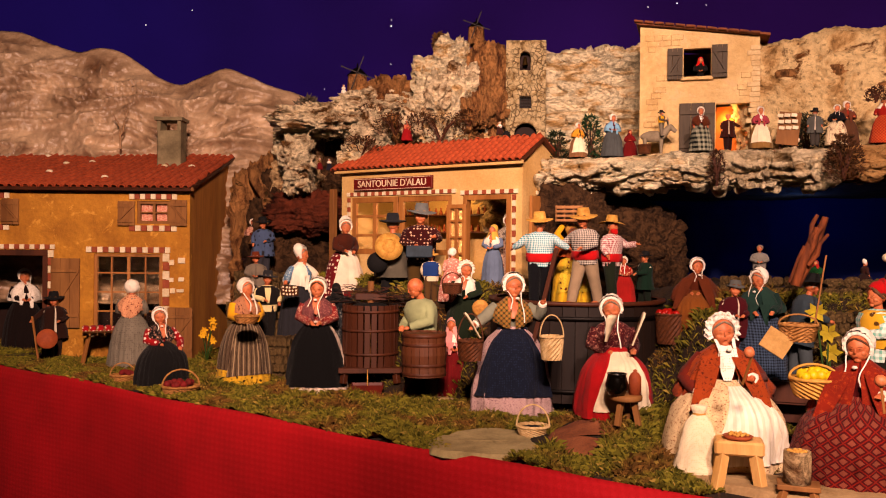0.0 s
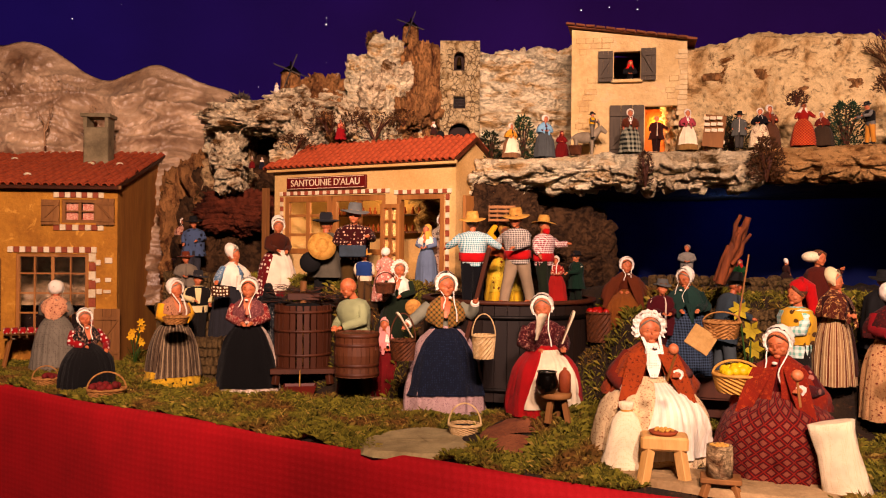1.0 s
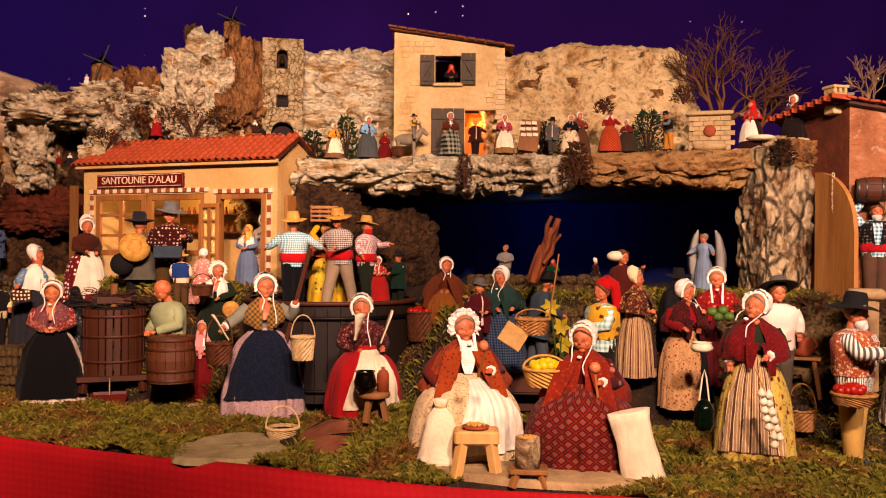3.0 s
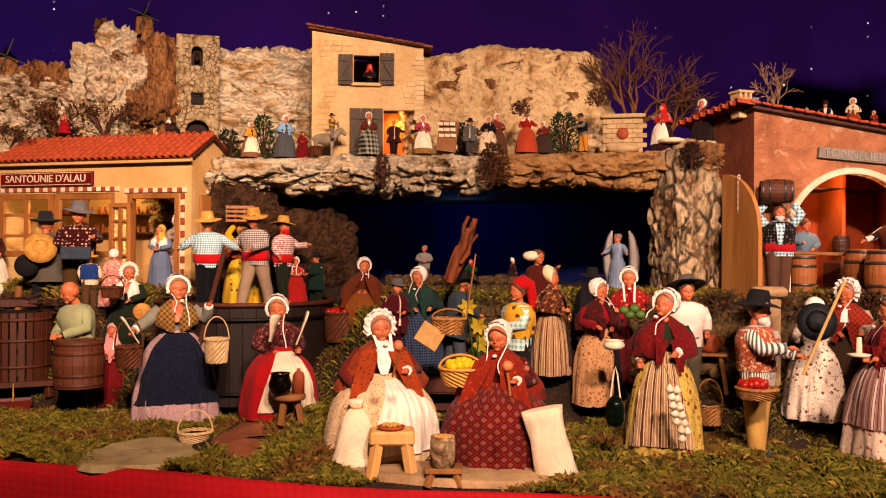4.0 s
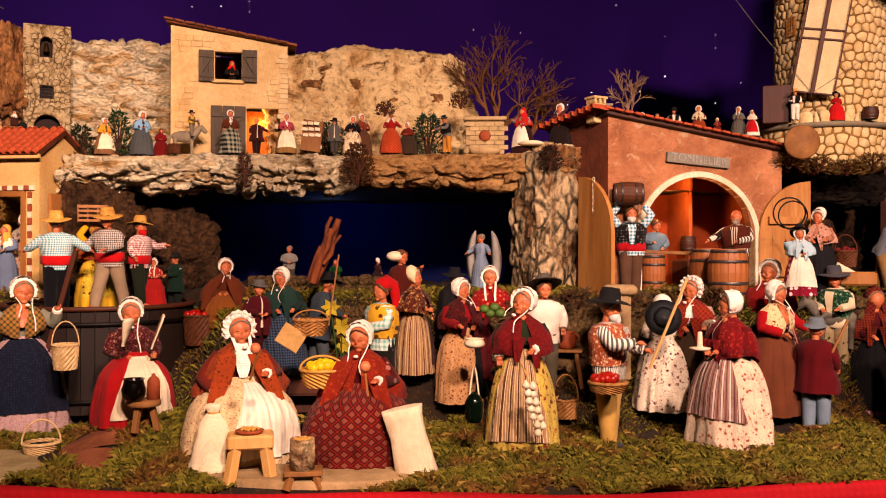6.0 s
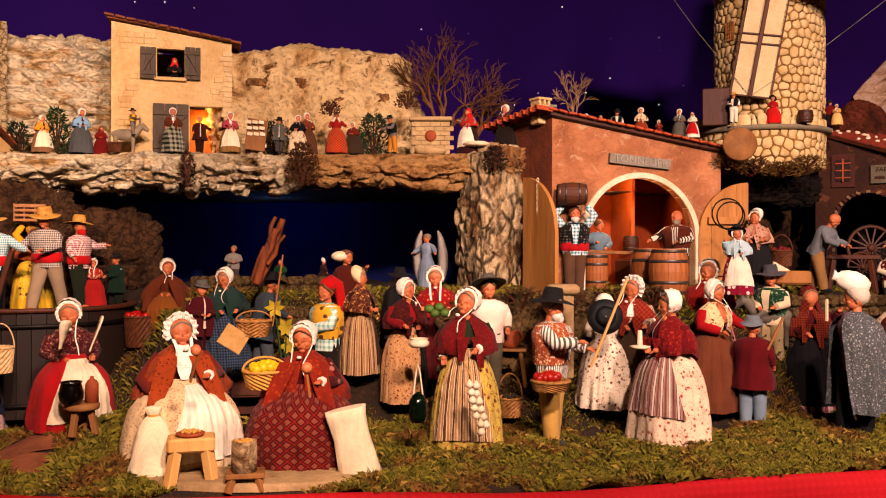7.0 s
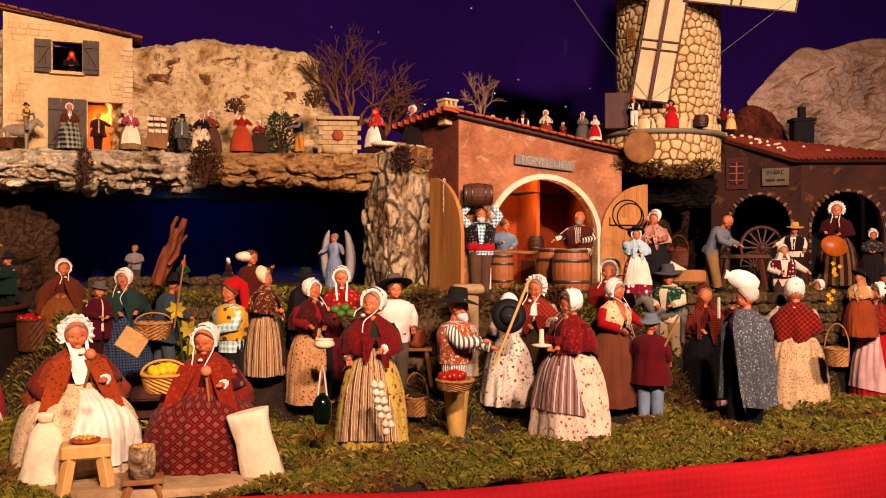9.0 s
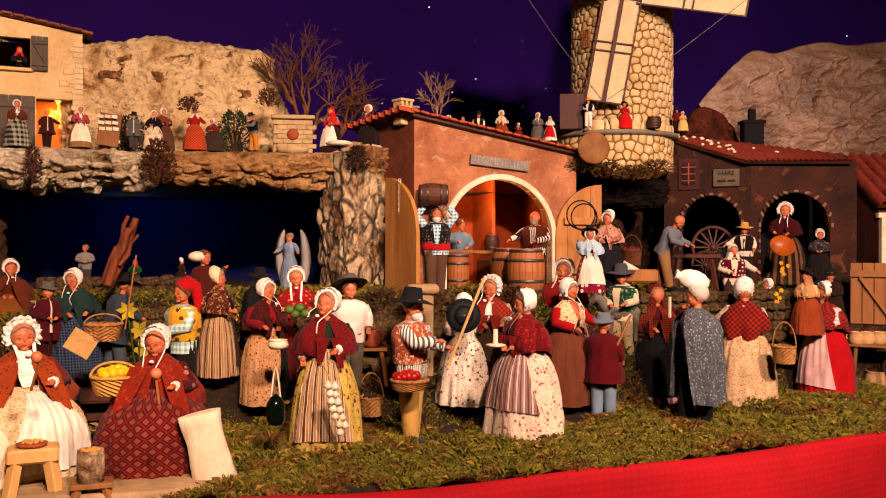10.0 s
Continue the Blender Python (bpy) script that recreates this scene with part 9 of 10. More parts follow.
# ---- the cooper's things ----
barrel(pose(1.981, 1.857, 0.342, 0, 0, -44), 0.050, 0.132, "red-brown oak barrel with grey iron hoops", OAK)
barrel(pose(1.942, 1.738, 0.342, 0, 0, -45), 0.056, 0.130, "red-brown oak barrel with grey iron hoops", OAK)
barrel(pose(1.870, 1.962, 0.342, 0, 0, -41), 0.036, 0.114, "narrow oak barrel carrying a plank", OAK, 0.92)
barrel(Matrix.Translation((1.780, 1.903, 0.631)) @ pose(0, 0, 0, 0, -90, -33), 0.034, 0.085, "small brown barrel lifted by a doll", surf("worn_stave", "7E4E2C"))
tagged(Mesh().box((0, 0, 0), (0.21, 0.05, 0.010), WOOD_OLD, None, 0.3).make("plank", None, "", Matrix.Translation((1.939, 1.961, 0.461)) @ pose(0, 0, 0, 0, 2, -34)), "wooden plank laid between barrels", "plank")
barrel(Matrix.Translation((2.120, 2.078, 0.460)), 0.026, 0.055, "little dark barrel on a block", WOOD_DARK)
tagged(Mesh().box((0, 0, 0), (0.10, 0.08, 0.10), WOOD_DARK, None, 0.15).make("block", None, "", Matrix.Translation((2.114, 2.057, 0.389))), "dark wooden block in the cooper's shop", "block")
def hoop_thing(c, r, lean, label):
    g = Mesh().tube([(r * math.cos(6.2832 * i / 32), 0, r * math.sin(6.2832 * i / 32)) for i in range(33)], 0.0022, IRON, 6, False)
    return tagged(g.make("iron_hoop", None, "", Matrix.Translation(c) @ pose(0, 0, 0, 0, 0, lean)), label, "hoop", "barrel hoops")


hoop_thing((2.059, 1.629, 0.571), 0.042, -36, "thin black iron barrel hoop on the door")
hoop_thing((2.059, 1.617, 0.564), 0.039, -30, "thin black iron barrel hoop on the door")
t = thing("chain", Matrix.Translation((1.629, 1.938, 0.668)), "pale chain hanging on the door", "chain")
for i in range(12):
    o = lift(Mesh().tube([(0.004 * math.cos(6.2832 * k / 8), 0, 0.0055 * math.sin(6.2832 * k / 8)) for k in range(9)], 0.0012, WHITE_PAINT, 4, False), "link", t)
    o.matrix_basis = Matrix.Translation((0, 0, -0.0085 * i)) @ pose(0, 0, 0, 0, 0, 90 * (i % 2))
tagged(Mesh().ball((0, 0, 0), (0.03, 0.03, 0.045), WICKER_DARK, 14, 9).make("dark_basket", None, "", Matrix.Translation((1.662, 1.939, 0.538))), "dark round basket hanging on the door", "basket")
t = thing("chimney", Matrix.Translation((1.717, 2.040, 0.878)), "pale square chimney with openings", "chimney")
lift(Mesh().box((0, 0, -0.004), (0.044, 0.042, 0.058), STONE_WALL), "shaft", t)
for dx in (-0.017, 0.0, 0.017):
    lift(Mesh().box((dx, 0, 0.032), (0.008, 0.042, 0.014), STONE_WALL), "pier", t)
lift(Mesh().box((0, 0, 0.042), (0.050, 0.048, 0.007), STONE_WALL), "cap", t)

# ---- the wheelwright's things ----
wheel(Matrix.Translation((2.812, 1.680, 0.476)) @ pose(0, 0, 0, 84, 0, -42), 0.076, "large brown cart wheel leaning in the arch", WOOD_DARK, 14)
wheel(Matrix.Translation((2.719, 1.652, 0.414)) @ pose(0, 0, 0, 80, 0, -30), 0.050, "brown cart wheel leaning in the arch", WOOD_DARK, 12)
table(pose(2.582, 1.597, 0.340, 0, 0, -56), 0.16, 0.07, 0.115, "dark wooden work bench before the arch", WOOD_DARK, 4, 0.014, 0.02, name="work_bench", lw=0.014, cat="bench")
# flat oval disc put in for the doll's orange-brown lute
tagged(Mesh().lathe([(0.001, 0), (0.034, 0), (0.036, 0.006), (0.034, 0.012), (0.001, 0.014)], surf("orange_varnish", "C87830", "A85A1E", 20, 120, 0.4, 0.2, 0.001), 22, sx=1.25).make("tambourine", None, "", Matrix.Translation((2.922, 1.484, 0.481)) @ pose(0, 0, 0, 82, 12, -40)), "orange disc in place of the lute played by a doll", "tambourine")
basket(pose(2.329, 1.657, 0.421, 0, 0, -52), 0.030, 0.045, "dark red basket with a raised handle", WICKER_DARK, True, 1.15, 1.0, surf("red_fruit", "8A1A1A"), 1.3, 8)
tagged(Mesh().box((0, 0, 0.02), (0.10, 0.06, 0.04), WOOD, None, 0.3).make("crate", None, "", pose(2.324, 1.615, 0.368, 0, 0, -52)), "pale wooden crate behind the dolls", "crate")

# ---- the house at the far right, with its gate, jugs and pots ----
def corner_house():
    t = thing("corner_house", pose(3.205, 1.285, 0.0, 0, 0, -39.6), "brown plastered house with a low tiled roof at the stage end", "house")
    g = Mesh()
    v = [(0, 0, -0.02), (0, 0.30, -0.02), (0, 0.30, 0.79), (0, 0, 0.61)]
    g.add(v + [(0.5, y, z) for x, y, z in v], [(0, 3, 2, 1), (4, 5, 6, 7), (0, 4, 7, 3), (1, 2, 6, 5), (3, 7, 6, 2), (0, 1, 5, 4)], surf("red_brown_plaster", "6E3A22", "4A2414", 6, 60, 0.9, 0.8), False)
    lift(g, "wall", t)
    lift(Mesh().box((0.012, -0.012, 0.29), (0.022, 0.022, 0.58), WHITE_PAINT), "door_post", t)
    lift(Mesh().box((0.24, -0.012, 0.588), (0.5, 0.022, 0.018), WHITE_PAINT), "lintel", t)
    tiled_roof(t, (-0.015, -0.03, 0.624), (0.5, -0.03, 0.624), (0.5, 0.30, 0.82), (-0.015, 0.30, 0.82), 12, 8, ROOF_TILE)
    gate = thing("gate", pose(3.136, 1.268, 0.217, 0, 0, -66) @ Matrix.Scale(1.22, 4), "pale plank gate with a diagonal brace beside the end house", "gate")
    for i in range(4):
        lift(Mesh().box((-0.045 + 0.03 * i, 0, 0.085), (0.028, 0.008, 0.17), WOOD), "board", gate)
    lift(Mesh().box((0.0, -0.008, 0.14), (0.12, 0.008, 0.018), WOOD), "rail", gate)
    lift(Mesh().beam((-0.035, -0.008, 0.13), (0.04, -0.008, 0.02), 0.014, 0.008, WOOD), "brace", gate)
    lift(Mesh().box((0.02, 0.012, -0.09), (0.16, 0.02, 0.18), ROCK_DARK), "footing", gate, None, "dark rock footing")


corner_house()
table(pose(3.054, 1.234, 0.000, 0, 0, -66), 0.16, 0.08, 0.158, "wooden shelf table carrying clay jugs", WOOD_OLD, 4, 0.008, 0.0, name="jug_table", lw=0.012, cat="table")
jug = surf("pale_clay", "D9B98C", "C09A68", 14, 140, 0.7)
for i, (place, turn) in enumerate((((3.025, 1.274, 0.153), -65), ((3.052, 1.252, 0.153), -66), ((3.082, 1.227, 0.153), -66))):
    pot(Matrix.Translation(place) @ pose(0, 0, 0, 0, 0, turn), 0.025, 0.045, "pale clay jug on the shelf table", jug, "jug", i != 1)
pot(pose(3.137, 1.255, 0.000, 0, 0, -66), 0.042, 0.060, "round pale clay pot on the ground", jug, "pot")
pot(pose(3.046, 1.299, 0.000, 0, 0, -65), 0.020, 0.045, "small blue painted pot on the ground", surf("blue_paint", "4A6A8A", "345070", 20, 120), "pot")

# ---- the upper terrace ----
t = thing("easel", pose(1.016, 2.566, 0.762, 0, 0, -20), "pale board of small cards on a wooden stand", "board")
lift(Mesh().box((0, 0, 0.062), (0.062, 0.005, 0.10), WOOD_OLD, pose(0, 0, 0, -10, 7, 0)), "panel", t)
for i in range(5):
    for k in range(3):
        lift(Mesh().box((-0.019 + 0.019 * k + 0.002 * i - 0.004, -0.0055 + 0.0030 * (2 - i) * -1 * 0.9, 0.100 - 0.018 * i), (0.016, 0.003, 0.010), WHITE_PAINT, pose(0, 0, 0, -10, 7, 0)), "card", t)
for s in (-1, 1):
    lift(Mesh().beam((s * 0.024, 0.01, 0), (s * 0.02, 0.006, 0.05), 0.006, 0.006, WOOD_DARK), "leg", t)
donkey(pose(0.660, 2.744, 0.762, 0, 0, -12) @ pose(0, 0, 0, 0, 0, 0), 0.092, "pale grey clay donkey carrying baskets", surf("pale_grey_clay", "A89C86", "8A7E6A", 20, 120))
basket(pose(0.625, 2.714, 0.761, 0, 0, -11), 0.020, 0.026, "brown pannier basket on the donkey", WICKER_DARK, False)
def fountain(m):
    t = thing("fountain", m, "pale brick fountain wall with a round mask and basin", "fountain")
    lift(Mesh().box((0, 0.02, 0.055), (0.12, 0.03, 0.11), surf("mortar", "B8A27A", "9A855E", 10, 90)), "core", t)
    pale = surf("pale_brick", "C9B48A", "A8926A", 20, 130, 0.9, 0.6)
    for k in range(7):
        for i in range(4):
            w = 0.03
            x = -0.06 + w * (i + 0.5) + (0.012 if k % 2 else 0)
            if x < 0.062:
                lift(Mesh().box((x, 0.003, 0.012 + 0.0145 * k), (w * 0.96, 0.010, 0.0135), pale, None, 0.14), "brick", t)
    lift(Mesh().box((0, 0.015, 0.116), (0.134, 0.045, 0.012), pale, None, 0.4), "coping", t)
    lift(Mesh().ball((0, -0.004, 0.062), (0.018, 0.008, 0.018), CLAY, 14, 8), "mask", t)
    lift(Mesh().lathe([(0.03, 0), (0.045, 0.004), (0.05, 0.018), (0.046, 0.018), (0.04, 0.008), (0.001, 0.006)], pale, 24, (0, -0.03, 0), sy=0.6), "basin", t)


fountain(pose(1.481, 2.289, 0.760, 0, 0, -31))
tagged(Mesh().lathe([(0.001, 0), (0.03, 0), (0.042, 0.008), (0.030, 0.014), (0.001, 0.016)], LINEN, 20, ripple=0.06).make("linen", None, "", pose(1.581, 2.183, 0.785, 0, 0, -34)), "white washing linen in a heap", "linen")
rock("rock", (1.633, 2.193, 0.778), (0.10, 0.08, 0.05), ROCK_BARK, "small grey rock below the washing", 51, 0.3, res=14)
rock("rock", (1.670, 2.146, 0.764), (0.08, 0.08, 0.06), ROCK_WHITE, "small pale rock at the shelf end", 52, 0.3, res=14)
shrub(pose(0.488, 2.901, 0.755, 0, 0, -8), 0.075, 0.15, "dark green juniper sprig on the terrace", 3, "2E5A34", "1A3A20", 700, 0.012)
shrub(pose(0.387, 2.996, 0.745, 0, 0, -6), 0.08, 0.12, "dark leafy sprig beside the tower", 4, "3A4A26", "222E16", 500, 0.012)
shrub(pose(1.363, 2.445, 0.755, 0, 0, -28), 0.11, 0.14, "green conifer sprig on the terrace", 5, "3E5A3C", "243A26", 900, 0.012)
shrub(pose(1.100, 2.640, 0.755, 0, 0, -21), 0.12, 0.12, "dark green bush beside the farmhouse", 6, "33422A", "1C2616", 700, 0.012)
shrub(pose(0.318, 3.302, 1.062, 0, 0, -6), 0.05, 0.08, "brown dry bush beside the tower", 7, "6A4A24", "4A3216", 300, 0.012)
shrub(pose(1.430, 2.352, 0.911, 0, 0, -30), 0.07, 0.05, "brown moss tuft on the cliff", 8, "6A4A22", "4A3014", 300, 0.010)
shrub(pose(1.194, 2.405, 0.878, 0, 0, -25), 0.05, 0.04, "brown moss tuft on the cliff", 9, "6A4220", "4A2A12", 250, 0.010)
shrub(pose(1.075, 2.335, 0.655, 0, 0, -24), 0.085, 0.12, "brown moss tuft hanging on the shelf", 10, "6E4A20", "4A3012", 900, 0.011)
shrub(pose(1.575, 2.075, 0.700, 0, 0, -33), 0.06, 0.07, "dark brown moss tuft at the end of the shelf", 15, "4E3214", "33200C", 700, 0.010)
shrub(pose(0.790, 2.515, 0.650, 0, 0, -16), 0.04, 0.10, "brown moss tuft hanging on the shelf", 11, "5E3A1C", "3E2410", 300, 0.010)
TWIG = surf("twig_bark", "8A6238", "5E4022", 30, 120)
TWIG_PALE = surf("pale_twig_bark", "D0B08A", "A8886A", 30, 120)
bare_tree(pose(1.659, 2.494, 0.760, 0, 0, -32), 0.09, 0.36, "bare brown twig tree behind the fountain", 4, TWIG, 0.62, 5, -0.10)
bare_tree(pose(1.724, 2.462, 0.760, 0, 0, -33), 0.11, 0.27, "bare brown twig tree behind the washing", 9, TWIG, 0.66, 4, 0.35)
bare_tree(pose(2.238, 2.541, 0.860, 0, 0, -40), 0.10, 0.22, "small pale bare twig tree behind the roof", 12, TWIG_PALE, 0.55, 4, 0.1)
bare_tree(pose(-1.275, 4.020, 0.900, 0, 0, 18), 0.08, 0.17, "thin pale bare twig behind the house", 21, TWIG_PALE, 0.35, 3, 0.05, 2)
bare_tree(pose(-1.494, 4.020, 0.900, 0, 0, 20), 0.08, 0.17, "thin pale bare twig behind the house", 23, TWIG_PALE, 0.35, 3, -0.05, 2)

for i, place in enumerate(((2.285, 1.822, 0.770), (2.349, 1.769, 0.751), (2.413, 1.717, 0.741), (2.470, 1.670, 0.759))):
    shrub(Matrix.Translation(place) @ pose(0, 0, -0.045), 0.10, 0.045, "ochre hanging moss below the mill platform", 150 + i, "8A6A2C", "54401A", 420, 0.012, "moss_tuft")

# ---- the castle rock ----
def castle(m):
    t = thing("castle_tower", m, "pale rough stone tower with a bell opening and barred window", "tower")
    W, H = 0.146, 0.375
    holes = [(0.05, 0.265, 0.09, 0.335), (0.05, 0.125, 0.094, 0.170), (0.032, 0.0, 0.115, 0.072)]
    rough = rockmat("rubble_render", "F0DDB2", "CBB080", "7A5C38", 26.0, None, cracks=0.3, pits=0.3, net=(58.0, 0.09))
    wall_with_holes(W, 0.0, H, holes, rough, 0.03, None, "wall", t, (holes[0], holes[2]))
    # core coloured dark, so that the openings read as shaded
    lift(Mesh().box((W / 2, 0.09, H / 2 - 0.01), (W - 0.02, 0.09, H - 0.02), surf("inside_shade", "3A1E12"), None, 0.1), "core", t)
    lift(Mesh().box((W - 0.008, 0.055, H / 2), (0.02, 0.05, H - 0.004), rough, None, 0.3), "side", t)
    lift(Mesh().lathe([(0.012, 0.285), (0.008, 0.295), (0.006, 0.315), (0.001, 0.318)], surf("bronze", "6A5630", "4A3A1E", 20, 120, 0.4, 0.2, 0.001, 0.8), 12, (0.07, 0.015, 0)), "bell", t)
    for i in range(4):
        lift(Mesh().box((0.055 + 0.0115 * i, 0.005, 0.1475), (0.002, 0.003, 0.045), IRON), "window_bar", t)
    for k in range(3):
        lift(Mesh().box((0.072, 0.005, 0.137 + 0.011 * k), (0.044, 0.0028, 0.002), IRON), "window_bar", t)


m, _ = frame_of((0.226, 3.205), (0.370, 3.192))
castle(m @ Matrix.Translation((0, 0, 0.852)))
def little_mill(m, s, label):
    t = thing("little_mill", m, label, "windmill", "little mills")
    lift(Mesh().lathe([(0.042 * s, 0), (0.038 * s, 0.07 * s), (0.036 * s, 0.085 * s)], ROCK_BROWN, 18), "tower", t)
    lift(Mesh().lathe([(0.042 * s, 0.083 * s), (0.02 * s, 0.105 * s), (0.004 * s, 0.115 * s), (0.003 * s, 0.13 * s), (0.001, 0.132 * s)], IRON, 16), "roof", t)
    for k in range(4):
        o = lift(Mesh().box((0, 0, 0.036 * s), (0.004 * s, 0.0012, 0.066 * s), IRON), "sail", t)
        o.matrix_basis = Matrix.Translation((0, -0.05 * s, 0.085 * s)) @ Matrix.Rotation(radians(90 * k + 20), 4, "Y")


little_mill(pose(-0.348, 3.473, 1.062, 0, 0, 6), 1.0, "little brown windmill on the rock")
little_mill(pose(0.121, 3.363, 1.245, 0, 0, -2), 0.8, "little dark windmill on the tall rock")
for i, (place, turn) in enumerate((((-0.406, 3.503, 1.068), 7), ((-0.383, 3.503, 1.066), 6), ((-0.261, 3.503, 1.092), 4), ((-0.229, 3.503, 1.097), 4), ((-0.161, 3.453, 1.102), 3), ((0.01, 3.303, 1.196), -0), ((0.057, 3.303, 1.205), -1), ((-0.492, 3.451, 0.767), 8), ((-0.45, 3.421, 0.761), 7), ((-0.385, 3.421, 0.77), 6))):
    m = Matrix.Translation(place) @ pose(0, 0, 0, 0, 0, turn)
    woman(m, 0.045, "tiny clay doll standing on the castle rock", (WHITE, fab("7A1A1A"), fab("2A2A3A"))[i % 3], (WHITE, fab("8A6A3A"))[i % 2], None, None)
shrub(pose(-0.027, 3.353, 1.224, 0, 0, 0), 0.03, 0.06, "dry grass tuft on the tall rock", 13, "8A6A40", "5A4020", 200, 0.016)
shrub(pose(-0.574, 3.662, 1.032, 0, 0, 9), 0.09, 0.05, "dry grey grass tuft on the ridge", 14, "8A8070", "5A5246", 200, 0.02)
for i, (place, turn, w) in enumerate((((-0.312, 3.301, 0.809), 5, 0.14), ((-0.184, 3.302, 0.886), 3, 0.16), ((-0.012, 3.202, 0.854), 0, 0.2), ((0.092, 3.202, 0.907), -2, 0.12), ((-0.514, 3.502, 0.942), 8, 0.12), ((0.224, 3.353, 1.179), -4, 0.08), ((-0.279, 3.402, 0.953), 5, 0.14), ((-0.087, 3.252, 0.912), 2, 0.1))):
    m = Matrix.Translation(place) @ pose(0, 0, 0, 0, 0, turn)
    shrub(m, w, w * 0.5, "brown dry moss on the castle rock", 60 + i, "6E4C24", "4A3014", 350, 0.012, "moss_tuft")

for i, (place, turn, w, k) in enumerate((((-0.625, 3.622, 0.899), 10, 0.16, 0), ((-0.648, 3.642, 0.905), 10, 0.13, 1), ((-0.412, 3.502, 0.968), 7, 0.12, 0), ((-0.302, 3.422, 0.9), 5, 0.16, 1), ((-0.276, 3.502, 1.012), 5, 0.18, 2), ((-0.194, 3.462, 1.03), 3, 0.2, 2), ((-0.058, 3.343, 1.131), 1, 0.13, 0), ((-0.025, 3.302, 1.048), 0, 0.15, 1), ((0.028, 3.303, 1.167), -0, 0.14, 0), ((0.06, 3.283, 1.077), -1, 0.13, 1), ((0.134, 3.222, 0.962), -2, 0.13, 2), ((-0.099, 3.322, 0.943), 2, 0.15, 1), ((0.174, 3.303, 1.125), -3, 0.12, 2), ((0.197, 3.242, 0.987), -3, 0.12, 2), ((-0.529, 3.602, 0.963), 8, 0.1, 1), ((-0.339, 3.361, 0.783), 6, 0.14, 0), ((-0.621, 3.601, 0.803), 10, 0.14, 1))):
    m = Matrix.Translation(place) @ pose(0, 0, 0, 0, 0, turn)
    rock("rock", m.translation, (w, w * 0.8, w * (1.1 + 0.25 * math.sin(i * 5))), (ROCK_WHITE, ROCK_CASTLE, ROCK_BROWN)[k], ("rugged bark rock of the castle hill", "rugged white rock of the castle hill", "rugged brown rock of the castle hill")[k], 200 + i, 0.20, 3.2, 1.0, 40 * i, 26, 0.5, 5, i % 3 == 2, (40, 40, 22, 0.018))

# ---- the court and the cave ----
MOSSY = rockmat("mossy_stone", "8A7450", "5E4A2E", "2E2214", 14.0, "4A4A1E")
dry_wall([(0.80, 2.50), (0.98, 2.42), (1.2, 2.30)], 0.28, 0.385, "low mossy wall of rough stones before the cave", MOSSY, 3, 0.028, 0.06)
dry_wall([(0.86, 2.30), (1.0, 2.27), (1.12, 2.20)], 0.16, 0.30, "low mossy wall of rough stones in the court", MOSSY, 5, 0.03, 0.06)
for i, (x, y, z, l) in enumerate(((1.40, 1.97, 0.22, 0.20), (1.52, 1.89, 0.23, 0.24), (1.68, 1.83, 0.24, 0.24), (1.82, 1.79, 0.22, 0.20))):
    rock("bank", (x, y, z), (l, 0.15, 0.22), MOSSY, "mossy brown bank of rough rock in the court", 90 + i, 0.24, turn=-25)
for i, (x, y, z, w) in enumerate(((1.38, 1.92, 0.28, 0.12), (1.50, 1.84, 0.30, 0.14), (1.62, 1.79, 0.29, 0.14), (1.75, 1.75, 0.30, 0.13), (1.86, 1.72, 0.31, 0.12))):
    shrub(pose(x, y, z), w, w * 0.45, "brown shaggy moss on the bank", 130 + i, "6A5026", "463414", 420, 0.013, "moss_tuft")
dry_wall([(-0.62, 3.02), (-0.52, 3.0), (-0.44, 3.04)], 0.0, 0.13, "stone step of rough stones beside the path", MOSSY, 9, 0.03, 0.07)
dry_wall([(-0.78, 3.22), (-0.66, 3.2), (-0.56, 3.24)], 0.0, 0.225, "stone step of rough stones beside the path", MOSSY, 10, 0.032, 0.09)
dry_wall([(-0.80, 3.42), (-0.68, 3.4), (-0.55, 3.44)], 0.02, 0.345, "stone step of rough stones beside the path", MOSSY, 11, 0.034, 0.1)
dry_wall([(2.3, 1.62), (2.5, 1.55), (2.7, 1.48), (2.9, 1.40)], 0.10, 0.335, "low dark retaining wall before the workshop", MOSSY, 13, 0.034, 0.07)
rock("rock", (1.60, 1.90, 0.22), (0.26, 0.12, 0.24), MOSSY, "mossy brown rock below the cooper's house", 55, 0.22)
rock("rock", (1.44, 2.02, 0.22), (0.20, 0.14, 0.22), MOSSY, "mossy brown rock in the court", 56, 0.22)
rock("rock", (2.54, 2.06, 0.56), (0.26, 0.26, 0.46), ROCK_DARK, "dark rock between the houses", 57, 0.22)
rock("rock", (2.52, 1.95, 0.76), (0.34, 0.3, 0.14), ROCK_RED, "red-brown rock under the mill", 58, 0.22)
rock("rock", (2.78, 2.2, 0.55), (0.5, 0.3, 0.6), ROCK_DARK, "dark rock behind the wheelwright", 59, 0.2)
tagged(Mesh().lathe([(0.001, -0.006), (0.048, -0.006), (0.052, 0), (0.048, 0.006), (0.001, 0.006)], WOOD_OLD, 24).make("log_end", None, "", Matrix.Translation((2.261, 1.755, 0.792)) @ pose(0, 0, 0, 90, 0, -38)), "sawn round log end under the mill", "log")
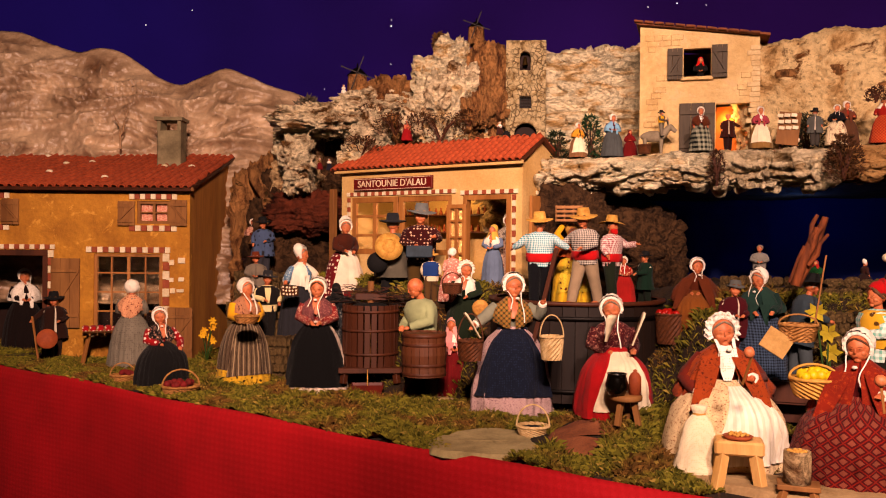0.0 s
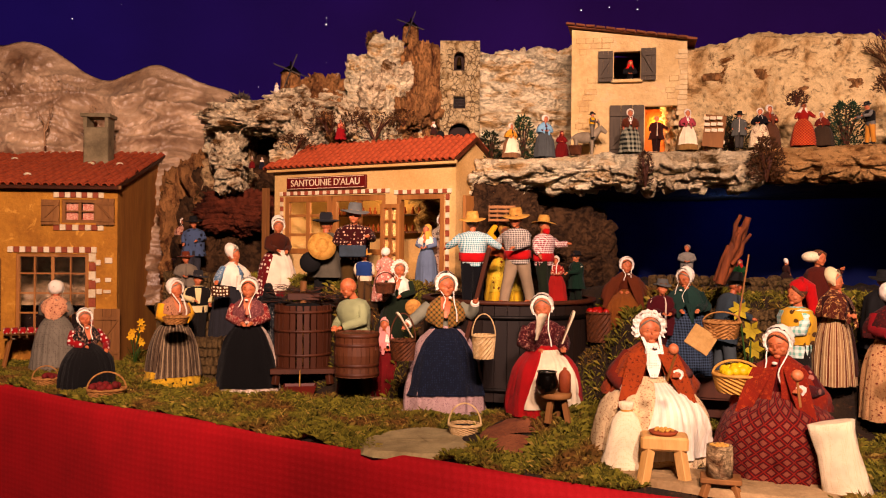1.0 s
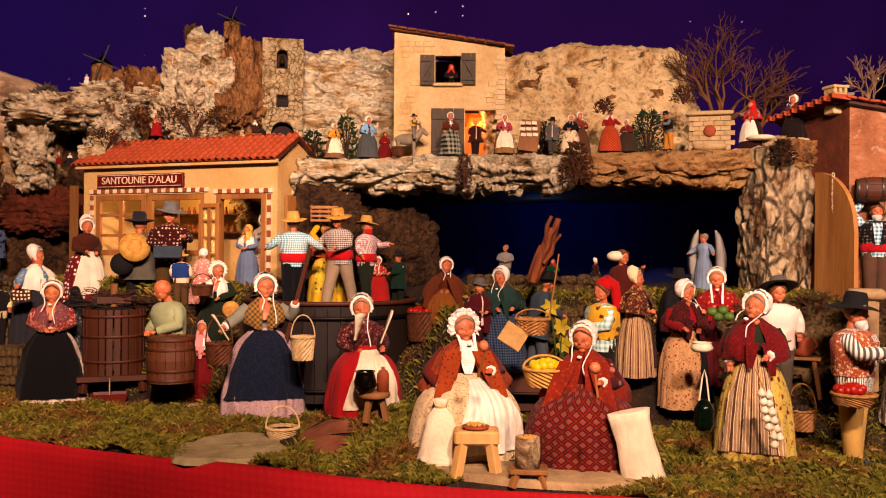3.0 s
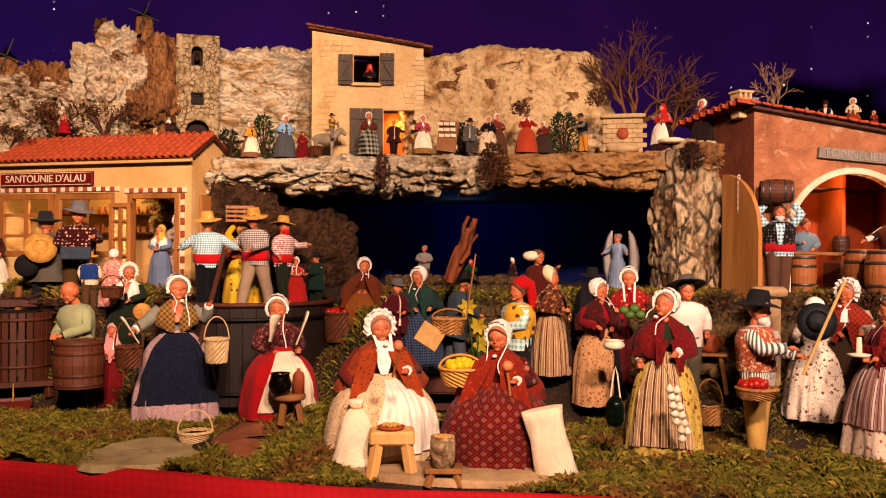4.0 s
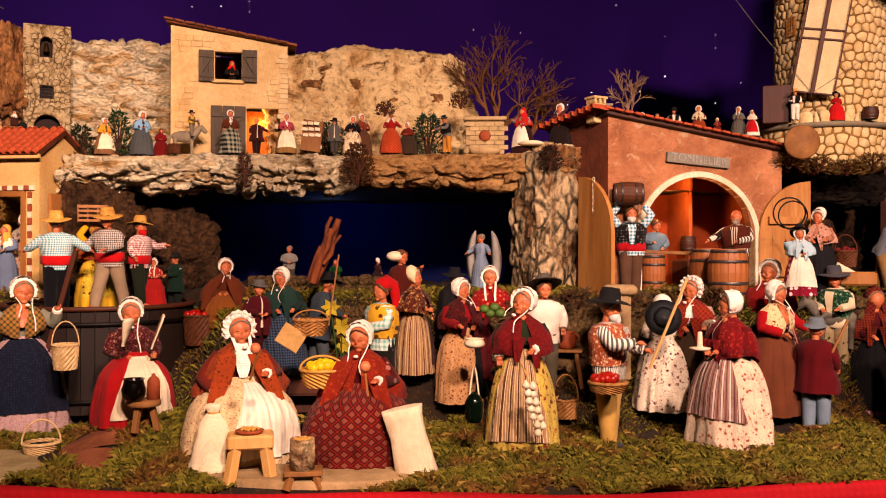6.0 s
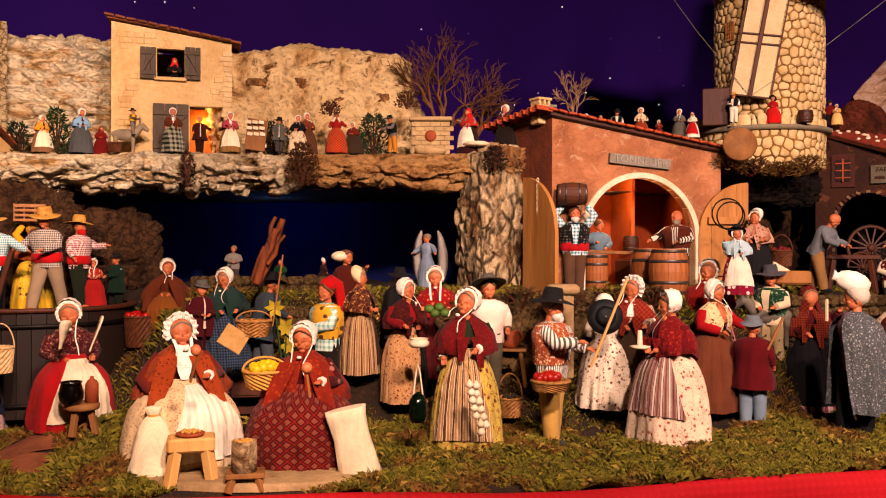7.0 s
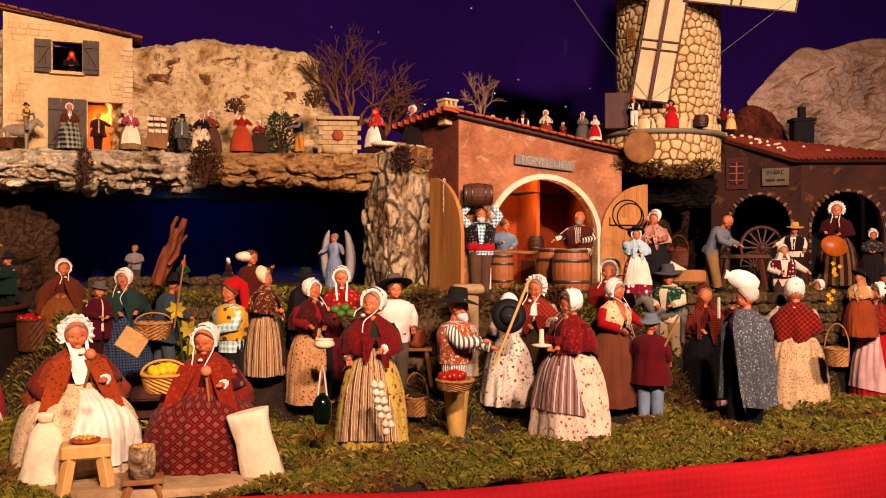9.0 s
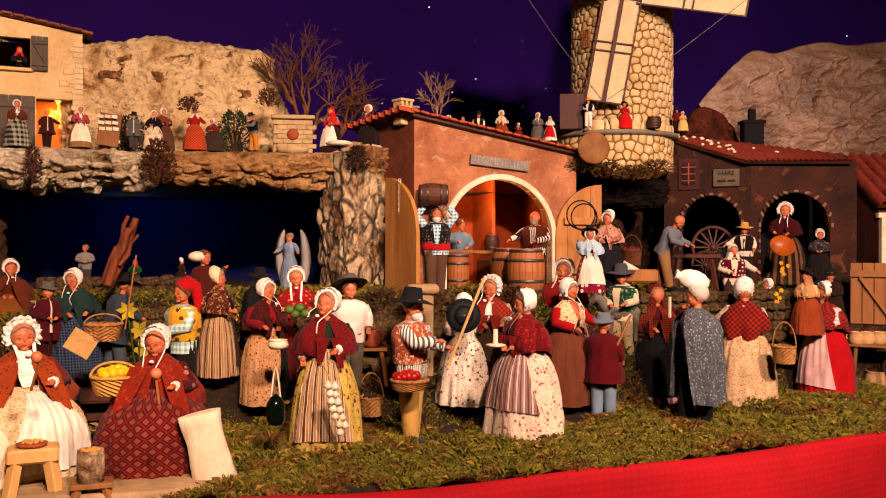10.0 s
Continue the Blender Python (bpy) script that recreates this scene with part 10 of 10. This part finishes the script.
def wing_shape(s):
    rows = []
    for i in range(13):
        t = i / 12
        wd = 0.030 * math.sin(math.pi * min(1.0, 0.12 + 0.88 * t)) ** 0.7 + 0.002
        rows.append([(s * (0.006 + wd), 0.022 - 0.012 * t, 0.17 * t - 0.085), (s * (0.004 + wd * 0.5), 0.026 - 0.012 * t, 0.17 * t - 0.085), (s * 0.002, 0.020 - 0.012 * t, 0.17 * t - 0.085), (s * (0.004 + wd * 0.5), 0.017 - 0.012 * t, 0.17 * t - 0.085)])
    return Mesh().grid(rows, fab("B9B4AC"), True, True)


for place, turn, s in (((1.569, 2.404, 0.446), -32, 1), ((1.528, 2.421, 0.446), -31, -1)):
    g = wing_shape(s)
    tagged(g.make("wing", None, "", Matrix.Translation((*place,)) @ pose(0, 0, 0, 0, 0, -40)), "pale wing of the angel doll", "wing")
tagged(Mesh().tube([(-0.763, 3.580, 0.450), (-0.735, 3.600, 0.521), (-0.718, 3.631, 0.604), (-0.753, 3.681, 0.677), (-0.810, 3.741, 0.753), (-0.829, 3.761, 0.796)], [0.044, 0.034, 0.028, 0.026, 0.030, 0.022], ROCK_BROWN, 12).make("tree_root"), "thick twisted brown root beside the path", "root")
bar_thing("tree_root", (0.666, 2.980, 0.446), (0.724, 2.950, 0.562), 0.018, 0.018, ROCK_BROWN, "curved brown branch in the cave", "branch")
barrel(pose(2.512, 1.710, 0.872, 0, 0, -54), 0.024, 0.038, "little dark barrel on the mill platform", WOOD_DARK)
t = tagged(Mesh().box((0, 0, 0.06), (0.085, 0.012, 0.12), WOOD_DARK, None, 0.4).make("mill_door", None, "", pose(2.327, 1.905, 0.872, 0, 0, -48)), "rounded dark wooden door leaf leaning by the mill", "door")
tagged(Mesh().lathe([(0.001, 0), (0.013, 0.0), (0.016, 0.02), (0.012, 0.035), (0.004, 0.04), (0.001, 0.04)], BLACK, 14).make("black_pot", None, "", pose(0.219, 3.052, 0.834, 0, 0, -4)), "black pot on the castle rock", "pot")
m = pose(-0.078, 2.850, 0.450, 0, 0, 2)
tagged(Mesh().box((0, -0.06, 0.0), (0.085, 0.03, 0.038), surf("blue_grey_paint", "4A5A6A", "36444E", 20, 120), None, 0.2).make("peddler_tray", None, "", m), "blue-grey painted tray carried by a doll", "tray")
tagged(Mesh().lathe([(0.001, 0.012), (0.02, 0.012), (0.022, 0.006), (0.046, 0.0), (0.047, 0.003), (0.024, 0.010)], STRAW, 22).make("straw_hat", None, "", Matrix.Translation((-0.178, 2.860, 0.464)) @ pose(0, 0, 0, 75, 0, 10)), "straw hat hanging on a doll's back", "hat")
tagged(Mesh().ball((0, 0, 0), (0.035, 0.022, 0.035), BLACK, 14, 9).make("black_bag", None, "", Matrix.Translation((-0.217, 2.880, 0.411))), "round black bag carried by a doll", "bag")
tagged(Mesh().box((0, 0, 0), (0.055, 0.05, 0.05), WICKER, None, 0.15).make("bird_cage", None, "", Matrix.Translation((0.480, 2.950, 0.583))), "small wicker cage carried by a doll", "cage")
basket(pose(0.029, 2.619, 0.325, 0, 0, -1), 0.028, 0.028, "brown wicker basket carried by a doll", WICKER_DARK, True, 1.2, 1.1)
basket(pose(-0.611, 2.719, 0.221, 0, 0, 13), 0.032, 0.022, "small wicker basket held by a doll", WICKER, False, 1.35, 1.2)
tagged(Mesh().box((0, 0, 0), (0.06, 0.02, 0.035), fab("5A3A22", "F0E0C4", "dot", 9), None, 0.3).make("dotted_bag", None, "", Matrix.Translation((-0.527, 2.999, 0.308))), "brown bag with cream spots", "bag")
tagged(Mesh().lathe([(0.001, 0.022), (0.018, 0.021), (0.022, 0.012), (0.024, 0.006), (0.043, 0.0), (0.044, 0.004), (0.026, 0.010)], surf("black_straw", "1B2226", "10171A", 70, 300, 0.6, 0.8), 26).make("black_hat", None, "", Matrix.Translation((1.562, 1.580, 0.304)) @ pose(0, 0, 0, 82, 0, -35)), "wide black straw hat hanging on a doll's back", "hat")


# ---- moss: uncountable small blades over the stage ----
def moss():
    n = Nodes("moss_blades")
    isl = n.t.nodes.new("ShaderNodeNewGeometry").outputs["Random Per Island"]
    patch = n.noise(7.0, 4, 0.6)
    c = n.mix(isl, lin("8C8438"), lin("3E401A"))
    c = n.mix(n.ramp(patch, 0.5, 0.62), c, n.mix(isl, lin("866638"), lin("503C1E")))
    c = n.mix(n.ramp(isl, 0.93, 0.96), c, lin("A28C4C"))
    mat = n.done(c, 0.9, None, spec=0.1)
    rng = np.random.default_rng(5)
    v, f = [], []
    want = 740000
    xs = rng.uniform(-2.0, 3.4, want)
    dd = rng.random(want) ** 1.3 * 1.0
    az = rng.uniform(0, 6.2832, want)
    ln = 0.005 + 0.024 * rng.random(want) ** 1.5
    tilt = rng.uniform(0.2, 1.1, want)
    for x, d, a, l, t in zip(xs, dd, az, ln, tilt):
        y = edge(x) + 0.012 + d
        if any(((x - bx) / rx) ** 2 + ((y - by) / ry) ** 2 < 1 for bx, by, rx, ry in BARE):
            continue
        if math.hypot(x - 0.40, y - 2.62) < 0.27:
            continue
        if d > 0.5 and rng.random() < 0.35:
            continue
        q = noise.noise(Vector((x * 6, y * 6, 1)))
        if q < -0.5:
            continue
        z = ground(x, y) + bumps(x, y) - 0.002
        l *= 1 + 0.8 * q
        ca, sa = math.cos(a), math.sin(a)
        w = 0.00036
        k = len(v)
        v += [(x - sa * w, y + ca * w, z), (x + sa * w, y - ca * w, z), (x + ca * l * t * 0.5 + sa * w * 0.7, y + sa * l * t * 0.5 - ca * w * 0.7, z + l * 0.6), (x + ca * l * t, y + sa * l * t, z + l * max(0.25, 1.05 - 0.5 * t))]
        f += [(k, k + 1, k + 2), (k, k + 2, k + 3)]
    me = bpy.data.meshes.new("moss")
    me.from_pydata(v, [], f)
    me.materials.append(mat)
    me.update()
    return tagged(new("moss", me), "green and brown moss covering the stage ground", "moss", "", "stuff")


moss()
